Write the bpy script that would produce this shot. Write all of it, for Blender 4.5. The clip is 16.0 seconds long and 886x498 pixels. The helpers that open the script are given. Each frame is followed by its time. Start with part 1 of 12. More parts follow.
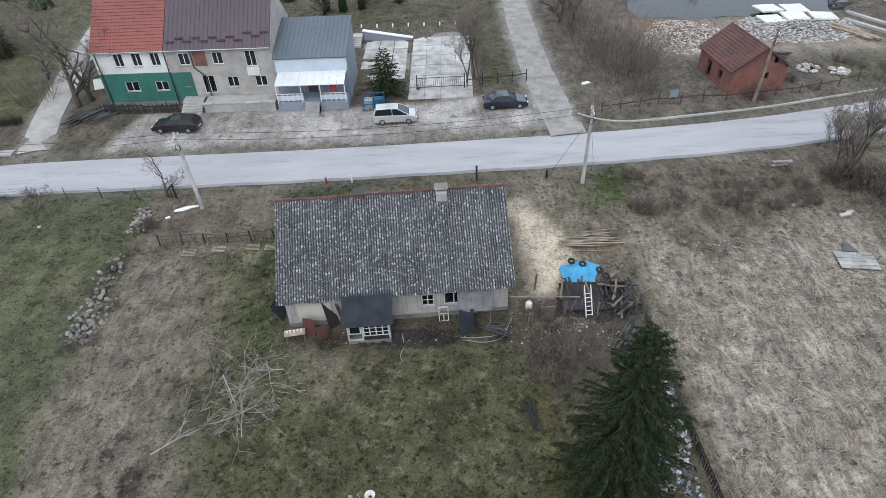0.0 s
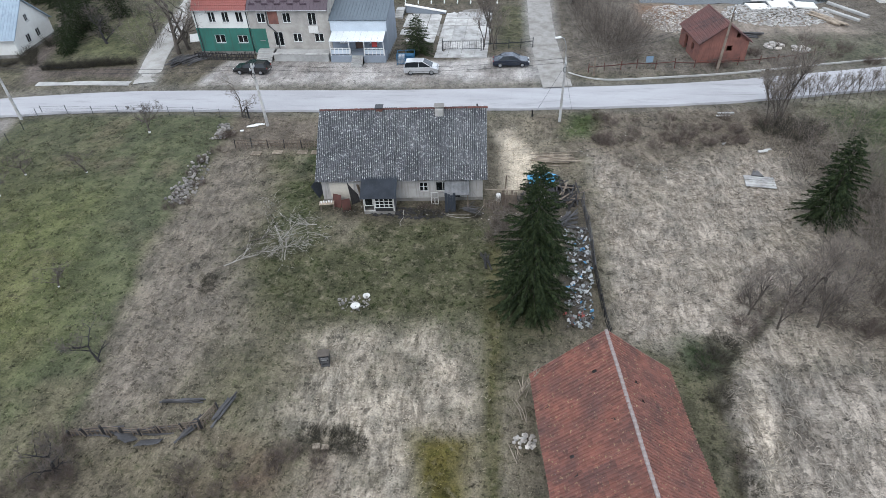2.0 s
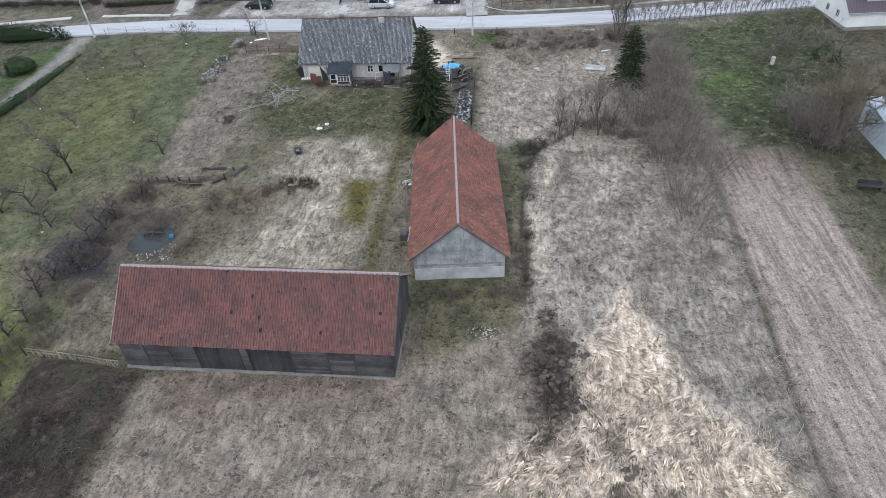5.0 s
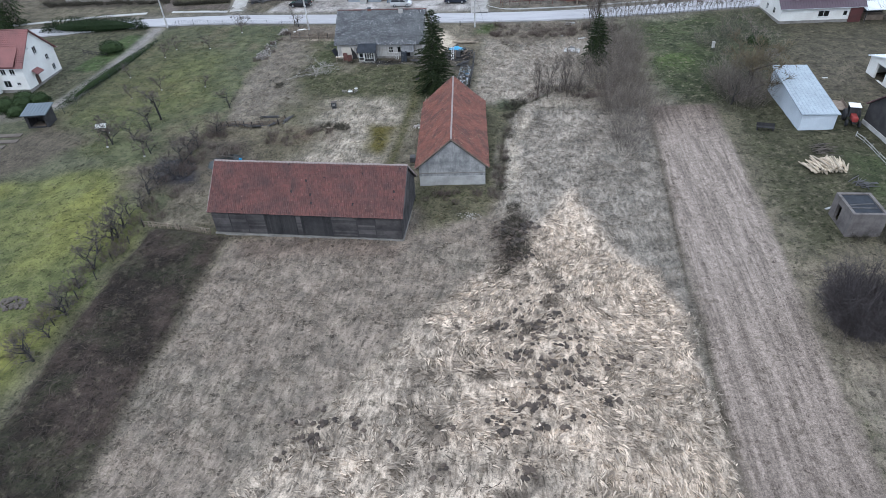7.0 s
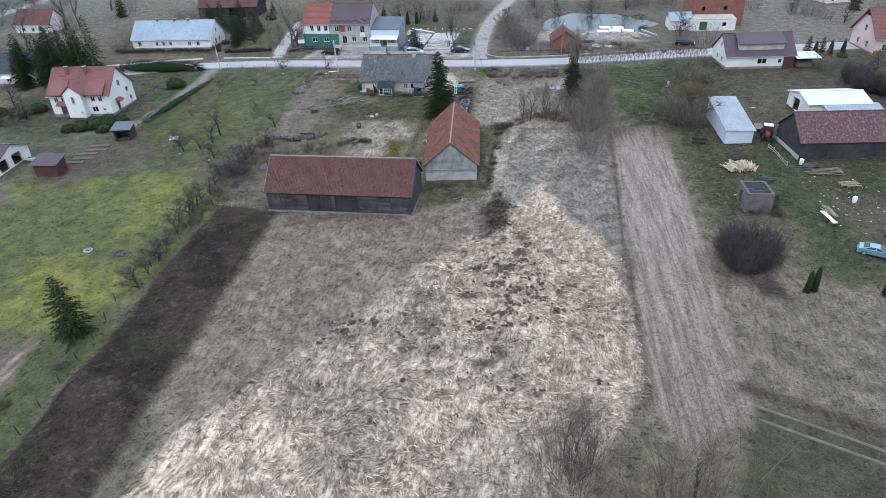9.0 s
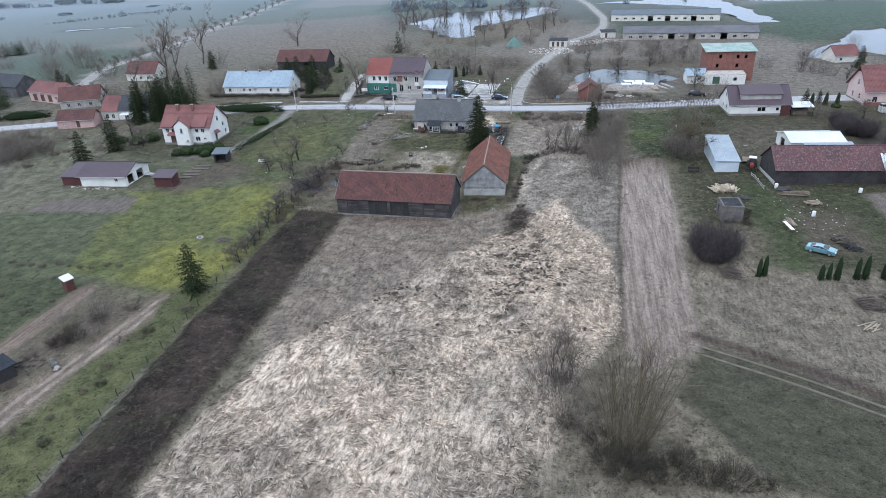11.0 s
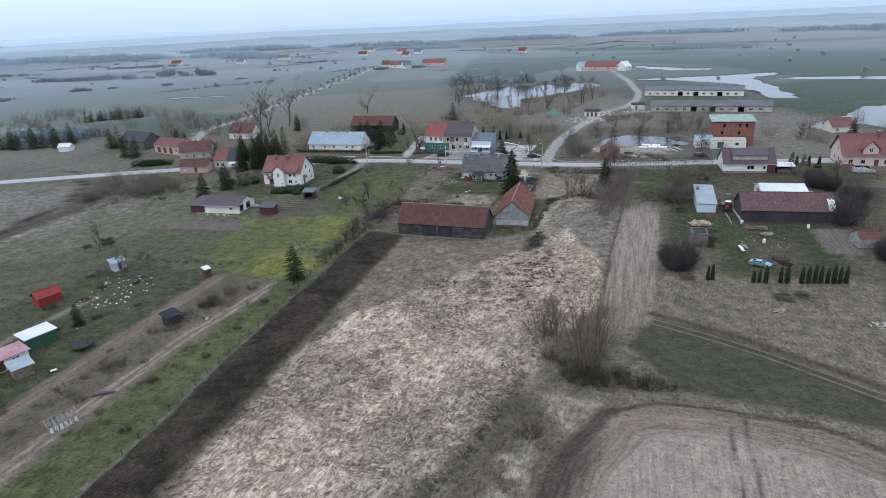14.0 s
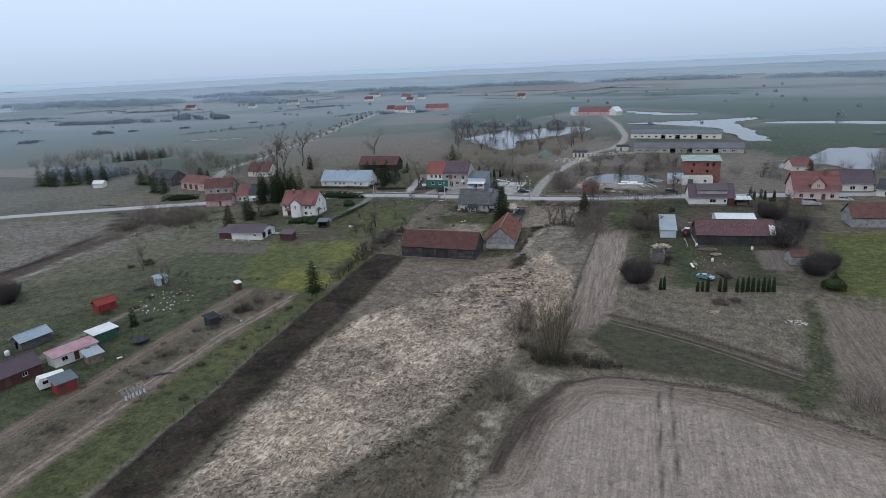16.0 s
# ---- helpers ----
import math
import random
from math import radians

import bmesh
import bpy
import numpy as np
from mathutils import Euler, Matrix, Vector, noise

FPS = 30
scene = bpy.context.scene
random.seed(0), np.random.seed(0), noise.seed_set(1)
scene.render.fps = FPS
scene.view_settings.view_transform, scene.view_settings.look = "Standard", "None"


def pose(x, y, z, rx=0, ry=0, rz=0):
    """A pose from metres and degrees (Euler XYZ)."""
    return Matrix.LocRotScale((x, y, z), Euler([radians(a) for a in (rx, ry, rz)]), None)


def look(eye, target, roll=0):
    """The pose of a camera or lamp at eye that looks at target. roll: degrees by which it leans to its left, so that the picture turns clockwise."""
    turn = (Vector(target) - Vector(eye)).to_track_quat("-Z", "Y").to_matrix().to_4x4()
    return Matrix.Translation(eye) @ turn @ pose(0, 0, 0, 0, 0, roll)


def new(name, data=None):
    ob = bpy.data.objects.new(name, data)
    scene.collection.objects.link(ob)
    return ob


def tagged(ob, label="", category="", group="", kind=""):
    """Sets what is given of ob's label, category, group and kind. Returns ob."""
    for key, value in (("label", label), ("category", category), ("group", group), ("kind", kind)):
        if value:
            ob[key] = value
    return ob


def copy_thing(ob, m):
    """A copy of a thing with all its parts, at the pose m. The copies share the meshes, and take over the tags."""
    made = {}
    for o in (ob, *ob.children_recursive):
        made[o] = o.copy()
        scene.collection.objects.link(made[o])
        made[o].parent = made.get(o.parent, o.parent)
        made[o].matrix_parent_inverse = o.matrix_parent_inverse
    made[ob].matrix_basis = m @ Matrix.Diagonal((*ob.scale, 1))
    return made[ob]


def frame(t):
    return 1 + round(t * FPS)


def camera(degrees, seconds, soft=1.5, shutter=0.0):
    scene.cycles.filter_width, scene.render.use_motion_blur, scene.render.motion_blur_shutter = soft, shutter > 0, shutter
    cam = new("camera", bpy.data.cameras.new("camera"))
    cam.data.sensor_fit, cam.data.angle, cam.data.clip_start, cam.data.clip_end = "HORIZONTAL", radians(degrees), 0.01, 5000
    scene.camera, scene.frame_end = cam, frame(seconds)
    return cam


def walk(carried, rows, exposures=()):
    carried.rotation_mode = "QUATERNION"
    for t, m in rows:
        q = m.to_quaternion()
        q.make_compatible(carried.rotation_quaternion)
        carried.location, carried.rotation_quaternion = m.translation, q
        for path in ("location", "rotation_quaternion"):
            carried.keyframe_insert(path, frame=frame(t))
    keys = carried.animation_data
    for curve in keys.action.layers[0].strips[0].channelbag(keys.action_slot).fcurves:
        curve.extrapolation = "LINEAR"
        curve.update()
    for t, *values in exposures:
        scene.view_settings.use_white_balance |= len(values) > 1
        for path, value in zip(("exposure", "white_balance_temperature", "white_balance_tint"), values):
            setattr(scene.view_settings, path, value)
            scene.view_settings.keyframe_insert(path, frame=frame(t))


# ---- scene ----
cam = camera(71.1, 16.0, soft=0.6)
METRES, EYE, TILT, LEAN, TURN = 190.0, 31.2, -39.385, 2.065, 0.0
ROWS = [
    (0.0, 0.0, 0.0, 0.0, 0.0, 0.0, -0.0),
    (0.5, 0.0068, -0.0167, -0.0099, 0.05, -0.02, 0.0),
    (1.0, 0.0136, -0.0358, -0.0205, 2.2, 0.02, -1.72),
    (1.5, 0.022, -0.0586, -0.0339, 4.07, -0.05, -3.32),
    (2.0, 0.0319, -0.081, -0.048, 4.83, -0.1, -3.81),
    (2.5, 0.0435, -0.1059, -0.0641, 5.27, -0.18, -4.16),
    (3.0, 0.0551, -0.1294, -0.0793, 5.5, -0.28, -4.32),
    (3.5, 0.0685, -0.1553, -0.0965, 5.71, -0.29, -4.44),
    (4.0, 0.0819, -0.1797, -0.1119, 5.85, -0.35, -4.51),
    (4.5, 0.0946, -0.2062, -0.1292, 5.79, -0.38, -4.44),
    (5.0, 0.1045, -0.2309, -0.1453, 5.72, -0.4, -4.34),
    (7.5, 0.1409, -0.3633, -0.231, 7.72, 2.57, -5.78),
    (8.0, 0.1477, -0.3885, -0.2473, 7.99, 3.93, -6.05),
    (10.5, 0.1898, -0.519, -0.331, 9.7, 10.51, -7.3),
    (11.0, 0.1989, -0.5437, -0.3468, 11.94, 11.3, -9.01),
    (11.5, 0.2091, -0.5705, -0.3636, 13.33, 12.26, -10.08),
    (12.0, 0.2197, -0.595, -0.379, 14.59, 13.1, -11.03),
    (12.5, 0.2322, -0.6216, -0.3954, 15.34, 14.01, -11.6),
    (13.0, 0.2443, -0.6459, -0.4108, 15.72, 14.85, -11.9),
    (13.5, 0.2577, -0.6722, -0.4274, 15.98, 15.76, -12.08),
    (14.0, 0.2707, -0.6962, -0.4427, 16.16, 16.65, -12.2),
    (14.5, 0.2847, -0.7222, -0.4592, 16.27, 17.63, -12.29),
    (15.0, 0.2973, -0.7462, -0.4744, 16.34, 18.53, -12.34),
    (15.5, 0.3111, -0.7719, -0.4909, 16.38, 19.49, -12.39),
    (16.0, 0.3239, -0.7958, -0.5061, 16.42, 20.4, -12.43),
]
walk(cam, [(t, pose(0, 0, EYE, TILT, LEAN, TURN) @ pose(METRES * x, METRES * y, METRES * z, 90 + pitch, roll, yaw)) for t, x, y, z, yaw, pitch, roll in ROWS],
     exposures=[(0.0, 0.12, 6120, 10), (3.5, 0.37, 6000, 10), (5.0, 0.36, 5920, 10), (8.0, 0.25, 5680, 10), (11.0, 0.24, 5680, 10), (12.5, 0.12, 5770, 10), (14.0, -0.12, 5860, 10), (16.0, -0.54, 5960, 10)])

# overcast daylight: a pale grey-blue sky, brighter overhead, and a broad veiled sun
world = bpy.data.worlds.new("overcast_sky")
scene.world = world
world.use_nodes = True
wn, wl = world.node_tree.nodes, world.node_tree.links
wn.clear()
w_out, w_bg = wn.new("ShaderNodeOutputWorld"), wn.new("ShaderNodeBackground")
w_sky = wn.new("ShaderNodeTexSky")
w_sky.sky_type, w_sky.sun_disc, w_sky.sun_elevation, w_sky.sun_rotation = "NISHITA", False, radians(48), radians(200)
w_sky.air_density, w_sky.dust_density, w_sky.ozone_density = 1.0, 6.0, 1.0
w_co, w_sep, w_ramp = wn.new("ShaderNodeTexCoord"), wn.new("ShaderNodeSeparateXYZ"), wn.new("ShaderNodeValToRGB")
w_dim, w_mix, w_cl = wn.new("ShaderNodeMix"), wn.new("ShaderNodeMix"), wn.new("ShaderNodeTexNoise")
wl.new(w_co.outputs["Generated"], w_sep.inputs[0])
wl.new(w_sep.outputs["Z"], w_ramp.inputs[0])
w_cr = w_ramp.color_ramp
w_cr.elements[0].position, w_cr.elements[0].color = 0.0, (0.76, 0.9, 1.08, 1)
w_cr.elements[1].position, w_cr.elements[1].color = 1.0, (1.2, 1.26, 1.34, 1)
for w_pos, w_col in ((0.05, (0.96, 1.11, 1.32, 1)), (0.16, (1.2, 1.36, 1.58, 1)), (0.45, (1.2, 1.3, 1.42, 1))):
    w_cr.elements.new(w_pos).color = w_col
w_dim.data_type = w_mix.data_type = "RGBA"
w_dim.blend_type, w_dim.inputs["Factor"].default_value, w_dim.inputs["B"].default_value = "MULTIPLY", 1.0, (0.1, 0.1, 0.1, 1)
wl.new(w_sky.outputs[0], w_dim.inputs["A"])
w_mix.inputs["Factor"].default_value = 0.08
wl.new(w_ramp.outputs[0], w_mix.inputs["A"])
wl.new(w_dim.outputs["Result"], w_mix.inputs["B"])
wl.new(w_mix.outputs["Result"], w_bg.inputs[0])
w_bg.inputs[1].default_value = 1.0
wl.new(w_bg.outputs[0], w_out.inputs[0])

sun = new("sun", bpy.data.lights.new("sun", "SUN"))
sun.data.energy, sun.data.angle, sun.data.color = 0.9, radians(28), (1.0, 0.96, 0.9)
sun.matrix_world = look((-20, -60, 80), (0, 0, 0))

# ---- terrain ----
def height(x, y):
    """Height of the land: a gentle fall from the road to the wet meadow, and a rise to the east."""
    a = np.interp(y, [-100, -50, -20, 0, 20, 42, 50, 60, 100, 200], [-3.2, -2.8, -1.5, -.9, -.4, .5, 1.0, 1.5, 2.0, 2.4])
    b = np.interp(x, [28, 68], [0, 1.8]) * np.interp(y, [30, 50], [1, 0.1])
    return a + b


def lattice(ix, iy, seed):
    v = np.sin(ix * 127.1 + iy * 311.7 + seed * 74.7) * 43758.5453
    return v - np.floor(v)


def value_noise(x, y, size, seed=0):
    x, y = np.asarray(x, float) / size, np.asarray(y, float) / size
    ix, iy = np.floor(x), np.floor(y)
    fx, fy = x - ix, y - iy
    fx, fy = fx * fx * (3 - 2 * fx), fy * fy * (3 - 2 * fy)
    a, b = lattice(ix, iy, seed), lattice(ix + 1, iy, seed)
    c, d = lattice(ix, iy + 1, seed), lattice(ix + 1, iy + 1, seed)
    return (a * (1 - fx) + b * fx) * (1 - fy) + (c * (1 - fx) + d * fx) * fy


def fbm(x, y, size, seed=0, octaves=4):
    out, amp, tot = 0.0, 1.0, 0.0
    for o in range(octaves):
        out = out + amp * value_noise(x, y, size / 2 ** o, seed + 13 * o)
        tot += amp
        amp *= 0.55
    return out / tot


def to_line(x, y, line):
    """Distance from points to a broken line."""
    best = np.full(np.shape(x), 1e9)
    for (ax, ay), (bx, by) in zip(line[:-1], line[1:]):
        dx, dy = bx - ax, by - ay
        t = np.clip(((x - ax) * dx + (y - ay) * dy) / max(dx * dx + dy * dy, 1e-9), 0, 1)
        best = np.minimum(best, np.hypot(x - ax - t * dx, y - ay - t * dy))
    return best


def inside(x, y, poly):
    odd = np.zeros(np.shape(x), bool)
    for (ax, ay), (bx, by) in zip(poly, poly[1:] + poly[:1]):
        if ay != by:
            odd ^= ((ay > y) != (by > y)) & (x < (bx - ax) * (y - ay) / (by - ay) + ax)
    return odd


def area(x, y, poly, soft=1.0):
    """1 inside the polygon, 0 outside, with a soft edge."""
    d = to_line(x, y, poly + poly[:1])
    d = np.where(inside(x, y, poly), d, -d)
    return np.clip(0.5 + d / (2 * soft), 0, 1)


# ---- mesh tools ----
class Form:
    """Collects vertices and faces of one part."""

    def __init__(self):
        self.v, self.f = [], []

    def add(self, verts, faces, m=None):
        k = len(self.v)
        self.v += [tuple(m @ Vector(p)) for p in verts] if m else [tuple(p) for p in verts]
        self.f += [tuple(i + k for i in q) for q in faces]
        return self

    def box(self, x0, y0, z0, x1, y1, z1, m=None):
        return self.add([(x0, y0, z0), (x1, y0, z0), (x1, y1, z0), (x0, y1, z0), (x0, y0, z1), (x1, y0, z1), (x1, y1, z1), (x0, y1, z1)],
                        [(3, 2, 1, 0), (4, 5, 6, 7), (0, 1, 5, 4), (1, 2, 6, 5), (2, 3, 7, 6), (3, 0, 4, 7)], m)

    def soft_box(self, x0, y0, z0, x1, y1, z1, r=0.05, m=None):
        """A box with chamfered edges."""
        vs, fs = [], []
        for sx in (0, 1):
            for sy in (0, 1):
                for sz in (0, 1):
                    X, Y, Z = (x0, x1)[sx], (y0, y1)[sy], (z0, z1)[sz]
                    ix, iy, iz = (r, -r)[sx], (r, -r)[sy], (r, -r)[sz]
                    vs += [(X, Y + iy, Z + iz), (X + ix, Y, Z + iz), (X + ix, Y + iy, Z)]
        bm = bmesh.new()
        for p in vs:
            bm.verts.new(p)
        bmesh.ops.convex_hull(bm, input=bm.verts)
        bm.verts.index_update()
        vs = [v.co[:] for v in bm.verts]
        fs = [tuple(v.index for v in f.verts) for f in bm.faces]
        bm.free()
        return self.add(vs, fs, m)

    def prism(self, pts, vec, m=None):
        """A polygon (list of 3D points, counter-clockwise seen from its front) pushed along vec."""
        n = len(pts)
        back = [(p[0] + vec[0], p[1] + vec[1], p[2] + vec[2]) for p in pts]
        fs = [tuple(range(n)), tuple(range(2 * n - 1, n - 1, -1))]
        fs += [(i, i + n, (i + 1) % n + n, (i + 1) % n) for i in range(n)]
        return self.add(list(pts) + back, fs, m)

    def tube(self, pts, radii, n=6, m=None, cap=True):
        k0, rings = [], []
        pts = [Vector(p) for p in pts]
        if not hasattr(radii, "__len__"):
            radii = [radii] * len(pts)
        up = None
        for i, p in enumerate(pts):
            d = (pts[min(i + 1, len(pts) - 1)] - pts[max(i - 1, 0)])
            d = d.normalized() if d.length > 1e-9 else Vector((0, 0, 1))
            a = d.orthogonal().normalized() if up is None else (up - d * up.dot(d))
            a = a.normalized() if a.length > 1e-6 else d.orthogonal().normalized()
            up = a
            b = d.cross(a)
            rings.append([p + (a * math.cos(2 * math.pi * j / n) + b * math.sin(2 * math.pi * j / n)) * radii[i] for j in range(n)])
        vs = [tuple(q) for r in rings for q in r]
        fs = []
        for i in range(len(pts) - 1):
            for j in range(n):
                fs.append((i * n + j, i * n + (j + 1) % n, (i + 1) * n + (j + 1) % n, (i + 1) * n + j))
        if cap:
            fs += [tuple(range(n - 1, -1, -1)), tuple((len(pts) - 1) * n + j for j in range(n))]
        return self.add(vs, fs, m)

    def lathe(self, profile, n=12, m=None, close=True):
        """profile: (radius, z) from bottom to top."""
        vs = [(r * math.cos(2 * math.pi * j / n), r * math.sin(2 * math.pi * j / n), z) for r, z in profile for j in range(n)]
        fs = [(i * n + j, i * n + (j + 1) % n, (i + 1) * n + (j + 1) % n, (i + 1) * n + j) for i in range(len(profile) - 1) for j in range(n)]
        if close:
            fs += [tuple(range(n - 1, -1, -1)), tuple((len(profile) - 1) * n + j for j in range(n))]
        return self.add(vs, fs, m)

    def lump(self, c, r, rng, squash=0.7, n=7, m=None):
        """An uneven stone or clod."""
        vs, fs = [], []
        rows = ((0.55, -0.8), (1.0, -0.1), (0.7, 0.65))
        for rad, z in rows:
            for j in range(n):
                a = 2 * math.pi * j / n + rng.uniform(-.25, .25)
                q = r * rad * rng.uniform(.75, 1.2)
                vs.append((c[0] + q * math.cos(a), c[1] + q * math.sin(a), c[2] + r * squash * (z + rng.uniform(-.15, .15))))
        vs.append((c[0], c[1], c[2] + r * squash * .95))
        for i in range(2):
            for j in range(n):
                fs.append((i * n + j, i * n + (j + 1) % n, (i + 1) * n + (j + 1) % n, (i + 1) * n + j))
        fs += [(2 * n + j, 2 * n + (j + 1) % n, 3 * n) for j in range(n)]
        fs.append(tuple(range(n - 1, -1, -1)))
        return self.add(vs, fs, m)

    def mesh(self, name, material=None, smooth=False):
        me = bpy.data.meshes.new(name)
        me.from_pydata(self.v, [], self.f)
        if material:
            me.materials.append(material)
        if smooth:
            me.shade_smooth()
        me.update()
        return me


def part(name, form, material, parent, label="", smooth=False, m=None):
    """Links a Form (or a mesh) as ONE mesh object under a thing or a part."""
    me = form.mesh(name, material, smooth) if isinstance(form, Form) else form
    ob = new(name, me)
    ob.parent = parent
    if m is not None:
        ob.matrix_basis = m
    return tagged(ob, label)


def thing(name, x, y, rz=0, z=None, label="", category="", group="", kind="", scale=None):
    """An Empty at the base of a thing, which parents its parts."""
    ob = new(name)
    ob.empty_display_size = 0.3
    ob.matrix_basis = pose(x, y, float(height(x, y)) if z is None else z, 0, 0, rz) @ (Matrix.Diagonal((*scale, 1)) if scale else Matrix())
    return tagged(ob, label, category, group, kind)


def solid(name, form, material, x=0, y=0, rz=0, z=None, label="", category="", group="", kind="", smooth=False):
    """A thing that is one mesh."""
    ob = new(name, form.mesh(name, material, smooth) if isinstance(form, Form) else form)
    ob.matrix_basis = pose(x, y, float(height(x, y)) if z is None else z, 0, 0, rz)
    return tagged(ob, label, category, group, kind)


def big_mesh(name, verts, faces, material, smooth=False):
    """A large mesh from arrays: verts (n, 3), faces (m, 3 or 4)."""
    verts, faces = np.asarray(verts, np.float32), np.asarray(faces, np.int32)
    me = bpy.data.meshes.new(name)
    k = faces.shape[1]
    me.vertices.add(len(verts))
    me.vertices.foreach_set("co", verts.ravel())
    me.loops.add(faces.size)
    me.loops.foreach_set("vertex_index", faces.ravel())
    me.polygons.add(len(faces))
    me.polygons.foreach_set("loop_start", np.arange(0, faces.size, k, dtype=np.int32))
    me.materials.append(material)
    me.update(calc_edges=True)
    if smooth:
        me.shade_smooth()
    else:
        me.shade_flat()
    me.validate()
    return me


# ---- materials ----
def node_material(name):
    mt = bpy.data.materials.new(name)
    mt.use_nodes = True
    n, l = mt.node_tree.nodes, mt.node_tree.links
    return mt, n, l, n["Principled BSDF"]


def mixed(n, l, fac, a, b, blend="MIX"):
    """A colour mix; fac, a, b are sockets or values."""
    mx = n.new("ShaderNodeMix")
    mx.data_type, mx.blend_type = "RGBA", blend
    for key, v in (("Factor", fac), ("A", a), ("B", b)):
        if isinstance(v, bpy.types.NodeSocket):
            l.new(v, mx.inputs[key])
        else:
            mx.inputs[key].default_value = v if not isinstance(v, tuple) else (*v, 1)[:4]
    return mx.outputs["Result"]


def noise_of(n, l, scale, vec=None, detail=4, rough=0.6, distortion=0.0):
    t = n.new("ShaderNodeTexNoise")
    t.inputs["Scale"].default_value, t.inputs["Detail"].default_value = scale, detail
    t.inputs["Roughness"].default_value, t.inputs["Distortion"].default_value = rough, distortion
    if vec is not None:
        l.new(vec, t.inputs["Vector"])
    return t.outputs["Fac"]


def band(n, l, fac, lo, hi, a=0.0, b=1.0):
    """Maps fac from lo..hi to a..b, clamped."""
    r = n.new("ShaderNodeMapRange")
    l.new(fac, r.inputs["Value"])
    for key, v in (("From Min", lo), ("From Max", hi), ("To Min", a), ("To Max", b)):
        r.inputs[key].default_value = v
    return r.outputs["Result"]


def stretched(n, l, vec, sx, sy, sz, rz=0.0):
    mp = n.new("ShaderNodeMapping")
    mp.inputs["Scale"].default_value = (sx, sy, sz)
    mp.inputs["Rotation"].default_value = (0, 0, radians(rz))
    l.new(vec, mp.inputs["Vector"])
    return mp.outputs[0]


def weathered(name, base, stain, scale=1.0, rough=0.8, bump=0.2, fleck=None, fleck_at=0.62, streak=None, metal=0.0, random=0.0, island=False, amount=(0.4, 0.65), fine=22.0):
    """A worn surface: base colour, stains at one scale, fine grain, optional flecks (lichen, chips) and streaks that run down."""
    mt, n, l, bs = node_material(name)
    co = n.new("ShaderNodeTexCoord").outputs["Object"]
    if random and not island:
        # pieces on one mesh take their pattern from where they lie
        shift = n.new("ShaderNodeVectorMath")
        l.new(co, shift.inputs[0])
        l.new(n.new("ShaderNodeObjectInfo").outputs["Location"], shift.inputs[1])
        co = shift.outputs[0]
    big = noise_of(n, l, 0.45 * scale, co, 5, 0.65)
    col = mixed(n, l, band(n, l, big, *amount), base, stain)
    grain = noise_of(n, l, fine * scale, co, 3, 0.7)
    col = mixed(n, l, 1.0, col, mixed(n, l, grain, (0.72, 0.72, 0.72), (1.25, 1.25, 1.25)), "MULTIPLY")
    if streak:
        sv = stretched(n, l, co, 5 * scale, 5 * scale, 0.35 * scale)
        col = mixed(n, l, band(n, l, noise_of(n, l, 1.0, sv, 4, 0.6), 0.5, 0.72), col, streak)
    if fleck:
        fl = noise_of(n, l, 4.5 * scale, co, 4, 0.75)
        col = mixed(n, l, band(n, l, fl, fleck_at, fleck_at + 0.05), col, fleck)
    if random or island:
        if island:
            src = n.new("ShaderNodeNewGeometry").outputs["Random Per Island"]
        else:
            src = n.new("ShaderNodeObjectInfo").outputs["Random"]
        r = random or 0.25
        col = mixed(n, l, 1.0, col, mixed(n, l, src, (1 - r, 1 - r, 1 - r), (1 + r, 1 + r * .9, 1 + r * .8)), "MULTIPLY")
    l.new(col, bs.inputs["Base Color"])
    bs.inputs["Roughness"].default_value, bs.inputs["Metallic"].default_value = rough, metal
    if bump:
        bp = n.new("ShaderNodeBump")
        bp.inputs["Strength"].default_value, bp.inputs["Distance"].default_value = bump, 0.03
        l.new(grain, bp.inputs["Height"])
        l.new(bp.outputs[0], bs.inputs["Normal"])
    return mt


def plain(name, base, rough=0.5, metal=0.0):
    return weathered(name, base, tuple(c * 0.82 for c in base), 1.2, rough, 0.05, metal=metal)


def leaf_material(name, a, b, rough=0.7):
    mt, n, l, bs = node_material(name)
    src = n.new("ShaderNodeNewGeometry").outputs["Random Per Island"]
    co = n.new("ShaderNodeTexCoord").outputs["Object"]
    col = mixed(n, l, src, a, b)
    col = mixed(n, l, 1.0, col, mixed(n, l, noise_of(n, l, 0.8, co, 3), (0.65, 0.65, 0.65), (1.35, 1.35, 1.3)), "MULTIPLY")
    l.new(col, bs.inputs["Base Color"])
    bs.inputs["Roughness"].default_value, bs.inputs["Specular IOR Level"].default_value = rough, 0.1
    return mt


def glass_material(name):
    mt, n, l, bs = node_material(name)
    bs.inputs["Base Color"].default_value = (0.1, 0.12, 0.13, 1)
    bs.inputs["Specular IOR Level"].default_value = 0.3
    bs.inputs["Roughness"].default_value, bs.inputs["Transmission Weight"].default_value, bs.inputs["IOR"].default_value = 0.06, 0.9, 1.45
    return mt


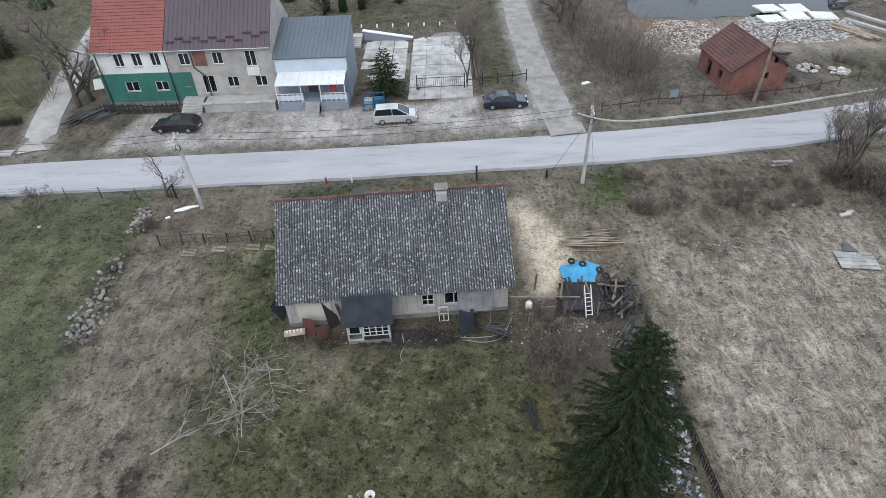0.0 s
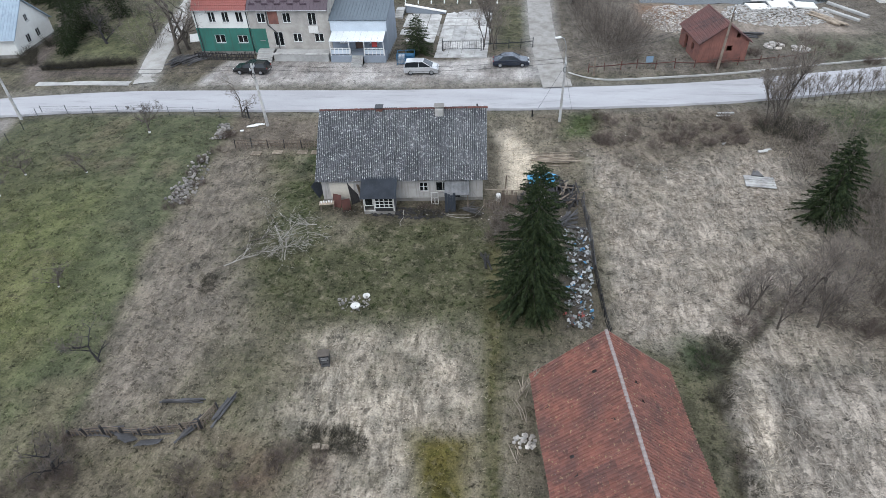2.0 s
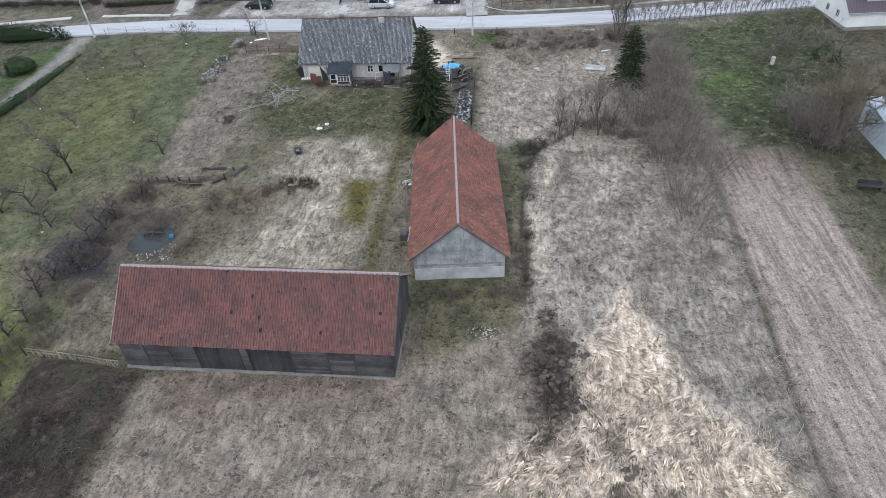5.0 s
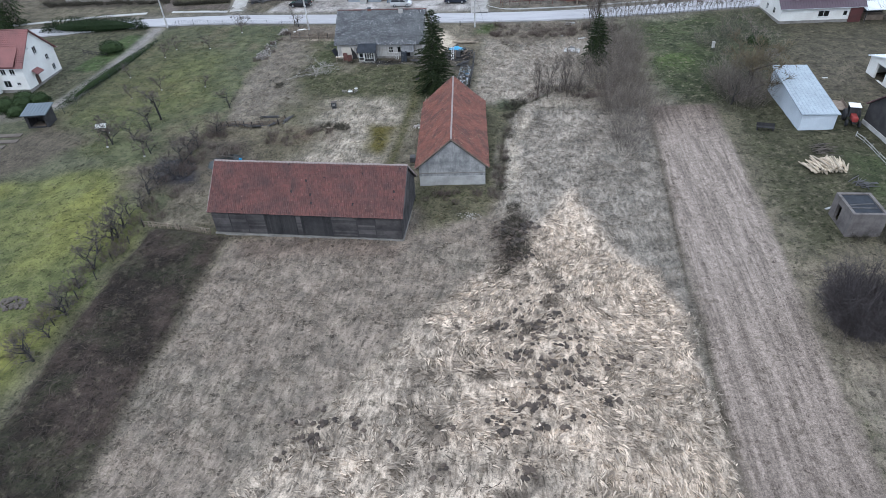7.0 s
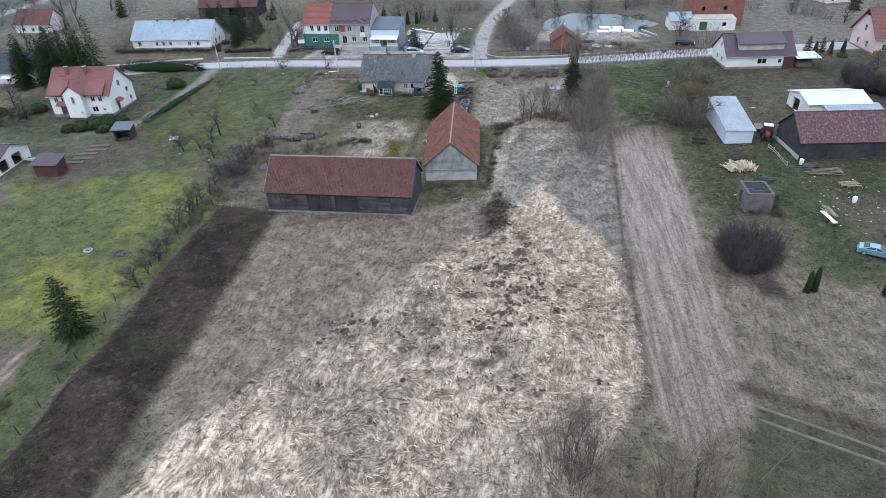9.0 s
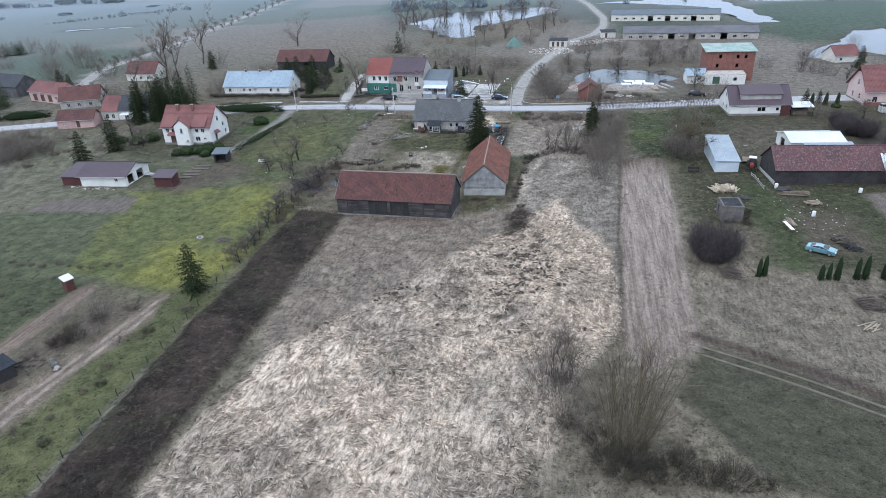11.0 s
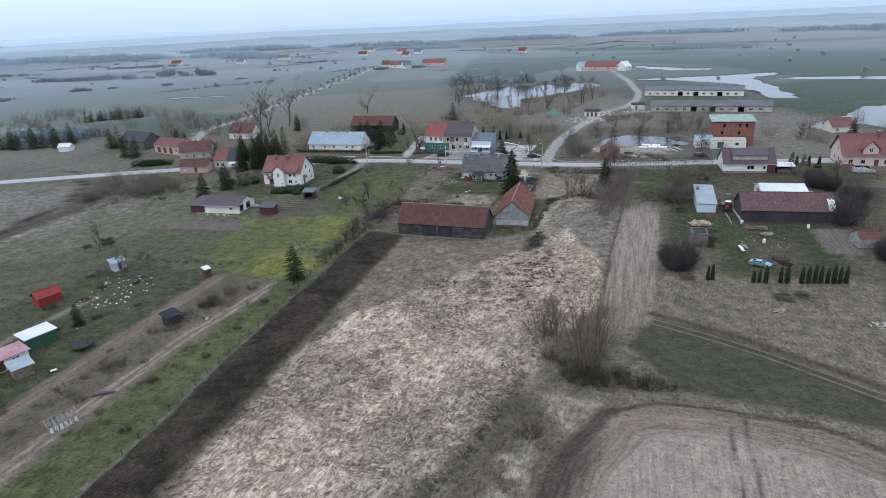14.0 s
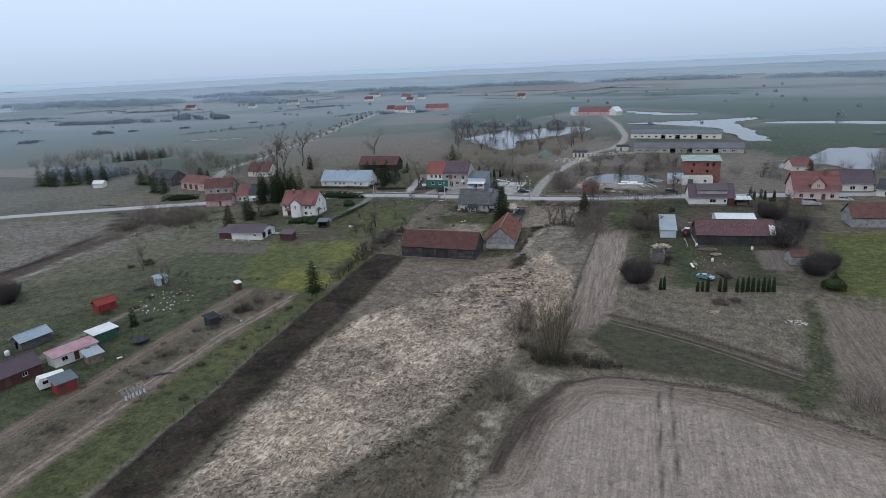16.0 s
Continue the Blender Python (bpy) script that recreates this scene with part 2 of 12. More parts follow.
MAT = {
    "glass": glass_material("window_glass"),
    "white_frame": plain("white_window_frame", (0.75, 0.75, 0.73), 0.45),
    "brown_frame": plain("brown_window_frame", (0.09, 0.055, 0.04), 0.5),
    "old_white_wood": weathered("flaking_white_wood", (0.62, 0.61, 0.58), (0.42, 0.4, 0.36), 2.5, 0.8, 0.2, (0.2, 0.17, 0.14), 0.66),
    "corrugated": weathered("corrugated_fibre_cement", (0.15, 0.154, 0.16), (0.08, 0.083, 0.09), 1.15, 0.9, 0.3, (0.58, 0.59, 0.58), 0.55, random=0.08),
    "pale_corrugated": weathered("pale_corrugated_sheet", (0.17, 0.17, 0.172), (0.09, 0.09, 0.092), 2.0, 0.9, 0.3, (0.45, 0.45, 0.44), 0.66),
    "grey_render": weathered("grey_rendered_wall", (0.42, 0.40, 0.375), (0.31, 0.29, 0.265), 1.2, 0.95, 0.3, streak=(0.24, 0.225, 0.205)),
    "patch_render": weathered("patched_pale_render", (0.56, 0.51, 0.43), (0.47, 0.43, 0.37), 1.4, 0.95, 0.2),
    "plinth": weathered("stained_plinth", (0.24, 0.225, 0.205), (0.14, 0.13, 0.115), 1.5, 0.95, 0.4),
    "felt": weathered("dark_roofing_felt", (0.026, 0.031, 0.04), (0.014, 0.017, 0.022), 2.0, 0.95, 0.3, (0.16, 0.17, 0.18), 0.68),
    "tile": weathered("weathered_red_clay_tile", (0.205, 0.084, 0.062), (0.11, 0.057, 0.05), 1.0, 0.9, 0.3, (0.33, 0.235, 0.14), 0.6, island=True, random=0.2),
    "tile_piece": weathered("weathered_red_clay_tile_piece", (0.205, 0.084, 0.062), (0.11, 0.057, 0.05), 1.0, 0.9, 0.3, (0.33, 0.235, 0.14), 0.6, random=0.2),
    "dark_tile": weathered("dark_red_clay_tile", (0.135, 0.058, 0.05), (0.08, 0.044, 0.041), 1.0, 0.9, 0.3, (0.27, 0.19, 0.155), 0.63, island=True, random=0.2),
    "dark_tile_piece": weathered("dark_red_clay_tile_piece", (0.135, 0.058, 0.05), (0.08, 0.044, 0.041), 1.0, 0.9, 0.3, (0.27, 0.19, 0.155), 0.63, random=0.2),
    "mortar": weathered("pale_ridge_mortar", (0.3, 0.265, 0.25), (0.17, 0.1, 0.085), 4.5, 0.95, 0.4),
    "barn_render": weathered("weathered_grey_barn_render", (0.33, 0.325, 0.315), (0.15, 0.152, 0.155), 1.9, 0.95, 0.4, streak=(0.17, 0.17, 0.165)),
    "concrete": weathered("old_concrete", (0.42, 0.41, 0.39), (0.29, 0.285, 0.27), 1.2, 0.92, 0.3),
    "pale_concrete": weathered("pale_concrete", (0.46, 0.455, 0.44), (0.25, 0.24, 0.225), 1.6, 0.9, 0.25, random=0.18),
    "grey_boards": weathered("silvered_boards", (0.098, 0.096, 0.098), (0.045, 0.043, 0.045), 1.6, 0.9, 0.4, random=0.22),
    "barn_boards": weathered("brown_grey_barn_boards", (0.07, 0.064, 0.063), (0.027, 0.024, 0.024), 1.3, 0.9, 0.4, random=0.35),
    "dark_boards": weathered("dark_stained_boards", (0.036, 0.034, 0.034), (0.018, 0.017, 0.018), 1.6, 0.9, 0.4, random=0.25),
    "wood": weathered("weathered_timber", (0.2, 0.16, 0.125), (0.11, 0.085, 0.065), 3.0, 0.9, 0.4, random=0.2),
    "pale_wood": weathered("split_pale_wood", (0.32, 0.27, 0.21), (0.18, 0.145, 0.11), 3.0, 0.9, 0.3, random=0.25),
    "rust": weathered("rusted_sheet", (0.11, 0.04, 0.03), (0.06, 0.028, 0.024), 2.0, 0.85, 0.3),
    "bark": weathered("grey_brown_bark", (0.105, 0.088, 0.072), (0.06, 0.05, 0.042), 2.5, 0.95, 0.4),
    "pale_bark": weathered("pale_branch_bark", (0.36, 0.335, 0.3), (0.2, 0.18, 0.155), 3.0, 0.9, 0.3),
    "twig": weathered("fine_brown_twigs", (0.19, 0.162, 0.138), (0.13, 0.108, 0.09), 0.6, 0.95, 0, island=True, random=0.3),
    "willow_twig": weathered("olive_willow_twigs", (0.125, 0.102, 0.062), (0.08, 0.066, 0.042), 0.6, 0.95, 0, island=True, random=0.3),
    "whitewash": weathered("limewashed_trunk", (0.62, 0.61, 0.58), (0.42, 0.4, 0.37), 3.0, 0.95, 0.2),
    "spruce": leaf_material("dark_spruce_needles", (0.007, 0.013, 0.007), (0.044, 0.058, 0.024)),
    "thuja": leaf_material("clipped_evergreen", (0.01, 0.02, 0.01), (0.026, 0.04, 0.016)),
    "box_green": leaf_material("bushy_evergreen", (0.016, 0.03, 0.013), (0.042, 0.06, 0.023)),
    "stone": weathered("field_stones", (0.25, 0.24, 0.225), (0.13, 0.12, 0.11), 3.0, 0.95, 0.4, random=0.5),
    "rubble": weathered("pale_rubble", (0.5, 0.48, 0.45), (0.34, 0.31, 0.28), 2.0, 0.95, 0.4, island=True, random=0.4),
    "asphalt": weathered("pale_worn_asphalt", (0.345, 0.34, 0.345), (0.285, 0.28, 0.28), 0.35, 0.92, 0.15, streak=None),
    "steel": plain("galvanised_steel", (0.42, 0.43, 0.44), 0.45, 0.7),
    "dark_steel": plain("dark_painted_steel", (0.04, 0.042, 0.045), 0.55, 0.2),
    "rubber": plain("black_rubber", (0.022, 0.022, 0.024), 0.8),
    "white_paint": weathered("white_paint", (0.76, 0.75, 0.72), (0.64, 0.63, 0.6), 1.0, 0.7, 0.1),
    "red_brick": weathered("red_brick_wall", (0.23, 0.1, 0.075), (0.15, 0.07, 0.058), 1.6, 0.95, 0.3, fine=34, streak=(0.13, 0.055, 0.045)),
}


def darken_grooves(material, waves):
    """Moss, dirt and painted shade in the grooves of corrugated sheets, which run along their own y."""
    n, l = material.node_tree.nodes, material.node_tree.links
    bs = [q for q in n if q.type == "BSDF_PRINCIPLED"][0]
    src = bs.inputs["Base Color"].links[0].from_socket
    sp, mu, co = n.new("ShaderNodeSeparateXYZ"), n.new("ShaderNodeMath"), n.new("ShaderNodeMath")
    tc = n.new("ShaderNodeTexCoord").outputs["Object"]
    l.new(tc, sp.inputs[0])
    mu.operation, mu.inputs[1].default_value = "MULTIPLY", 2 * math.pi * waves
    co.operation = "COSINE"
    l.new(sp.outputs[0], mu.inputs[0])
    l.new(mu.outputs[0], co.inputs[0])
    ragged = mixed(n, l, 0.35, co.outputs[0], noise_of(n, l, 6.0, tc, 3, .7))
    # the stripe follows the wave's low side, so groove shade is in the colour
    l.new(mixed(n, l, band(n, l, ragged, -.25, .2, .85, 0), src, (0.03, 0.031, 0.034)), bs.inputs["Base Color"])


darken_grooves(MAT["corrugated"], 6 / (16.04 / 15 + .03))

# ---- the land ----
ROAD = [(-420, -120), (-262, -42), (-198, -9), (-138, 20), (-95, 37), (-62, 47), (-44, 49.5), (-11, 50.3), (16, 51.8), (31, 53.4), (53, 58.0), (80, 63.5), (120, 72), (220, 92), (420, 140)]
LANE = [(10.6, 54.5), (9.6, 66), (9.0, 90), (11, 117), (14.5, 143), (18, 166), (27, 186), (30, 215), (29, 246), (17, 320), (-5, 414)]
DRIVE_W = [(-41.6, 53.5), (-44, 62), (-47.3, 77), (-50, 92)]
DRIVE_V = [(-55.5, 47.5), (-53.6, 34), (-53.2, 20), (-53.4, 8.5)]
FAR_ROAD = [(-150, 62), (-169, 96), (-177, 148), (-205, 250), (-244, 398), (-300, 600)]
LOT = [(-34.5, 53), (8.5, 52.5), (9.3, 57), (7, 61.5), (2.5, 62), (-3, 60.7), (-10, 60.2), (-18, 60.2), (-27, 60), (-33, 60)]
BRAMBLE = [(-19.3, -22.3), (-9.9, -22.8), (-7.5, -57), (-4.6, -91), (-2.5, -113), (0.5, -135), (3, -170), (-8, -170), (-9, -127), (-11, -115), (-16.6, -69), (-18.2, -48)]
REEDS = [(22.5, -23.5), (17.6, -29.6), (11, -41.5), (5, -51.5), (-2.6, -63), (-4.2, -72), (-3.4, -90), (-0.5, -112), (3, -140), (18, -135), (22, -118), (30, -102), (34, -80), (36, -62), (41, -52), (40, -30), (33, -20), (30, -10)]
STRIP_E = [(40.4, 13), (49.5, 13.2), (50.4, -20), (51.2, -53), (44, -60), (41.6, -53), (40.8, -20)]
DARK_PLOUGH = [(51.2, -53), (60.5, -56.5), (69, -61.5), (84.5, -72), (81, -78), (56, -75), (47.4, -63)]
FIELD_SE = [(37, -150), (41.5, -98), (42.2, -93), (46.3, -82), (51.9, -78.9), (60, -78.2), (73, -80.2), (91, -87.5), (140, -112), (140, -260), (30, -260)]
LAWN_SW = [(-60, -19), (-33, -10), (-23, -18), (-20, -33), (-22.5, -50), (-27, -52), (-49, -50)]
OLIVE_SW = [(-80, -33), (-60, -19), (-49, -50), (-64, -58), (-73, -48)]
PATCH = [(-77, -31.4), (-76, -25.2), (-57, -20.6), (-55, -27.6)]


def spread(lo, hi, step, far_lo, far_hi, n_lo, n):
    mid = np.arange(lo, hi + step / 2, step)
    g = np.linspace(0, 1, n_lo + 1)[1:]
    down = lo - step * n_lo * g - (lo - far_lo - step * n_lo) * g ** 4
    g = np.linspace(0, 1, n + 1)[1:]
    up = hi + step * n * g + (far_hi - hi - step * n) * g ** 4
    return np.concatenate([down[::-1], mid, up])


gx = spread(-92, 112, 0.6, -4700, 4700, 110, 80)
gy = spread(-150, 80, 0.6, -1500, 4800, 24, 150)
GX, GY = np.meshgrid(gx, gy)
GR = np.hypot(GX - 20, GY)

soft_n = fbm(GX, GY, 9.0, 3)
fine_n = fbm(GX, GY, 2.2, 8)
wide_n = fbm(GX, GY, 38.0, 5)
vast_n = fbm(GX, GY, 210.0, 11)
warp_x, warp_y = (fbm(GX, GY, 6, 21) - .5) * 3.2, (fbm(GX, GY, 6, 31) - .5) * 3.2
WX, WY = GX + warp_x, GY + warp_y

DRY, PALE, TAN, GREEN, LUSH = (0.235, 0.2, 0.148), (0.385, 0.335, 0.258), (0.285, 0.235, 0.18), (0.098, 0.098, 0.044), (0.165, 0.178, 0.03)
OLIVE, DARK, SOIL, MUD, MOSS = (0.12, 0.112, 0.062), (0.05, 0.041, 0.034), (0.14, 0.112, 0.088), (0.075, 0.06, 0.047), (0.15, 0.125, 0.03)

cover = np.zeros(GX.shape + (3,))
cover[:] = OLIVE
traits = np.zeros(GX.shape + (3,))  # matted straw, clods and furrows, tufted green
traits[..., 0], traits[..., 2] = 0.25, 0.6


def paint(mask, colour, straw=None, clods=None, tuft=None):
    global cover
    m = np.clip(mask, 0, 1)[..., None]
    cover[:] = cover * (1 - m) + np.array(colour) * m
    for k, v in enumerate((straw, clods, tuft)):
        if v is not None:
            traits[..., k] = traits[..., k] * (1 - m[..., 0]) + v * m[..., 0]


def clump(n, lo, hi):
    return np.clip((n - lo) / (hi - lo), 0, 1)


# open country
paint(clump(vast_n, .45, .6), (0.17, 0.145, 0.098))
paint(clump(fbm(GX, GY, 90, 41), .5, .62) * .8, DRY, .5)
paint(clump(fbm(GX + 900, GY, 260, 47), .52, .58) * (GY > 140) * .9, (0.062, 0.088, 0.036))
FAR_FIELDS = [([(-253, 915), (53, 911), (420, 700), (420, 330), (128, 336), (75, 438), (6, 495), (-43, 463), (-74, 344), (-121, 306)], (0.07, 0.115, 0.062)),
              ([(108, 291), (127, 311), (420, 320), (420, 190), (160, 197), (136, 203), (107, 159)], (0.075, 0.12, 0.06)),
              ([(-434, 1145), (-23, 1336), (329, 887), (302, 778), (52, 947), (-301, 787)], (0.26, 0.21, 0.165)),
              ([(-194, 217), (-166, 248), (-112, 281), (-62, 149), (-91, 134), (-152, 143)], (0.235, 0.185, 0.135)),
              ([(-422, 420), (-475, 582), (-411, 630), (-359, 567), (-338, 430)], (0.27, 0.195, 0.155)),
              ([(-250, 118), (-210, 155), (-175, 142), (-161, 98), (-171, 69), (-190, 72)], (0.085, 0.115, 0.05)),
              ([(-420, 60), (-262, 96), (-215, 160), (-240, 300), (-330, 420), (-560, 300)], (0.15, 0.155, 0.095)),
              ([(-560, 300), (-330, 420), (-360, 470), (-640, 380)], (0.185, 0.17, 0.12)),
              ([(-330, 430), (-240, 300), (-215, 400), (-280, 560)], (0.1, 0.128, 0.07)),
              ([(-900, 420), (-640, 380), (-500, 600), (-560, 800), (-980, 760)], (0.17, 0.17, 0.125)),
              ([(-260, 520), (-150, 420), (-60, 520), (-120, 700), (-300, 760)], (0.12, 0.14, 0.085)),
              ([(-20, 250), (12, 240), (22, 320), (0, 400), (-40, 400), (-10, 320)], (0.13, 0.12, 0.075)),
              ([(-30, 236), (-16, 240), (20, 240), (22, 196), (4, 178), (-24, 180)], (0.24, 0.19, 0.14))]
pw_u, pw_v = (GX * .94 + GY * .34 + warp_x * 3) / 230, (GY * .94 - GX * .34 + warp_y * 3) / 95
pw_id = lattice(np.floor(pw_u + .5 * lattice(np.floor(pw_v), 0 * pw_v, 3)), np.floor(pw_v), 5)
pw_on = np.clip((GR - 210) / 80, 0, 1) * (GY > 60)
for lo, hi, fc in ((0, .22, (0.09, 0.128, 0.058)), (.22, .4, (0.18, 0.172, 0.105)), (.4, .58, (0.27, 0.21, 0.15)), (.58, .76, (0.13, 0.145, 0.078)), (.76, .88, (0.34, 0.265, 0.2)), (.88, 1, (0.12, 0.1, 0.07))):
    paint(pw_on * ((pw_id >= lo) & (pw_id < hi)) * .85, fc, .3, 0, .2)
for field_line, fc in FAR_FIELDS:
    paint(area(GX + warp_x * 2, GY + warp_y * 2, field_line, 6) * (.85 + .15 * wide_n), fc, .3, 0, .2)
# distance haze painted into the far ground's colour, paler and bluer towards the horizon
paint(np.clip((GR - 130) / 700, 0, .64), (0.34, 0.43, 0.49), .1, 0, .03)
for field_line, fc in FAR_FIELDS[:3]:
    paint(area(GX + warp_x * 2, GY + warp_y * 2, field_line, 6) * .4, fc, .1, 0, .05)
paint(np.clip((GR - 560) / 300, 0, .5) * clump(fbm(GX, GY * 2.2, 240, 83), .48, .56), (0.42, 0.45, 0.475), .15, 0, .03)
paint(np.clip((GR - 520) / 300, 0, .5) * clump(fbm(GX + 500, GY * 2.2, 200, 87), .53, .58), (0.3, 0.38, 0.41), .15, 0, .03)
# west: orchard and open grass
west = area(WX, WY, [(-190, -75), (-27, 46), (-27, 29), (-23, 4), (-20, -20), (-20, -60), (-90, -130), (-190, -130)], 1.5)
paint(west, (0.135, 0.138, 0.076), .25, 0, .3)
orchard = area(WX, WY, [(-53, 46.3), (-26.6, 46.3), (-26.6, 29), (-23, 4), (-20.5, -19), (-34, -9), (-52, 2)], .8)
paint(orchard, (0.125, 0.137, 0.066), .1, 0, .4)
paint(orchard * clump(soft_n, .46, .66) * .8, (0.15, 0.16, 0.07), .1, 0, .6)
paint(orchard * clump(fbm(GX, GY, 5, 77), .55, .7) * .8, (0.19, 0.165, 0.105), .4)
paint(area(WX, WY, [(-48, 33), (-36, 29), (-28, 12), (-38, -4), (-50, 6)], 5) * clump(wide_n, .35, .6) * .5, LUSH, .1, 0, .5)
paint(area(WX, WY, [(-52, 46), (-40, 46), (-42, 8), (-52, 5)], 3) * .4, OLIVE)
paint(area(WX, WY, [(-190, -5), (-100, 22), (-88, 5), (-60, -18), (-80, -34), (-110, -75), (-190, -100)], 4), (0.19, 0.182, 0.118), .3, 0, .18)
paint(area(WX, WY, [(-200, -20), (-118, 8), (-100, -20), (-120, -70), (-200, -110)], 5) * clump(soft_n, .25, .55), (0.27, 0.242, 0.212), .6, 0, .2)
wetline = to_line(GX + warp_x * .5, GY + warp_y * .5, [(-124, -90), (-124, -61), (-125.5, -42), (-129.6, -17.6), (-142, 0), (-165, 16)])
bank = to_line(GX + warp_x, GY + warp_y, [(-117, -90), (-118, -66), (-122, -46), (-121.5, -23), (-128, -4), (-140, 8)])
paint(1.35 - bank / 5.5, (0.115, 0.088, 0.07), .4, .3, .2)
paint((1.3 - to_line(GX + warp_x * .4, GY, [(-113, -66), (-116.5, -46), (-115, -23), (-121, -4)]) / 1.0) * clump(fine_n, .35, .5), (0.4, 0.37, 0.33), .4, 0, 0)
paint(1.5 - wetline / 1.2, (0.03, 0.026, 0.024), .1, .3, .1)
paint((1 - to_line(GX, GY, [(-170, -48), (-136, -28), (-110, -3)]) / 9) * .6, (0.21, 0.19, 0.15), .5)
paint(area(WX, WY, OLIVE_SW, .8), (0.125, 0.138, 0.068), .1, 0, .12)
paint(area(WX, WY, LAWN_SW, .8), (0.15, 0.168, 0.05), .1, 0, .4)
paint(area(WX, WY, LAWN_SW, 2.5) * clump(fbm(GX, GY, 15, 19), .38, .6), (0.24, 0.238, 0.045), .1, 0, .3)
paint(area(WX, WY, PATCH, .6), (0.2, 0.17, 0.145), 0, .6, .1)
paint(area(WX, WY, [(-56, -16), (-50, -18), (-40, -2), (-51, 4)], 1.5) * .8, SOIL, .1, .5, .3)
# villa garden and drive
paint(area(WX, WY, [(-90, 40), (-58, 44), (-54.8, 40), (-54.5, 6), (-72, 0), (-92, 10)], 1.5), (0.108, 0.105, 0.06), .1, 0, .8)
paint(area(WX, WY, [(-60, 40), (-55, 40), (-55, 23), (-60, 22)], .5), (0.085, 0.125, 0.035), .05, 0, .6)
paint(1.4 - to_line(GX, GY, DRIVE_V) / 1.5, (0.3, 0.275, 0.245), 0, .3, 0)
paint(area(WX, WY, [(-72, 8), (-62, 9), (-56, 4), (-62, 1)], 1), (0.2, 0.18, 0.15), 0, .3, .1)
# allotments in the south-west
paint(area(WX, WY, [(-70, -52), (-44, -52), (-30, -58), (-28, -140), (-80, -140)], 1), (0.096, 0.11, 0.05), .2, 0, .35)
paint(area(WX, WY, [(-40, -53), (-27, -54), (-28.5, -140), (-37, -140)], 1.2) * (.45 + .4 * soft_n), (0.2, 0.165, 0.12), .4, .2, .3)
rib = to_line(GX + warp_x * .2, GY, [(-40.3, -55), (-39.6, -72), (-38.4, -89), (-36, -123), (-34, -150)])
paint(1.7 - rib / 1.5, (0.25, 0.192, 0.148), .0, .9, 0)
paint((1.2 - to_line(GX + warp_x * .3, GY, [(-57.8, -101), (-59.7, -87), (-59.5, -77), (-59, -70)]) / 1.3), (0.26, 0.225, 0.185), .2, .3, .2)
paint(area(WX, WY, [(-33.5, -57), (-29, -58), (-31, -74), (-34.5, -84), (-36.5, -70)], 1) * .8, (0.17, 0.138, 0.108), .3, .3, .3)
paint(area(WX, WY, [(-27.5, -96), (-33, -96), (-30, -122), (-24.5, -120)], 1) * .7, (0.16, 0.13, 0.1), .4, .3, .3)
trk = to_line(GX + warp_x * .15, GY, [(-25.7, -55), (-27.6, -79), (-26.4, -103), (-23.9, -122), (-21, -150)])
paint(1.5 - trk / 2.1, (0.235, 0.182, 0.138), .2, .6, .1)
for side in (-.75, .75):
    paint(1.2 - np.abs(to_line(GX + side, GY, [(-25.7, -55), (-27.6, -79), (-26.4, -103), (-23.9, -122), (-21, -150)])) / .4, (0.42, 0.345, 0.28), .1, .2, 0)
paint(area(WX, WY, [(-25, -52), (-18.5, -49), (-17, -69), (-11.5, -115), (-8, -150), (-19, -150), (-22, -122), (-24.5, -90)], .7), (0.118, 0.128, 0.046), .15, 0, .4)
paint(area(WX, WY, [(-25, -52), (-18.5, -49), (-17, -69), (-11.5, -115), (-8, -150), (-19, -150), (-22, -122), (-24.5, -90)], 1.5) * clump(soft_n, .5, .65) * .4, (0.17, 0.165, 0.06))
# farm plot
plot = area(WX, WY, [(-26.4, 44.5), (13.6, 46.5), (13.6, 12), (10, -12), (10, -20), (-19, -21), (-22.5, 4), (-26.3, 28)], .6)
paint(plot, (0.2, 0.172, 0.122), .45, 0, .5)
paint(plot * area(WX, WY, [(-17, 38), (-12, 44), (-11.5, 31), (4, 30), (13, 22), (9, 15), (5, 11), (-3, 13), (-12, 15), (-20, 20)], 2.5) * .95, (0.1, 0.1, 0.045), .15, 0, 1)
paint(plot * area(WX, WY, [(-18, 37), (-12, 38), (-11.8, 24), (-14, 26)], 1.5), (0.098, 0.11, 0.042), .1, 0, 1)
paint(plot * clump(soft_n, .52, .66) * .75, (0.285, 0.245, 0.18), .7, 0, .2)
paint(plot * area(WX, WY, [(-26, 40), (-21, 38), (-17, 26), (-15, 10), (-20, 4), (-23, 6), (-26, 27)], 2) * .8, (0.25, 0.212, 0.17), .6, 0, .2)
paint(area(WX, WY, [(-9, 13), (3, 14), (5, 2), (3, -10), (-10, -10), (-7, 2)], 2.5) * (.5 + .7 * clump(fine_n, .4, .6)), (0.45, 0.39, 0.305), .9, 0, .1)
paint(area(WX, WY, [(-16, 12), (-10, 13), (-9, 3), (-14, 6)], 2) * .6, (0.12, 0.115, 0.055), .2, 0, .8)
paint(area(WX, WY, [(-22, 3), (-6, 4), (-8, -6), (-18, -14), (-22, -12)], 1.6) * .8, (0.155, 0.132, 0.082), .4, 0, .6)
paint(area(WX, WY, [(-13, 4), (-5, 3.5), (-5, 0), (-12, 0)], 1.6) * clump(fine_n, .35, .6), (0.16, 0.108, 0.075), .2, .3, .2)
paint(area(WX, WY, [(0.5, 5.5), (4.4, 5.5), (4, -2.5), (1, -2)], .8), MOSS, .1, 0, .6)
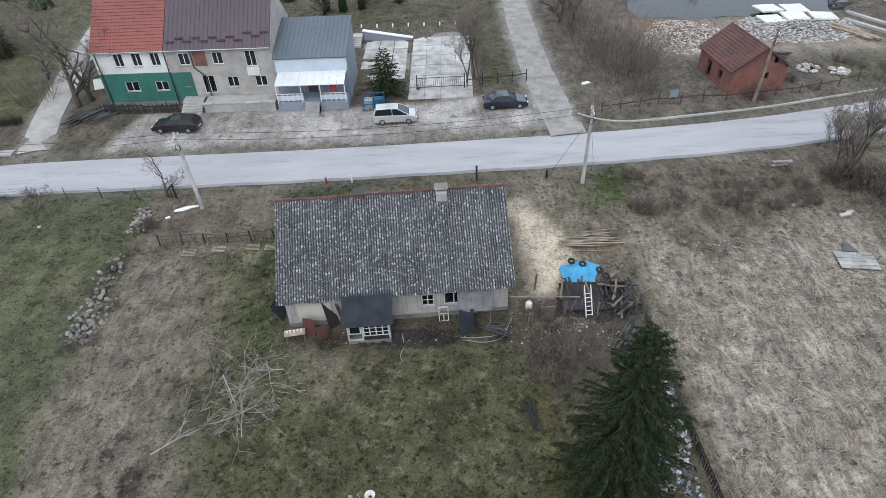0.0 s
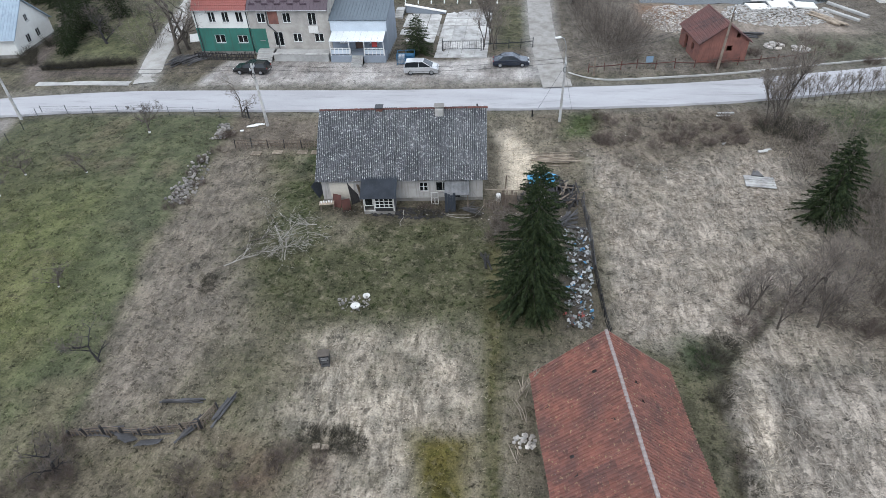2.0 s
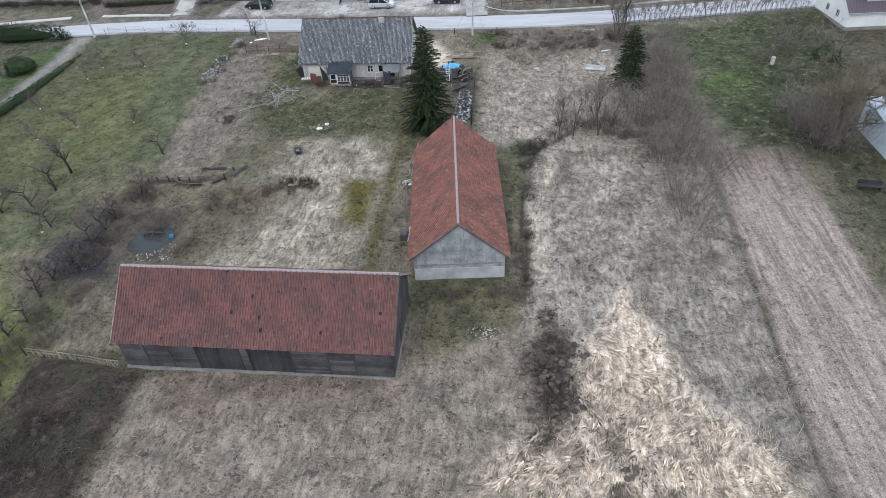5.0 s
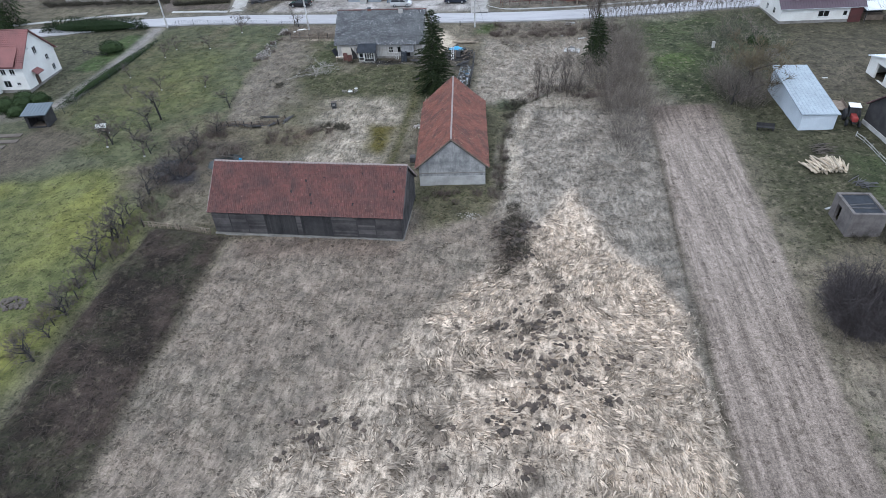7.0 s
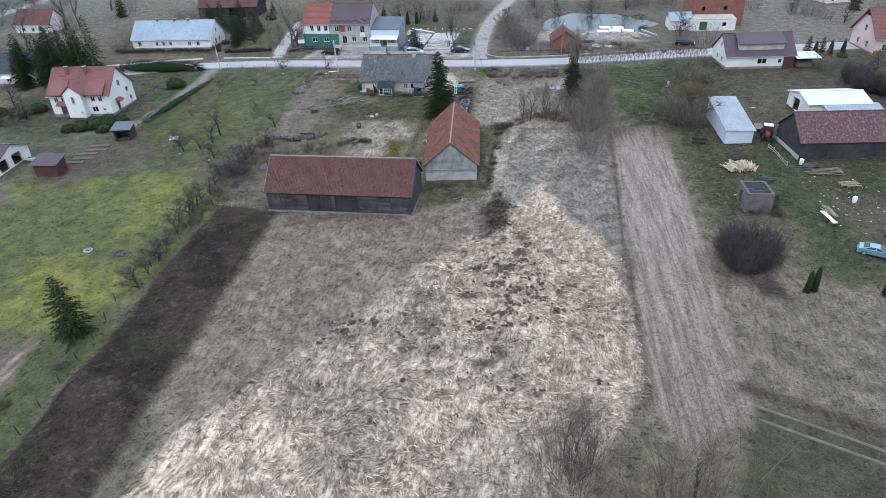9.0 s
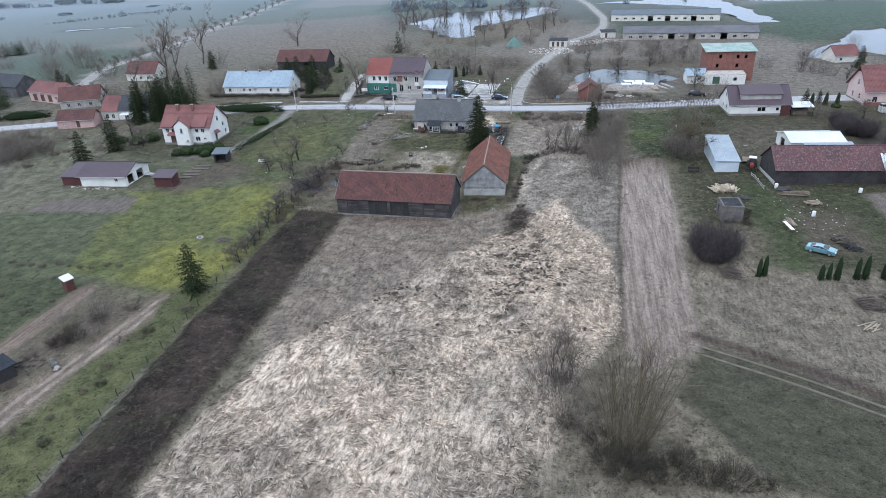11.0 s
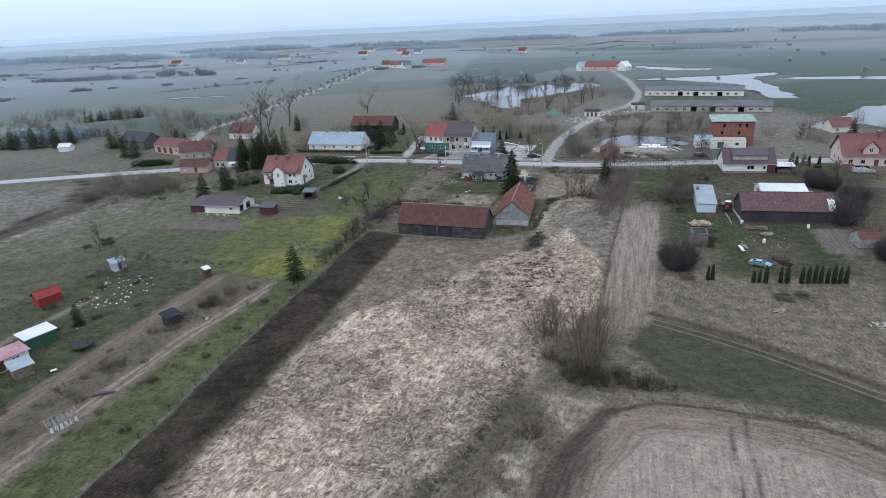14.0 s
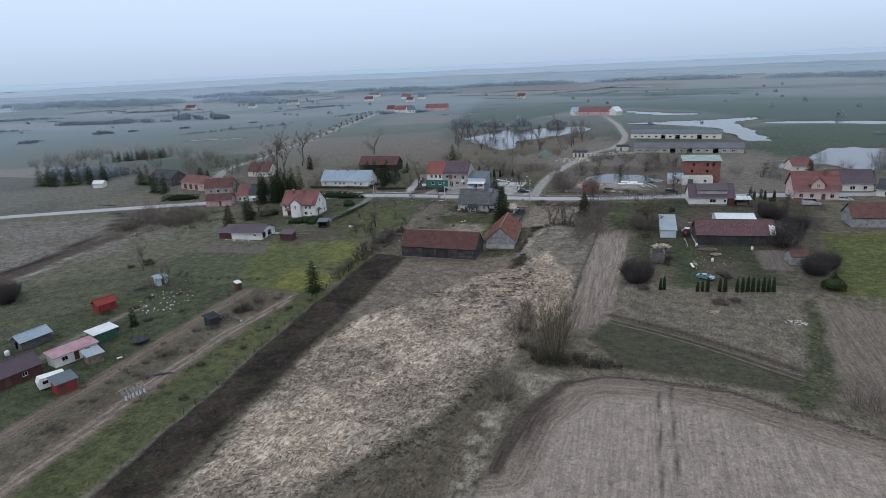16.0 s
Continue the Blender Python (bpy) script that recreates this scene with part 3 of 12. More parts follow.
paint(1.2 - to_line(GX + warp_x * .15, GY, [(5, 26), (5.2, 11), (5.6, 2), (5.8, -5), (6.8, -12)]) / .8, (0.13, 0.118, 0.05), .1, 0, .8)
paint(area(WX, WY, [(-22, -2.5), (-15.6, -2), (-13, -8.5), (-18.8, -9.5)], .8), (0.075, 0.068, 0.05), .1, .3, .5)
paint(area(WX, WY, [(-29, -1), (-20, 0), (-14, -1.5), (-13.4, -10), (-18, -15), (-29, -15)], 1.4) * (.4 + .45 * clump(fine_n, .35, .6)), (0.15, 0.122, 0.095), .4, .2, .3)
paint(area(WX, WY, [(-28, -6), (-22.6, -5.6), (-18.9, -11.8), (-23.6, -12.6)], .7), (0.05, 0.048, 0.056), .05, .8, .1)
paint(area(WX, WY, [(5, 32), (13, 32), (13, 15), (10.5, 15), (9, 27)], 1), (0.13, 0.112, 0.085), .2, .3, .3)
paint(area(WX, WY, [(-26, 45.5), (-13, 46), (-13, 39), (-26, 39)], 1) * .9, (0.21, 0.172, 0.135), .3, .2, .3)
paint(area(WX, WY, [(-14.5, 46), (-8, 46.5), (-11, 36), (-15.5, 35)], 1), (0.072, 0.096, 0.034), .1, 0, 1)
paint(area(WX, WY, [(3.9, 44.5), (6.8, 44.5), (7.4, 34), (4.4, 33)], .8), (0.22, 0.19, 0.14), .1, .2, .1)
sand = area(WX, WY, [(4.8, 43), (6.4, 43.4), (9.2, 38.5), (8.2, 36.5), (7.4, 33), (5.2, 33.4)], .55)
paint(sand, (0.74, 0.63, 0.47), .1, .3, 0)
paint(area(WX, WY, [(-12, 30), (4, 31), (6, 28), (-3, 26.8), (-12, 28)], .8) * .75, (0.13, 0.108, 0.08), .1, .3, .5)
# meadow east of the plot
mead = area(WX, WY, [(13.8, 48), (52, 53), (50, 30), (44, 13.5), (41, 12.5), (22, 13), (14, 14)], .8)
paint(mead, (0.41, 0.355, 0.288), .8, 0, .1)
paint(mead * clump(soft_n, .5, .64) * .7, (0.34, 0.292, 0.228), .8, 0, .3)
paint(area(WX, WY, [(8, 48), (34, 50.5), (33, 41), (20, 37), (13, 40)], 2) * .85, (0.185, 0.15, 0.112), .5, 0, .5)
paint(area(WX, WY, [(11.5, 47), (15.5, 47.5), (15, 43), (12, 42)], 1), (0.09, 0.118, 0.035), .1, 0, 1)
paint(area(WX, WY, [(38, 50), (66, 55), (64, 36), (52, 14), (42, 16)], 3), (0.085, 0.1, 0.04), .15, 0, 1)
paint(area(WX, WY, [(41, 46), (52, 48), (50, 27), (43, 27)], 3) * clump(soft_n, .38, .58), (0.1, 0.14, 0.032), .1, 0, 1)
paint(area(WX, WY, [(38, 34), (44, 33), (44, 28), (38, 27)], 2) * clump(fine_n, .4, .6), DRY, .8)
paint(area(WX, WY, [(31, 50), (38, 51), (42, 30), (40, 8), (34, 4), (31, 12), (35, 28)], 2) * .75, (0.14, 0.115, 0.086), .3, 0, .5)
mid = area(WX, WY, [(20.5, 13), (41, 12.5), (41.5, -53), (33, -62), (22, -24), (19.5, -12)], .6)
paint(mid, (0.385, 0.337, 0.278), .85, 0, .1)
paint(mid * clump(GX, 30, 39) * .7, (0.27, 0.238, 0.198), .7, 0, .1)
paint(mid * clump(wide_n, .42, .6) * .7, (0.315, 0.285, 0.242), .7, 0, .1)
paint(mid * clump(fine_n, .55, .68) * .5, (0.2, 0.172, 0.14))
paint(1.3 - to_line(WX * .7 + GX * .3, WY, [(27, 19.5), (22, 14.5), (20.3, 10), (20.4, -6), (20.2, -13)]) / .45 - .3 * (GY > 12), (0.075, 0.066, 0.04), .1, .2, .6)
paint(1.2 - to_line(WX * .7 + GX * .3, WY, [(22.6, 11), (22, 0), (21.8, -8), (22, -16)]) / .9, (0.5, 0.435, 0.345), .9, 0, 0)
paint(1.5 - np.hypot(WX - 19.8, WY - 13.6) / 1.8, (0.055, 0.075, 0.03), .1, 0, 1)
# south of the barns: brown grass, then the flattened reed bed
brown = area(WX, WY, [(-9.8, -22.6), (20, -11), (24, -24), (18, -30), (5, -52), (-3, -64), (-7, -57)], .8)
paint(brown, (0.305, 0.25, 0.197), .6, 0, .2)
paint(brown * clump(soft_n, .5, .65) * .7, (0.27, 0.232, 0.182), .8)
paint(area(WX, WY, [(-9, -21.5), (11, -21.5), (11, -24.5), (-8, -25.5)], 1) * .5, (0.19, 0.13, 0.1), .3, 0, .3)
paint(area(WX, WY, [(11, -11.5), (20, -10), (20, -15), (12, -19)], 1) * .85, (0.125, 0.118, 0.06), .3, 0, .7)
reeds = area(WX, WY, REEDS, .9)
paint(reeds, (0.72, 0.59, 0.455), 1, 0, 0)
paint(reeds * area(WX, WY, [(24, -62), (37, -60), (38, -84), (33, -102), (22, -118), (20, -96)], 4) * .75, (0.47, 0.395, 0.31), 1, 0, 0)
paint(reeds * clump(fbm(GX, GY, 14, 91), .5, .64) * .7, (0.42, 0.355, 0.28), 1)
paint(.9 * reeds * clump(value_noise(GX, GY, 1.0, 64), .6, .72) * clump(fbm(GX, GY, 6, 65), .38, .5) * np.clip(1.6 - np.hypot((GX - 25) / 8, (GY + 39) / 14), 0, 1), MUD, .2, .6, .2)
paint(np.clip(1.8 - np.hypot((GX - 23) / 2.0, (GY + 20) / 5.5) - .9 * fine_n, 0, 1), MUD, .2, .5, .3)
paint(area(WX, WY, [(33, -76), (36, -82), (31, -102), (24, -116), (16, -134), (12, -134), (20, -116), (28, -100)], 1.6) * .85, (0.11, 0.1, 0.07), .4, 0, .5)
paint(area(WX, WY, [(36, -82), (41, -92), (37, -150), (18, -150), (24, -117), (31, -102)], 1.2), (0.17, 0.142, 0.1), .7, 0, .3)
paint(area(WX, WY, [(35.5, -88), (39, -90), (39, -118), (36, -116), (35.6, -100)], 1) * clump(fine_n, .35, .5), (0.4, 0.35, 0.275), .8, 0, 0)
paint(area(WX, WY, [(37, -80), (45, -79), (43, -88), (40, -86)], 1) * .85, (0.38, 0.33, 0.26), .9, 0, 0)
paint(np.clip(1.5 - np.hypot((GX - 13) / 3, (GY + 84) / 3.2) - .8 * fine_n, 0, 1) * .9, (0.16, 0.122, 0.09), .5, .2, .2)
# fields on the east
strip = area(GX + warp_x * .2, GY, STRIP_E, .35)
paint(strip, (0.345, 0.28, 0.228), .0, 1, 0)
paint(strip * clump(GY, -34, -22) * .5, (0.4, 0.335, 0.28), .0, 1, 0)
paint(strip * clump(-GY, 36, 50) * .5, (0.27, 0.218, 0.178), .0, 1, 0)
paint(strip * clump(GY, 1, 12) * .7, (0.2, 0.15, 0.118), .1, 1, 0)
paint(1.2 - np.abs(to_line(GX, GY, [(40.2, 13), (40.7, -20), (41.6, -53)])) / .45, (0.15, 0.125, 0.095), .2, .6, .4)
paint(area(WX, WY, [(50.5, 13), (64, 8), (95, -10), (88, -36), (85, -72), (69, -61), (52, -53)], .8), (0.235, 0.2, 0.152), .6, .1, .3)
paint(area(WX, WY, [(50.5, 14), (66, 12), (88, -2), (84, -30), (66, -34), (60, -30), (52, -24)], 1.5) * .85, (0.105, 0.105, 0.05), .1, .1, .9)
paint(area(WX, WY, [(66, -14), (80, -12), (78, -26), (68, -25)], 2) * .8, (0.2, 0.165, 0.122), .1, .4, .3)
paint(area(WX, WY, [(62, 0), (67, -1), (69, -12), (68, -33), (63, -33), (61.5, -14)], 1.5) * .8, (0.1, 0.13, 0.045), .1, 0, .5)
paint(area(WX, WY, [(72, -3), (83, -2), (88, -30), (79, -29), (77, -13)], 2) * .6, (0.1, 0.122, 0.045), .1, 0, .5)
paint(area(WX, WY, [(57, -18), (62, -17), (63, -30), (66, -36), (52, -36), (51, -22)], 2) * clump(soft_n, .3, .55) * .8, (0.3, 0.25, 0.18), .5, .1, .2)
paint(area(WX, WY, [(82, -3.5), (91, -2.3), (89.5, -18), (83.6, -18)], .6), (0.31, 0.262, 0.222), 0, .8, 0)
paint(area(GX + warp_x * .3, GY, DARK_PLOUGH, .6), (0.1, 0.096, 0.06), .05, .35, .3)
paint(1.3 - to_line(GX, GY + warp_y * .2, [(50.5, -51), (60.5, -55.3), (69, -60.2), (85, -69.5)]) / 1.1, (0.105, 0.08, 0.062), 0, 1, .1)
paint(area(WX, WY, [(46, -76), (56, -75.5), (81, -78.5), (95, -86), (90, -87), (73, -80), (52, -78.5), (46, -81)], .8), (0.26, 0.222, 0.165), .7, 0, .3)
paint(area(WX, WY, [(84, -72), (89, -36), (91, -35), (90, -60), (88, -75), (84, -84), (80, -79)], .8), (0.1, 0.104, 0.05), .2, .1, .8)
paint(area(WX, WY, [(92, -36), (140, -50), (140, -100), (92, -84), (88.5, -74)], .7), (0.265, 0.215, 0.17), .2, .8, .1)
paint(area(WX, WY, [(100, 15), (160, 30), (160, -40), (97, -30)], .6), (0.15, 0.165, 0.035), .1, 0, .7)
paint(area(WX, WY, [(88, 22), (102, 20), (106, 34), (92, 36)], 1), (0.11, 0.09, 0.075), 0, .7, .2)
se = area(GX + warp_x * .25, GY + warp_y * .25, FIELD_SE, .4)
paint(se, (0.43, 0.355, 0.29), .05, .6, 0)
paint(se * clump(wide_n, .45, .62) * .6, (0.35, 0.29, 0.235), .05, .6, 0)
edge = to_line(GX + warp_x * .3, GY + warp_y * .3, [(41, -108), (42.2, -93), (46.3, -82), (51.9, -78.9), (60, -78.2), (73, -80.2), (91, -87.5), (120, -102)])
paint(se * clump(6.5 - edge + (soft_n - .5) * 3, 0, 2) * .75, (0.27, 0.215, 0.172), 0, 1, 0)
paint(se * np.clip(1.5 - np.hypot((WX - 43) / 3.2, (WY + 92) / 11), 0, 1), (0.135, 0.105, 0.085), 0, 1, 0)
paint(1.5 - edge / np.where(GX < 48, 1.1, .45), (0.1, 0.08, 0.065), 0, 1, .1)
for tx in (62.5, 64.5):
    paint((1.2 - np.abs(GX - tx - (GY + 100) * -.06) / .28) * se, (0.16, 0.135, 0.112), 0, .8, 0)
# the bramble strip
bram = area(WX * .5 + GX * .5, WY * .5 + GY * .5, BRAMBLE, .45)
paint(bram, (0.04, 0.031, 0.024), .15, .2, .5)
paint(bram * clump(fbm(GX, GY, 5, 111), .46, .58) * .7, (0.098, 0.072, 0.058), .3)
paint(bram * clump(fbm(GX, GY, 3, 113), .55, .65) * .6, (0.07, 0.072, 0.04), .3)
paint(1.2 - np.abs(to_line(GX, GY, [(-17, -69), (-11.5, -115), (-8, -150)])) / .5, (0.2, 0.185, 0.145), .4)
# north of the road
north = area(WX, WY, [(-60, 53), (60, 60), (70, 120), (-60, 130)], 3)
paint(area(WX, WY, [(-6, 110), (14, 60), (100, 66), (128, 118), (104, 160), (100, 178), (36, 182), (26, 200), (-4, 178), (-24, 150)], 5) * .85, (0.275, 0.24, 0.205), .4, .2, .2)
paint(north, (0.165, 0.14, 0.105), .4, .1, .4)
paint(area(WX, WY, [(-70, 56), (-46, 56), (-50, 110), (-80, 110)], 3), (0.145, 0.138, 0.08), .2, 0, .6)
paint(area(WX, WY, [(-57, 63), (-46.5, 60.5), (-48, 79), (-56, 80)], 1.5) * .9, (0.15, 0.155, 0.066), .2, 0, .4)
paint(area(WX, WY, [(-58, 57.2), (-44.6, 58.6), (-43.4, 54.8), (-57, 54.6)], .7), (0.15, 0.122, 0.1), .1, .6, .3)
paint(area(WX, WY, [(-92, 60), (-63, 61.5), (-61, 57), (-90, 54)], 1) * .85, (0.095, 0.08, 0.062), .2, .5, .5)
paint(1.4 - to_line(GX + warp_x * .2, GY, [(-57.6, 54), (-60, 58), (-62.6, 66), (-65, 74), (-70, 82)]) / 1.4, (0.21, 0.172, 0.145), .0, .5, .1)
paint(area(WX, WY, [(-40, 92), (8, 92), (8, 83.5), (-12, 83), (-40, 84)], 2), (0.13, 0.118, 0.075), .3, 0, .7)
paint(area(WX, WY, [(3, 82), (8, 82), (9, 66), (4, 65)], 1), (0.12, 0.115, 0.06), .2, 0, .8)
paint(area(WX, WY, [(12, 112), (62, 104), (60, 58), (16, 57.5), (12.5, 64)], 1.5), (0.2, 0.172, 0.14), .4, .2, .4)
paint(area(WX, WY, [(27, 68), (60, 70), (58, 60.5), (34, 58.5)], 2) * clump(soft_n, .35, .6) * .7, (0.125, 0.135, 0.075), .2, .1, .5)
paint(area(WX, WY, [(23, 82), (50, 80), (52, 70), (36, 70), (24, 71)], 1.5) * clump(fine_n, .25, .5), (0.36, 0.3, 0.24), 0, .6, 0)
paint(area(WX, WY, [(24, 82), (32, 81), (33, 72), (24, 73)], 1) * clump(soft_n, .4, .6), (0.33, 0.2, 0.12), 0, .6, 0)
paint(area(WX, WY, [(-60, 230), (10, 250), (5, 170), (-50, 160)], 6) * .7, (0.2, 0.16, 0.115), .3)
paint(area(WX, WY, [(-10, 190), (35, 230), (35, 150), (12, 110), (0, 130)], 5) * .8, (0.27, 0.24, 0.2), .1, .3)
lot = area(WX * .3 + GX * .7, WY * .3 + GY * .7, LOT, .6)
paint(lot, (0.6, 0.56, 0.515), 0, .35, 0)
paint(lot * clump(fbm(GX, GY, 4.5, 133), .5, .58) * .6, (0.36, 0.32, 0.285), 0, .35, 0)
paint(lot * clump(fbm(GX + 40, GY, 2.4, 135), .57, .63) * .6, (0.27, 0.235, 0.205), 0, .35, 0)
lane_d = to_line(GX + warp_x * .2, GY, LANE)
paint(1.5 - lane_d / 2.0, (0.45, 0.425, 0.395), 0, .4, 0)
paint((1.2 - lane_d / .5) * clump(fine_n, .4, .6) * .6, (0.2, 0.18, 0.14))
paint(1.5 - to_line(GX, GY, DRIVE_W) / 1.5, (0.42, 0.4, 0.36), 0, .6, 0)
paint(1.5 - to_line(GX, GY, FAR_ROAD) / 2.4, (0.4, 0.39, 0.37), 0, 0, 0)
road_d = to_line(GX, GY, ROAD)
paint((1 - (road_d - 3.2) / 1.6) * (.5 + .5 * soft_n), (0.21, 0.19, 0.155), .2, .2, .4)

# distance across the furrows, which follow the headland of the south field and the strips elsewhere
plough_d = to_line(GX, GY, [(44, -48), (50.5, -51), (60.5, -55.3), (69, -60.2), (85, -69.5)])
furrow = GX + .06 * (GY + 100)
furrow = np.where((edge < 7) & (GY < -70), edge + 300, furrow)
furrow = np.where(area(GX, GY, DARK_PLOUGH, .5) > .4, plough_d + 500, furrow)

# relief: tussocks, furrows, clods, the far hills
GZ = height(GX, GY)
near = np.clip(1.3 - GR / 240, 0, 1)
calm = np.clip((road_d - 3.0) / 2.5, 0, 1) * np.clip((lane_d - 1) / 2, 0, 1) * (1 - lot)
GZ = GZ + near * calm * ((soft_n - .5) * .35 + (fine_n - .5) * .22 * (.4 + traits[..., 0]))
GZ = GZ + bram * (.25 + .6 * fine_n) + reeds * (.12 + .3 * fine_n)
GZ = GZ + strip * .04 * np.sin(GX * 2 * math.pi / 1.2) - np.clip(1.3 - to_line(GX, GY, [(40.2, 13), (40.7, -20), (41.6, -53)]) / .5, 0, 1) * .25
GZ = GZ + np.clip(1.2 - edge / 1.2, 0, 1) * .25 * fine_n
GZ = GZ - np.clip(1.6 - (road_d - 3.0) / .8, 0, 1) * .10 * (np.abs(GX) < 420)
GZ = GZ + np.clip((GR - 260) / 900, 0, 1) * (vast_n - .5) * 6
GZ = GZ - .55 * np.clip(1.5 - np.hypot((GX + 17.4) / 2.5, (GY + 5.6) / 2.7), 0, 1)
WATERS = {
    "pond_near": [(25.5, 84.5), (30, 82.6), (38, 83.5), (44, 82.5), (52, 83.6), (57, 92), (48, 104), (34, 107), (26, 98)],
    "pond_far": [(-75, 236), (-72, 286), (-51, 294), (-30, 308), (-6, 316), (-1, 282), (-19, 249), (-34, 223), (-31, 180), (-43, 184), (-60, 205)],
    "flood_field": [(21, 326), (59, 344), (93, 359), (115, 371), (117, 359), (99, 337), (104, 290), (106, 264), (113, 225), (99, 222), (92, 246), (89, 292), (59, 320)],
    "flood_channel": [(108, 328), (141, 337), (185, 332), (240, 338), (238, 326), (178, 316), (138, 320)],
    "flood_east": [(103, 128), (108, 143), (120, 159), (134, 192), (146, 197), (170, 188), (210, 170), (200, 130), (150, 122), (133, 124), (122, 141), (110, 126)],
    "flood_strip": [(-95, 1028), (15, 998), (20, 1012), (-90, 1046)],
    "flood_village": [(-172, 446), (-142, 462), (-140, 468), (-174, 454)],
    "flood_farm": [(9, 458), (30, 446), (58, 424), (75, 422), (73, 410), (45, 405), (28, 424), (12, 442)],
    "flood_west": [(-304, 218), (-268, 236), (-266, 242), (-306, 226)],
}
for pool in WATERS.values():
    px, py = np.mean([p[0] for p in pool]), np.mean([p[1] for p in pool])
    mk = area(GX + warp_x * (1 if py < 160 else 4), GY + warp_y * (1 if py < 160 else 4), pool, 1.5 if py < 160 else 5)
    GZ = GZ * (1 - mk) + (height(px, py) - .9) * mk
    paint(mk, (0.09, 0.075, 0.06), 0, .2, 0)

nx, ny = len(gx), len(gy)
idx = np.arange(nx * ny).reshape(ny, nx)
quads = np.stack([idx[:-1, :-1], idx[:-1, 1:], idx[1:, 1:], idx[1:, :-1]], -1).reshape(-1, 4)


def ground_material():
    mt, n, l, bs = node_material("grassland_and_soil")
    co = n.new("ShaderNodeTexCoord").outputs["Object"]
    at = n.new("ShaderNodeAttribute")
    at.attribute_name = "cover"
    tr = n.new("ShaderNodeAttribute")
    tr.attribute_name = "traits"
    sp = n.new("ShaderNodeSeparateColor")
    l.new(tr.outputs["Color"], sp.inputs[0])
    straw, clods, tuft = sp.outputs[0], sp.outputs[1], sp.outputs[2]
    col = at.outputs["Color"]
    # broad mottling
    mott = noise_of(n, l, 0.5, co, 5, 0.62)
    col = mixed(n, l, clods, mixed(n, l, 1.0, col, mixed(n, l, band(n, l, mott, .36, .64), (0.66, 0.67, 0.67), (1.28, 1.26, 1.24)), "MULTIPLY"), col)
    # matted straw lying in swirls; dark streaks also stand in for shade between clumps
    sw = n.new("ShaderNodeTexNoise")
    sw.inputs["Scale"].default_value, sw.inputs["Detail"].default_value = 0.22, 2
    l.new(co, sw.inputs["Vector"])
    add = n.new("ShaderNodeMix")
    add.data_type, add.blend_type = "RGBA", "LINEAR_LIGHT"
    add.inputs["Factor"].default_value = 1.6
    l.new(co, add.inputs["A"])
    l.new(sw.outputs["Color"], add.inputs["B"])
    lay = noise_of(n, l, 1.0, stretched(n, l, add.outputs["Result"], 2.6, 0.7, 1.0, 25), 5, 0.66)
    lay2 = noise_of(n, l, 1.0, stretched(n, l, add.outputs["Result"], 1.1, 4.5, 1.0, -20), 4, 0.66)
    both = mixed(n, l, 0.25, lay, lay2)
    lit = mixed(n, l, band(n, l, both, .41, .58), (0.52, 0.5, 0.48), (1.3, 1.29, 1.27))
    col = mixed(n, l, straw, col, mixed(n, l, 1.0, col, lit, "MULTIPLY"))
    # tufts of living grass, dead leaves between
    tn = noise_of(n, l, 1.7, co, 5, 0.68)
    col = mixed(n, l, mixed(n, l, 1.0, tuft, band(n, l, tn, .5, .62), "MULTIPLY"), col, mixed(n, l, 1.0, col, (0.42, 0.52, 0.36), "MULTIPLY"))
    col = mixed(n, l, mixed(n, l, 1.0, tuft, band(n, l, noise_of(n, l, 1.1, co, 6, .72), .54, .66, 0, .6), "MULTIPLY"), col, (0.2, 0.17, 0.122))
    spots = noise_of(n, l, 1.05, co, 4, .6)
    col = mixed(n, l, band(n, l, spots, .6, .66, 0, .4), col, mixed(n, l, 1.0, col, (0.4, 0.4, 0.34), "MULTIPLY"))
    # random dark specks, painted in place of shade between the tussocks
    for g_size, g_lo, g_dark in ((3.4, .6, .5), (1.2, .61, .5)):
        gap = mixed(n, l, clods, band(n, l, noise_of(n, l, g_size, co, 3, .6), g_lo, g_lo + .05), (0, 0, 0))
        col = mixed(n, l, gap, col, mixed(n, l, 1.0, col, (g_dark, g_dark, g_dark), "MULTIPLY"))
    # clods and furrows
    fa = n.new("ShaderNodeAttribute")
    fa.attribute_name = "furrow"
    fx_, fs_, fv_ = n.new("ShaderNodeMath"), n.new("ShaderNodeVectorMath"), n.new("ShaderNodeVectorMath")
    fx_.operation, fx_.inputs[1].default_value = "MULTIPLY", 1.9
    fs_.operation, fs_.inputs[1].default_value = "MULTIPLY", (.12, .12, 0)
    fc_ = n.new("ShaderNodeCombineXYZ")
    l.new(fa.outputs["Fac"], fx_.inputs[0])
    l.new(fx_.outputs[0], fc_.inputs["Z"])
    l.new(co, fs_.inputs[0])
    l.new(fs_.outputs[0], fv_.inputs[0])
    l.new(fc_.outputs[0], fv_.inputs[1])
    fu = noise_of(n, l, 1.0, fv_.outputs[0], 5, 0.7)
    cl = noise_of(n, l, 2.0, co, 6, 0.8)
    so = mixed(n, l, 1.0, mixed(n, l, band(n, l, fu, .38, .62), (0.66, 0.65, 0.64), (1.22, 1.21, 1.2)), mixed(n, l, band(n, l, cl, .4, .6), (0.78, 0.77, 0.76), (1.18, 1.18, 1.18)), "MULTIPLY")
    col = mixed(n, l, clods, col, mixed(n, l, 1.0, col, so, "MULTIPLY"))
    pit = mixed(n, l, 1.0, clods, band(n, l, noise_of(n, l, 2.4, co, 4, .7), .58, .64), "MULTIPLY")
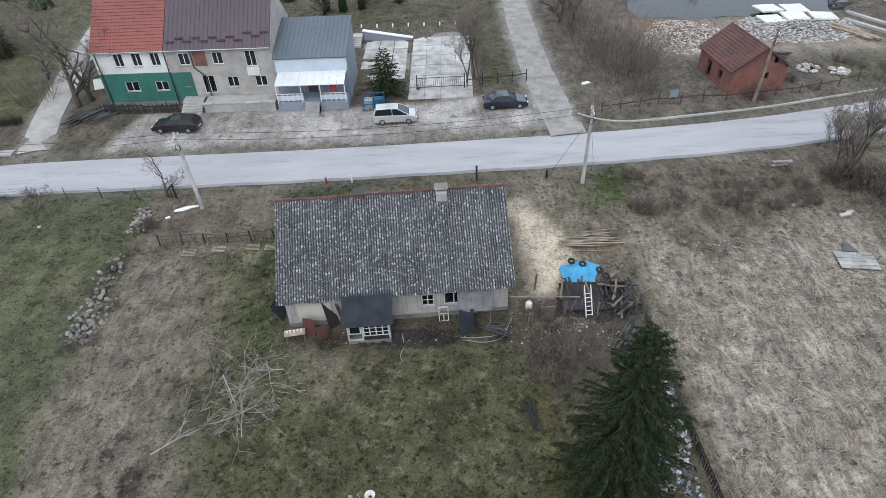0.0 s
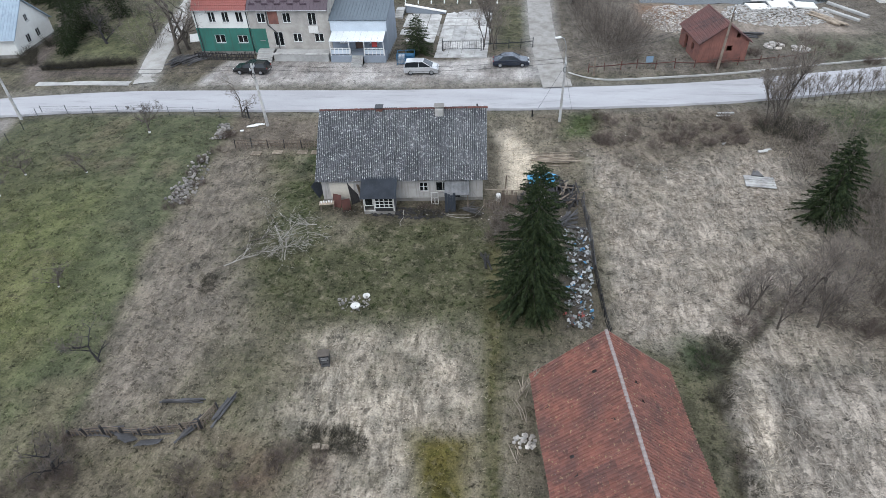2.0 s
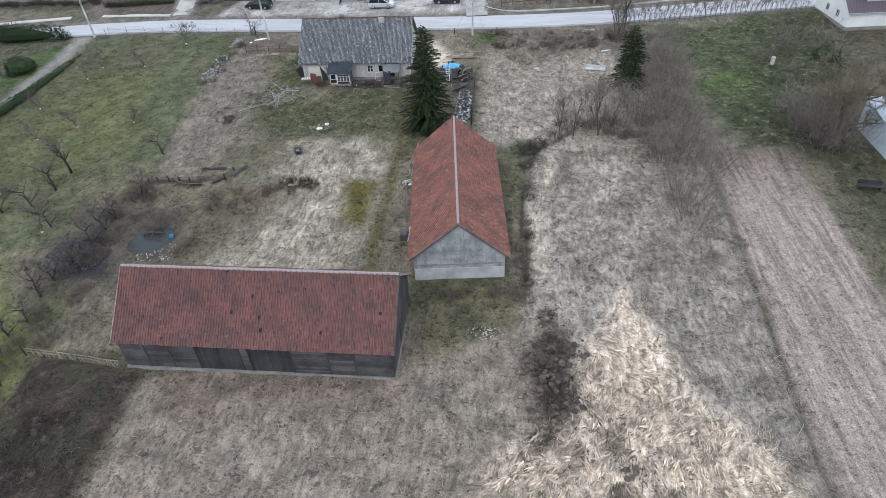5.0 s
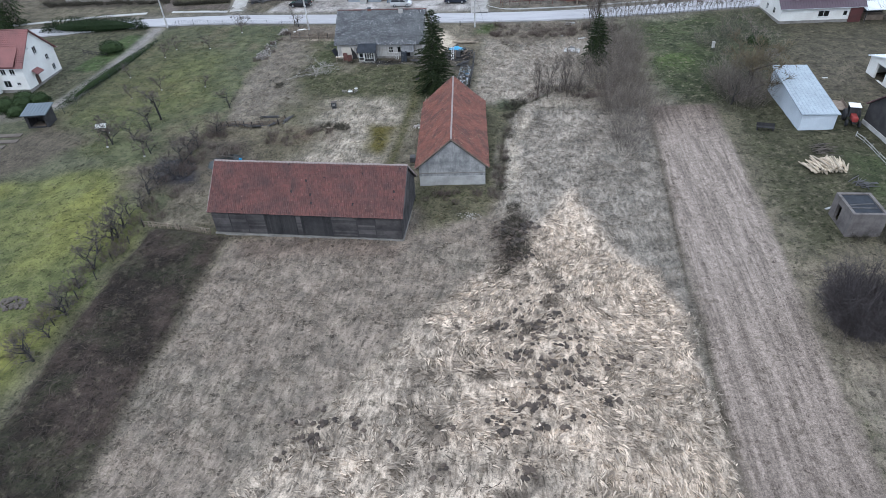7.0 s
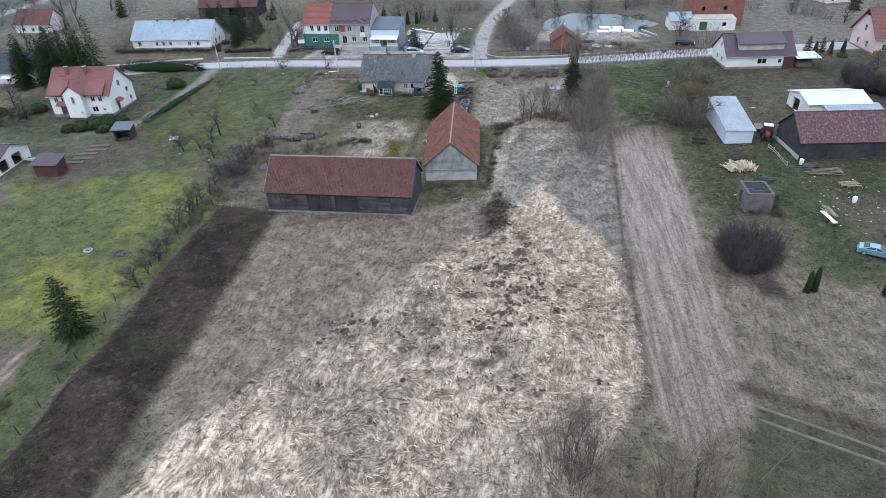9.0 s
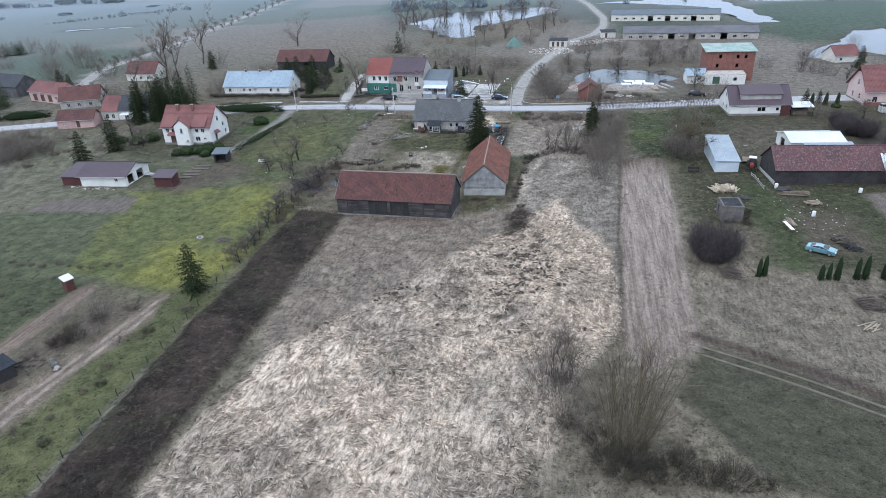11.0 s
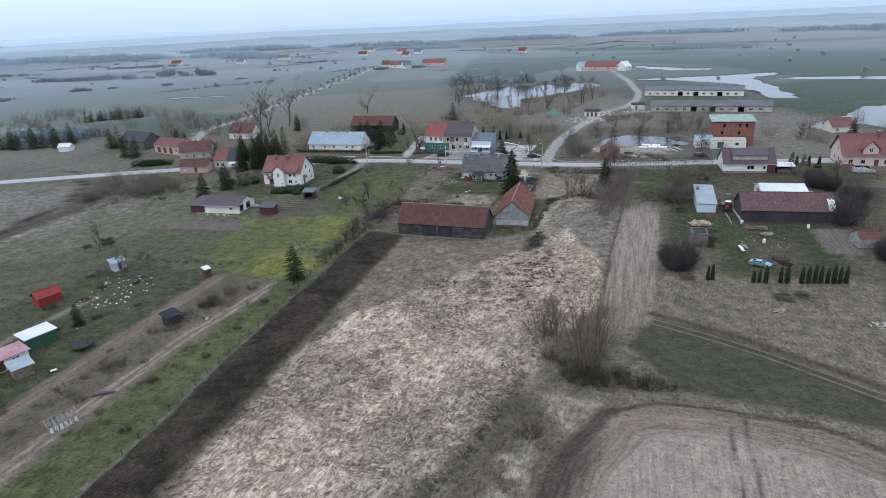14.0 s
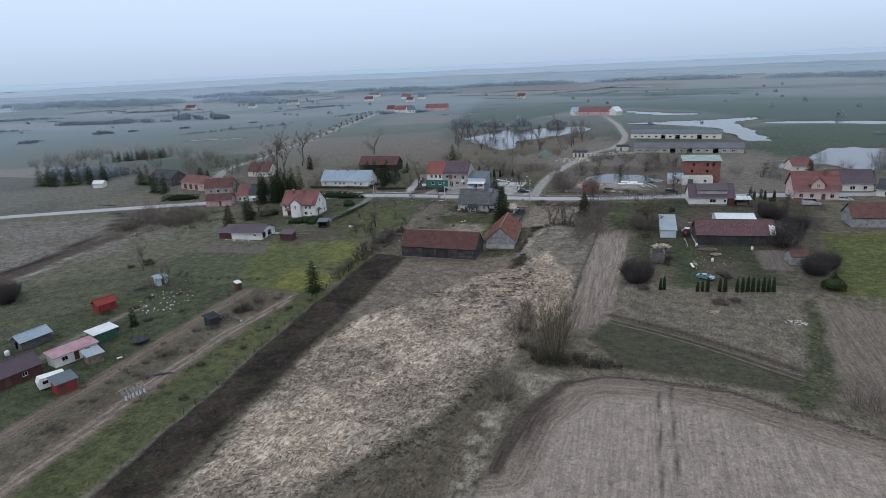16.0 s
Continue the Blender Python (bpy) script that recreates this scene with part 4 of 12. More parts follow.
    col = mixed(n, l, pit, col, mixed(n, l, 1.0, col, (0.55, 0.53, 0.52), "MULTIPLY"))
    grain = noise_of(n, l, 8.0, co, 3, 0.7)
    col = mixed(n, l, 1.0, col, mixed(n, l, band(n, l, grain, .36, .64), (0.76, 0.76, 0.77), (1.24, 1.24, 1.22)), "MULTIPLY")
    # fine structure melts together far off
    fd = n.new("ShaderNodeAttribute")
    fd.attribute_name = "distance"
    col = mixed(n, l, fd.outputs["Fac"], col, at.outputs["Color"])
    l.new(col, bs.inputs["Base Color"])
    bs.inputs["Roughness"].default_value = 0.97
    bs.inputs["Specular IOR Level"].default_value = 0.15
    bp = n.new("ShaderNodeBump")
    bp.inputs["Strength"].default_value, bp.inputs["Distance"].default_value = 0.6, 0.12
    l.new(mixed(n, l, 0.5, both, cl), bp.inputs["Height"])
    l.new(bp.outputs[0], bs.inputs["Normal"])
    return mt


cover *= 1 - .3 * area(WX, WY, [(43, 13), (56, 54), (104, 58), (98, -30), (53, -32), (51, 10)], 3)[..., None]
grey = cover.mean(-1, keepdims=True)
lively = np.clip((cover[..., 1:2] / cover[..., 0:1] - .9) / .15, 0, 1)
cover = (grey + (cover - grey) * (0.9 - .1 * lively)) * np.array([0.647, 0.65, 0.667])
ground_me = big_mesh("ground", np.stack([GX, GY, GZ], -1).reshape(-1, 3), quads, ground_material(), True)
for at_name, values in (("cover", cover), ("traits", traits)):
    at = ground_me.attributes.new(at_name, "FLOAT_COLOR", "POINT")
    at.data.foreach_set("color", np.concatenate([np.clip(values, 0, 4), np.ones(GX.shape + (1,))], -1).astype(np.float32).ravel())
at = ground_me.attributes.new("distance", "FLOAT", "POINT")
at.data.foreach_set("value", np.clip((GR - 160) / 240, 0, .85).astype(np.float32).ravel())
at = ground_me.attributes.new("furrow", "FLOAT", "POINT")
at.data.foreach_set("value", furrow.astype(np.float32).ravel())
ground = tagged(new("ground", ground_me), "flat farmland in early spring with dry straw, grass and ploughed soil", "ground", kind="structure")


def land(x, y):
    """Height of the built sheet at a point."""
    i = int(np.clip(np.searchsorted(gx, x) - 1, 0, nx - 2))
    j = int(np.clip(np.searchsorted(gy, y) - 1, 0, ny - 2))
    fx, fy = (x - gx[i]) / (gx[i + 1] - gx[i]), (y - gy[j]) / (gy[j + 1] - gy[j])
    return float((GZ[j, i] * (1 - fx) + GZ[j, i + 1] * fx) * (1 - fy) + (GZ[j + 1, i] * (1 - fx) + GZ[j + 1, i + 1] * fx) * fy)


# ---- water ----
def water_material():
    mt, n, l, bs = node_material("still_flood_water")
    co = n.new("ShaderNodeTexCoord").outputs["Object"]
    l.new(mixed(n, l, noise_of(n, l, 0.08, co), (0.02, 0.025, 0.026), (0.045, 0.046, 0.042)), bs.inputs["Base Color"])
    bs.inputs["Roughness"].default_value, bs.inputs["IOR"].default_value, bs.inputs["Specular IOR Level"].default_value = 0.14, 1.33, .3
    bp = n.new("ShaderNodeBump")
    bp.inputs["Strength"].default_value, bp.inputs["Distance"].default_value = 0.05, 0.1
    l.new(noise_of(n, l, 1.5, co), bp.inputs["Height"])
    l.new(bp.outputs[0], bs.inputs["Normal"])
    return mt


MAT["water"] = water_material()
for w_name, pool in WATERS.items():
    px, py = np.mean([p[0] for p in pool]), np.mean([p[1] for p in pool])
    grow = 1.12 if py < 160 else 1.05
    shore = []
    for (ax, ay), (bx, by) in zip(pool, pool[1:] + pool[:1]):
        k = max(1, int(math.hypot(bx - ax, by - ay) / (2.0 if py < 160 else 5.0)))
        shore += [(ax + (bx - ax) * i / k, ay + (by - ay) * i / k) for i in range(k)]
    sx, sy = np.array([p[0] for p in shore]), np.array([p[1] for p in shore])
    wob = 2.0 if py < 160 else 9.0
    sx, sy = px + (sx - px) * grow + (fbm(sx, sy, wob * 2.5, 301, 3) - .5) * wob * 2, py + (sy - py) * grow + (fbm(sx, sy, wob * 2.5, 307, 3) - .5) * wob * 2
    fm = Form().add([(float(a), float(b), height(px, py) - .35) for a, b in zip(sx, sy)], [tuple(range(len(shore)))])
    tagged(new("water_" + w_name, fm.mesh("water", MAT["water"])), "shallow grey flood water lying on the fields", "water", kind="structure")


# ---- the road ----
def ribbon(name, line, half, lift, material, label, category, step=2.0, sag=0.0):
    pts = []
    for (ax, ay), (bx, by) in zip(line[:-1], line[1:]):
        k = max(1, int(math.hypot(bx - ax, by - ay) / step))
        pts += [(ax + (bx - ax) * i / k, ay + (by - ay) * i / k) for i in range(k)]
    pts.append(line[-1])
    for _ in range(14):
        pts = [pts[0]] + [((a[0] + 2 * b[0] + c[0]) / 4, (a[1] + 2 * b[1] + c[1]) / 4) for a, b, c in zip(pts, pts[1:], pts[2:])] + [pts[-1]]
    fm, rows = Form(), []
    across = (-1, -.98, -.5, 0, .5, .98, 1)
    for i, p in enumerate(pts):
        a, b = pts[max(i - 1, 0)], pts[min(i + 1, len(pts) - 1)]
        dx, dy = b[0] - a[0], b[1] - a[1]
        k = math.hypot(dx, dy)
        ex, ey = -dy / k, dx / k
        zc = float(height(*p)) + lift
        for s in across:
            w = half * s * (1 + .02 * math.sin(i * 1.7 + s))
            drop = 0.3 if abs(s) == 1 else 0.05 * s * s
            fm.v.append((p[0] + ex * w, p[1] + ey * w, zc - drop))
    m = len(across)
    for i in range(len(pts) - 1):
        for j in range(m - 1):
            fm.f.append((i * m + j + 1, i * m + j, (i + 1) * m + j, (i + 1) * m + j + 1))
    return tagged(new(name, fm.mesh(name, material)), label, category, kind="structure"), pts


def asphalt_material():
    mt, n, l, bs = node_material("pale_patched_asphalt")
    co = n.new("ShaderNodeTexCoord").outputs["Object"]
    col = mixed(n, l, band(n, l, noise_of(n, l, 0.12, stretched(n, l, co, 1, 4, 1), 5, .65), .35, .65), (0.385, 0.38, 0.39), (0.325, 0.32, 0.33))
    col = mixed(n, l, band(n, l, noise_of(n, l, 0.5, stretched(n, l, co, .35, 2.4, 1), 4, .7), .55, .7, 0, .6), col, (0.225, 0.22, 0.22))
    vo = n.new("ShaderNodeTexVoronoi")
    vo.feature = "DISTANCE_TO_EDGE"
    vo.inputs["Scale"].default_value = 0.22
    l.new(co, vo.inputs["Vector"])
    col = mixed(n, l, band(n, l, vo.outputs["Distance"], 0.003, 0.008, .1, 0), col, (0.16, 0.155, 0.15))
    g = noise_of(n, l, 18, co, 3, .8)
    col = mixed(n, l, 1.0, col, mixed(n, l, g, (0.8, 0.8, 0.8), (1.2, 1.2, 1.2)), "MULTIPLY")
    l.new(col, bs.inputs["Base Color"])
    bs.inputs["Roughness"].default_value = 0.9
    return mt


MAT["road"] = asphalt_material()
MAT["drive"] = weathered("cracked_concrete_drive", (0.4, 0.385, 0.36), (0.29, 0.275, 0.25), 1.2, .95, .2)
MAT["gravel"] = weathered("pale_gravel_lane", (0.31, 0.295, 0.275), (0.2, 0.185, 0.165), 1.6, .95, .3)
ribbon("track_drive", DRIVE_W, 1.55, 0.09, MAT["drive"], "pale concrete drive beside the terrace", "track")
ribbon("pavement_west", [(-100, 41.6), (-86, 45.6), (-72, 50.0), (-62, 52.2)], .65, .09, MAT["concrete"], "worn concrete footway along the road", "footway", 1.0)
ribbon("pavement_middle", [(-56.4, 53.0), (-50, 53.5), (-43.6, 53.6)], .65, .09, MAT["concrete"], "worn concrete footway before the garden", "footway", 1.0)
ribbon("kerb_east", [(12.6, 57.4), (13.0, 55.9), (16.5, 55.3), (24, 56.4), (31, 57.3), (44, 60.2), (58, 63.3)], .09, 0.14, MAT["concrete"], "worn concrete kerb along the road", "kerb", .8)
ribbon("track_lane", [(11.2, 53.6)] + LANE[1:], 1.8, 0.06, MAT["gravel"], "pale gravel lane between the fields", "track")
ribbon("track_far", FAR_ROAD, 2.2, 0.1, MAT["gravel"], "far pale road lined with trees", "track")
MAT["rut"] = weathered("pale_wheel_rut", (0.15, 0.125, 0.1), (0.09, 0.075, 0.06), 1.5, .95, .3)
for rut_k in (1.2, 2.9):
    ribbon("track_rut", [(50.8, -52 - rut_k), (60.5, -56.4 - rut_k), (69, -61.2 - rut_k), (84, -70.0 - rut_k)], .17, .16, MAT["rut"], "pale wheel rut across the ploughed strip", "track", 1.0)
road, road_pts = ribbon("road", ROAD, 3.15, 0.04, MAT["road"], "pale worn asphalt village road with patches and cracks", "road")


# ---- the far country, as a backdrop with distance haze in its colours ----
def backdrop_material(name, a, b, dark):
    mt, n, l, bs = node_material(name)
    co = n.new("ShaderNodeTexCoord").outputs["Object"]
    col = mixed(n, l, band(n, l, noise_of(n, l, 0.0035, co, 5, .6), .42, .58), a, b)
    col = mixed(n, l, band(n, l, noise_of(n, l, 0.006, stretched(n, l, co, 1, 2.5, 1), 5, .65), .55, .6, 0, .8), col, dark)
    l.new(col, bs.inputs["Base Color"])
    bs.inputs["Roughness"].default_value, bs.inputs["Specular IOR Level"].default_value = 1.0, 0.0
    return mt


# each ring outwards is painted paler and bluer, as haze would make it
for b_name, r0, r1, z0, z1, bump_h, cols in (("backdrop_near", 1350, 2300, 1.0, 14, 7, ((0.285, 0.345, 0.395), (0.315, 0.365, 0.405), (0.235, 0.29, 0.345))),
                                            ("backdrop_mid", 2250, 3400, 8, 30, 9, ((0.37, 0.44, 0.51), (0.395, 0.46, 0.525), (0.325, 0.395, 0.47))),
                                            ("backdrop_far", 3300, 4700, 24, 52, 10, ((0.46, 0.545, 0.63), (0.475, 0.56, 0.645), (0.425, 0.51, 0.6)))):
    rad, ang = np.linspace(r0, r1, 14), np.linspace(0, 2 * math.pi, 361)
    RA, AN = np.meshgrid(rad, ang)
    bx_, by_ = 20 + RA * np.sin(AN), RA * np.cos(AN)
    t_ = (RA - r0) / (r1 - r0)
    bz_ = z0 + (z1 - z0) * t_ + (fbm(bx_, by_, 900, int(r0), 4) - .5) * 2 * bump_h * np.clip(t_ * 3, 0, 1) + np.clip((value_noise(bx_, by_, 70, 3) - .5) * 9, 0, 5) * np.clip(t_ * 4, 0, 1)
    bi = np.arange(RA.size).reshape(RA.shape)
    bq = np.stack([bi[:-1, :-1], bi[:-1, 1:], bi[1:, 1:], bi[1:, :-1]], -1).reshape(-1, 4)
    tagged(new(b_name, big_mesh(b_name, np.stack([bx_, by_, bz_], -1).reshape(-1, 3), bq, backdrop_material("pale_" + b_name, *cols))), "far hills and woods with distance haze in their colour", "backdrop", kind="structure")

# ---- buildings: common parts ----
SIDES = {"S": 0, "E": 90, "N": 180, "W": 270}


def wall_form(length, top, thick, holes, z0=0.0, z1=None, peak=None):
    """A wall with openings through it. x along the wall, y inwards, z up. top: height, or peak: (x, z) of a gable."""
    def roofline(x):
        if z1 is not None:
            return z1
        if peak is None:
            return top
        k = x / peak[0] if x <= peak[0] else (length - x) / (length - peak[0])
        z = top + (peak[1] - top) * k
        return min(z, peak[2]) if len(peak) > 2 else z

    xs = {0.0, length} | {v for h in holes for v in (h[0] - h[2] / 2, h[0] + h[2] / 2)}
    if peak is not None and z1 is None:
        xs.add(peak[0])
        if len(peak) > 2:
            k = (peak[2] - top) / (peak[1] - top)
            xs |= {peak[0] * k, length - (length - peak[0]) * k}
    xs = sorted(xs)
    zs = sorted({z0} | {v for h in holes for v in (h[1], h[1] + h[3])})
    fm = Form()
    for xa, xb in zip(xs, xs[1:]):
        ta, tb = roofline(xa), roofline(xb)
        col = [z for z in zs if z < min(ta, tb) - 1e-6]
        for k, za in enumerate(col):
            last = k == len(col) - 1
            zb = None if last else col[k + 1]
            mx, mz = (xa + xb) / 2, za + 1e-4 if last else (za + zb) / 2
            if any(abs(mx - h[0]) < h[2] / 2 and h[1] - 1e-6 < mz < h[1] + h[3] for h in holes):
                continue
            la, lb = (ta, tb) if last else (zb, zb)
            fm.add([(xa, 0, za), (xb, 0, za), (xb, 0, lb), (xa, 0, la)], [(0, 1, 2, 3)])
            fm.add([(xa, thick, za), (xb, thick, za), (xb, thick, lb), (xa, thick, la)], [(3, 2, 1, 0)])
        fm.add([(xa, 0, ta), (xb, 0, tb), (xb, thick, tb), (xa, thick, ta)], [(0, 1, 2, 3)])
    for x in (0, length):
        fm.add([(x, 0, z0), (x, thick, z0), (x, thick, roofline(x)), (x, 0, roofline(x))], [(0, 1, 2, 3)])
    for h in holes:
        a, b, c, d = h[0] - h[2] / 2, h[0] + h[2] / 2, h[1], h[1] + h[3]
        fm.add([(a, 0, c), (b, 0, c), (b, 0, d), (a, 0, d), (a, thick, c), (b, thick, c), (b, thick, d), (a, thick, d)],
               [(0, 4, 5, 1), (1, 5, 6, 2), (2, 6, 7, 3), (3, 7, 4, 0)])
    # one skin: corners that coincide become one
    seen, order = {}, []
    turn_to = []
    for p in fm.v:
        key = tuple(round(q, 4) for q in p)
        if key not in seen:
            seen[key] = len(order)
            order.append(tuple(p))
        turn_to.append(seen[key])
    fm.v = order
    fm.f = [fc for fc in (tuple(turn_to[q] for q in fc) for fc in fm.f) if len(set(fc)) == len(fc)]
    return fm


def window(parent, m, w, h, cols=2, rows=1, material=None, bar=0.07, name="window", sill=True, set_back=0.07):
    """A window in an opening: frame with bars, panes and a sill. m: the middle of the opening's bottom edge in the wall's own axes."""
    fr = Form()
    y0, y1 = set_back, set_back + 0.06
    fr.box(-w / 2, y0, 0, -w / 2 + bar, y1, h).box(w / 2 - bar, y0, 0, w / 2, y1, h)
    fr.box(-w / 2 + bar, y0, 0, w / 2 - bar, y1, bar).box(-w / 2 + bar, y0, h - bar, w / 2 - bar, y1, h)
    for c in range(1, cols):
        x = -w / 2 + w * c / cols
        fr.box(x - bar / 2, y0, bar, x + bar / 2, y1, h - bar)
    for r in range(1, rows):
        z = h * r / rows
        for c in range(cols):
            fr.box(-w / 2 + w * c / cols + bar / 2, y0 + .006, z - bar / 2.5, -w / 2 + w * (c + 1) / cols - bar / 2, y1 - .006, z + bar / 2.5)
    ob = part(name, fr, material or MAT["white_frame"], parent, m=m)
    for c in range(cols):
        pn = Form().box(-w / 2 + w * c / cols + bar / 2, y0 + .02, bar, -w / 2 + w * (c + 1) / cols - bar / 2, y0 + .03, h - bar)
        part("pane", pn, MAT["glass"], ob)
    if sill:
        part("sill", Form().box(-w / 2 - .06, -.08, -.05, w / 2 + .06, y0, -.002), MAT["pale_concrete"], ob)
    return ob


def door(parent, m, w, h, material, set_back=0.08, panels=2):
    fm = Form().box(-w / 2, set_back, 0, w / 2, set_back + .05, h)
    ob = part("door", fm, material, parent, m=m)
    for k in range(panels):
        z = h * (.08 + .46 * k)
        part("panel", Form().soft_box(-w * .36, set_back - .02, z, w * .36, set_back - .002, z + h * .36, .008), material, ob)
    part("door_handle", Form().box(w * .36, set_back - .06, h * .48, w * .43, set_back - .005, h * .5), MAT["dark_steel"], ob)
    return ob


def slope_form(length, run, rise, kind, thick=0.1):
    """One roof slope: x along the eave (centred), y from eave (0) up the slope in plan, z up."""
    s = math.hypot(run, rise)
    nrm = Vector((0, -rise / s, run / s))
    if kind == "tile":
        cols = max(4, int(length / .15))
        rows = max(3, int(s / .36))
        us = [(length * i / cols, .03 * (i % 2)) for i in range(cols + 1)]
        vs = [q for r in range(rows) for q in ((r / rows, .045), ((r + .97) / rows, .0))] + [(1.0, .0)]
    elif kind == "metal":
        n = max(2, int(length / .45))
        us = [q for i in range(n) for q in ((length * i / n, .0), (length * (i + .86) / n, .0), (length * (i + .9) / n, .035), (length * (i + .96) / n, .035))] + [(length, 0.0)]
        vs = [(0, 0), (.5, 0), (1, 0)]
    elif kind == "corr":
        n = max(4, int(length / .09))
        us = [(length * i / n, .028 * math.cos(math.pi * i / 1.5)) for i in range(n + 1)]
        vs = [(0, .01), (.33, 0), (.334, .012), (.66, 0), (.664, .012), (1, 0)]
    else:
        us, vs = [(0, 0), (length, 0)], [(0, 0), (1, 0)]
    fm = Form()
    for v, dv in vs:
        for u, du in us:
            p = Vector((u - length / 2, run * v, rise * v)) + nrm * (du + dv)
            fm.v.append(tuple(p))
    n = len(us)
    for j in range(len(vs) - 1):
        for i in range(n - 1):
            fm.f.append((j * n + i, j * n + i + 1, (j + 1) * n + i + 1, (j + 1) * n + i))
    a = nrm * -.012
    b = nrm * -(thick + .012)
    q = [Vector((-length / 2, 0, 0)), Vector((length / 2, 0, 0)), Vector((length / 2, run, rise)), Vector((-length / 2, run, rise))]
    fm.add([tuple(p + a) for p in q] + [tuple(p + b) for p in q], [(0, 1, 2, 3), (7, 6, 5, 4), (0, 4, 5, 1), (1, 5, 6, 2), (2, 6, 7, 3), (3, 7, 4, 0)])
    return fm


def chimney(parent, x, y, z0, z1, w=0.6, d=0.6, material=None, pots=1):
    ob = part("chimney", Form().soft_box(x - w / 2, y - d / 2, z0, x + w / 2, y + d / 2, z1, .02), material or MAT["red_brick"], parent)
    part("cap", Form().soft_box(x - w / 2 - .07, y - d / 2 - .07, z1 + .002, x + w / 2 + .07, y + d / 2 + .07, z1 + .12, .02), MAT["concrete"], ob)
    for k in range(pots):
        px = x + (k - (pots - 1) / 2) * .3
        part("flue", Form().lathe([(.12, 0), (.12, .25), (.09, .25), (.09, .02)], 10, pose(px, y, z1 + .12), False), MAT["dark_steel"], ob)
    return ob


def put_openings(parent, side, m, holes, frame_m, door_m):
    for h in holes:
        kind = h[6] if len(h) > 6 else "window"
        at = m @ pose(h[0], 0, h[1])
        if kind == "window":
            window(parent, at, h[2], h[3], h[4], h[5], frame_m)
        elif kind == "door":
            door(parent, at, h[2], h[3], door_m)


def house(name, x, y, rz, L, D, eave, ridge, wall_m, roof_m, label, category="house", holes=None, over=0.35, roof_kind="tile", frame_m=None, door_m=None,
          split=None, chimneys=(), plinth=0.4, hip=None, z=None, group="", mono=False, gutter=True, gable_m=None, sink=0.4, verge=None):
    """A house with a pitched roof; the ridge runs along its own x, its front looks along -y. holes: side -> (x, z, w, h, columns, rows, kind)."""
    holes = holes or {}
    ob = thing(name, x, y, rz, z, label, category, group)
    frame_m, door_m = frame_m or MAT["white_frame"], door_m or MAT["brown_frame"]
    verge = over if verge is None else verge
    rise = ridge - eave
    back_eave = ridge if mono else eave
    for side, turn in SIDES.items():
        ln = L if side in "SN" else D - .6
        off = {"S": (-L / 2, -D / 2), "N": (L / 2, D / 2), "E": (L / 2, -D / 2 + .3), "W": (-L / 2, D / 2 - .3)}[side]
        m = pose(off[0], off[1], 0, 0, 0, turn)
        hs = list(holes.get(side, ()))
        if side in "SN":
            top = eave if side == "S" else back_eave
            spans = [(-sink, split[0], split[1]), (split[0], top, wall_m)] if split and side == "S" else [(-sink, top, wall_m)]
            for a, b, mt in spans:
                part("wall", wall_form(ln, b, .3, [h for h in hs if a <= h[1] < b], a, b), mt, ob, m=m)
        elif mono:
            fm = Form()
            lo, hi = (eave, ridge) if side == "E" else (ridge, eave)
            fm.prism([(0, 0, -sink), (ln, 0, -sink), (ln, 0, hi - .05), (0, 0, lo)], (0, .3, 0))
            part("wall", fm, gable_m or wall_m, ob, m=m)
        else:
            e2 = eave + rise * .3 / (D / 2)
            peak = (ln / 2, ridge - .05, hip) if hip else (ln / 2, ridge - .05)
            part("wall", wall_form(ln, e2, .3, hs, -sink, None, peak), gable_m or wall_m, ob, m=m)
        put_openings(ob, side, m, hs, frame_m, door_m)
        if plinth:
            part("plinth", Form().box(-.03 if side in "SN" else -.27, -.04, -sink, ln + (.03 if side in "SN" else .27), -.003, plinth), MAT["plinth"], ob, m=m)
    part("ground_floor", Form().box(-L / 2 + .3, -D / 2 + .3, -.1, L / 2 - .3, D / 2 - .3, 0.02), MAT["wood"], ob)
    if mono:
        run = D + 2 * over
        r2 = rise * run / D
        part("roof", slope_form(L + 2 * verge, run, r2, roof_kind), roof_m, ob, m=pose(0, -D / 2 - over, eave - rise * over / D + .12))
    else:
        run = D / 2 + over
        r2 = rise * run / (D / 2)
        for turn in (0, 180):
            m = pose(0, 0, 0, 0, 0, turn) @ pose(0, -D / 2 - over, ridge - r2 + .12)
            part("roof_slope", slope_form(L + 2 * verge, run, r2, roof_kind), roof_m, ob, m=m)
            if gutter:
                part("gutter", Form().tube([(-L / 2 - verge, -.05, -.03), (L / 2 + verge, -.05, -.03)], .06, 6), MAT["steel"], ob, m=m)
        part("ridge", Form().tube([(-L / 2 - verge, 0, ridge + .13), (L / 2 + verge, 0, ridge + .13)], .11, 6), roof_m, ob)
    for cx, cy, ch, *cw in chimneys:
        chimney(ob, cx, cy, ridge - 1.6, ridge + ch, *(cw or (.6, .6)))
    return ob


def coloured(name, c, rough=0.85, **k):
    return weathered(name, c, tuple(v * .78 for v in c), 1.0, rough, .15, **k)


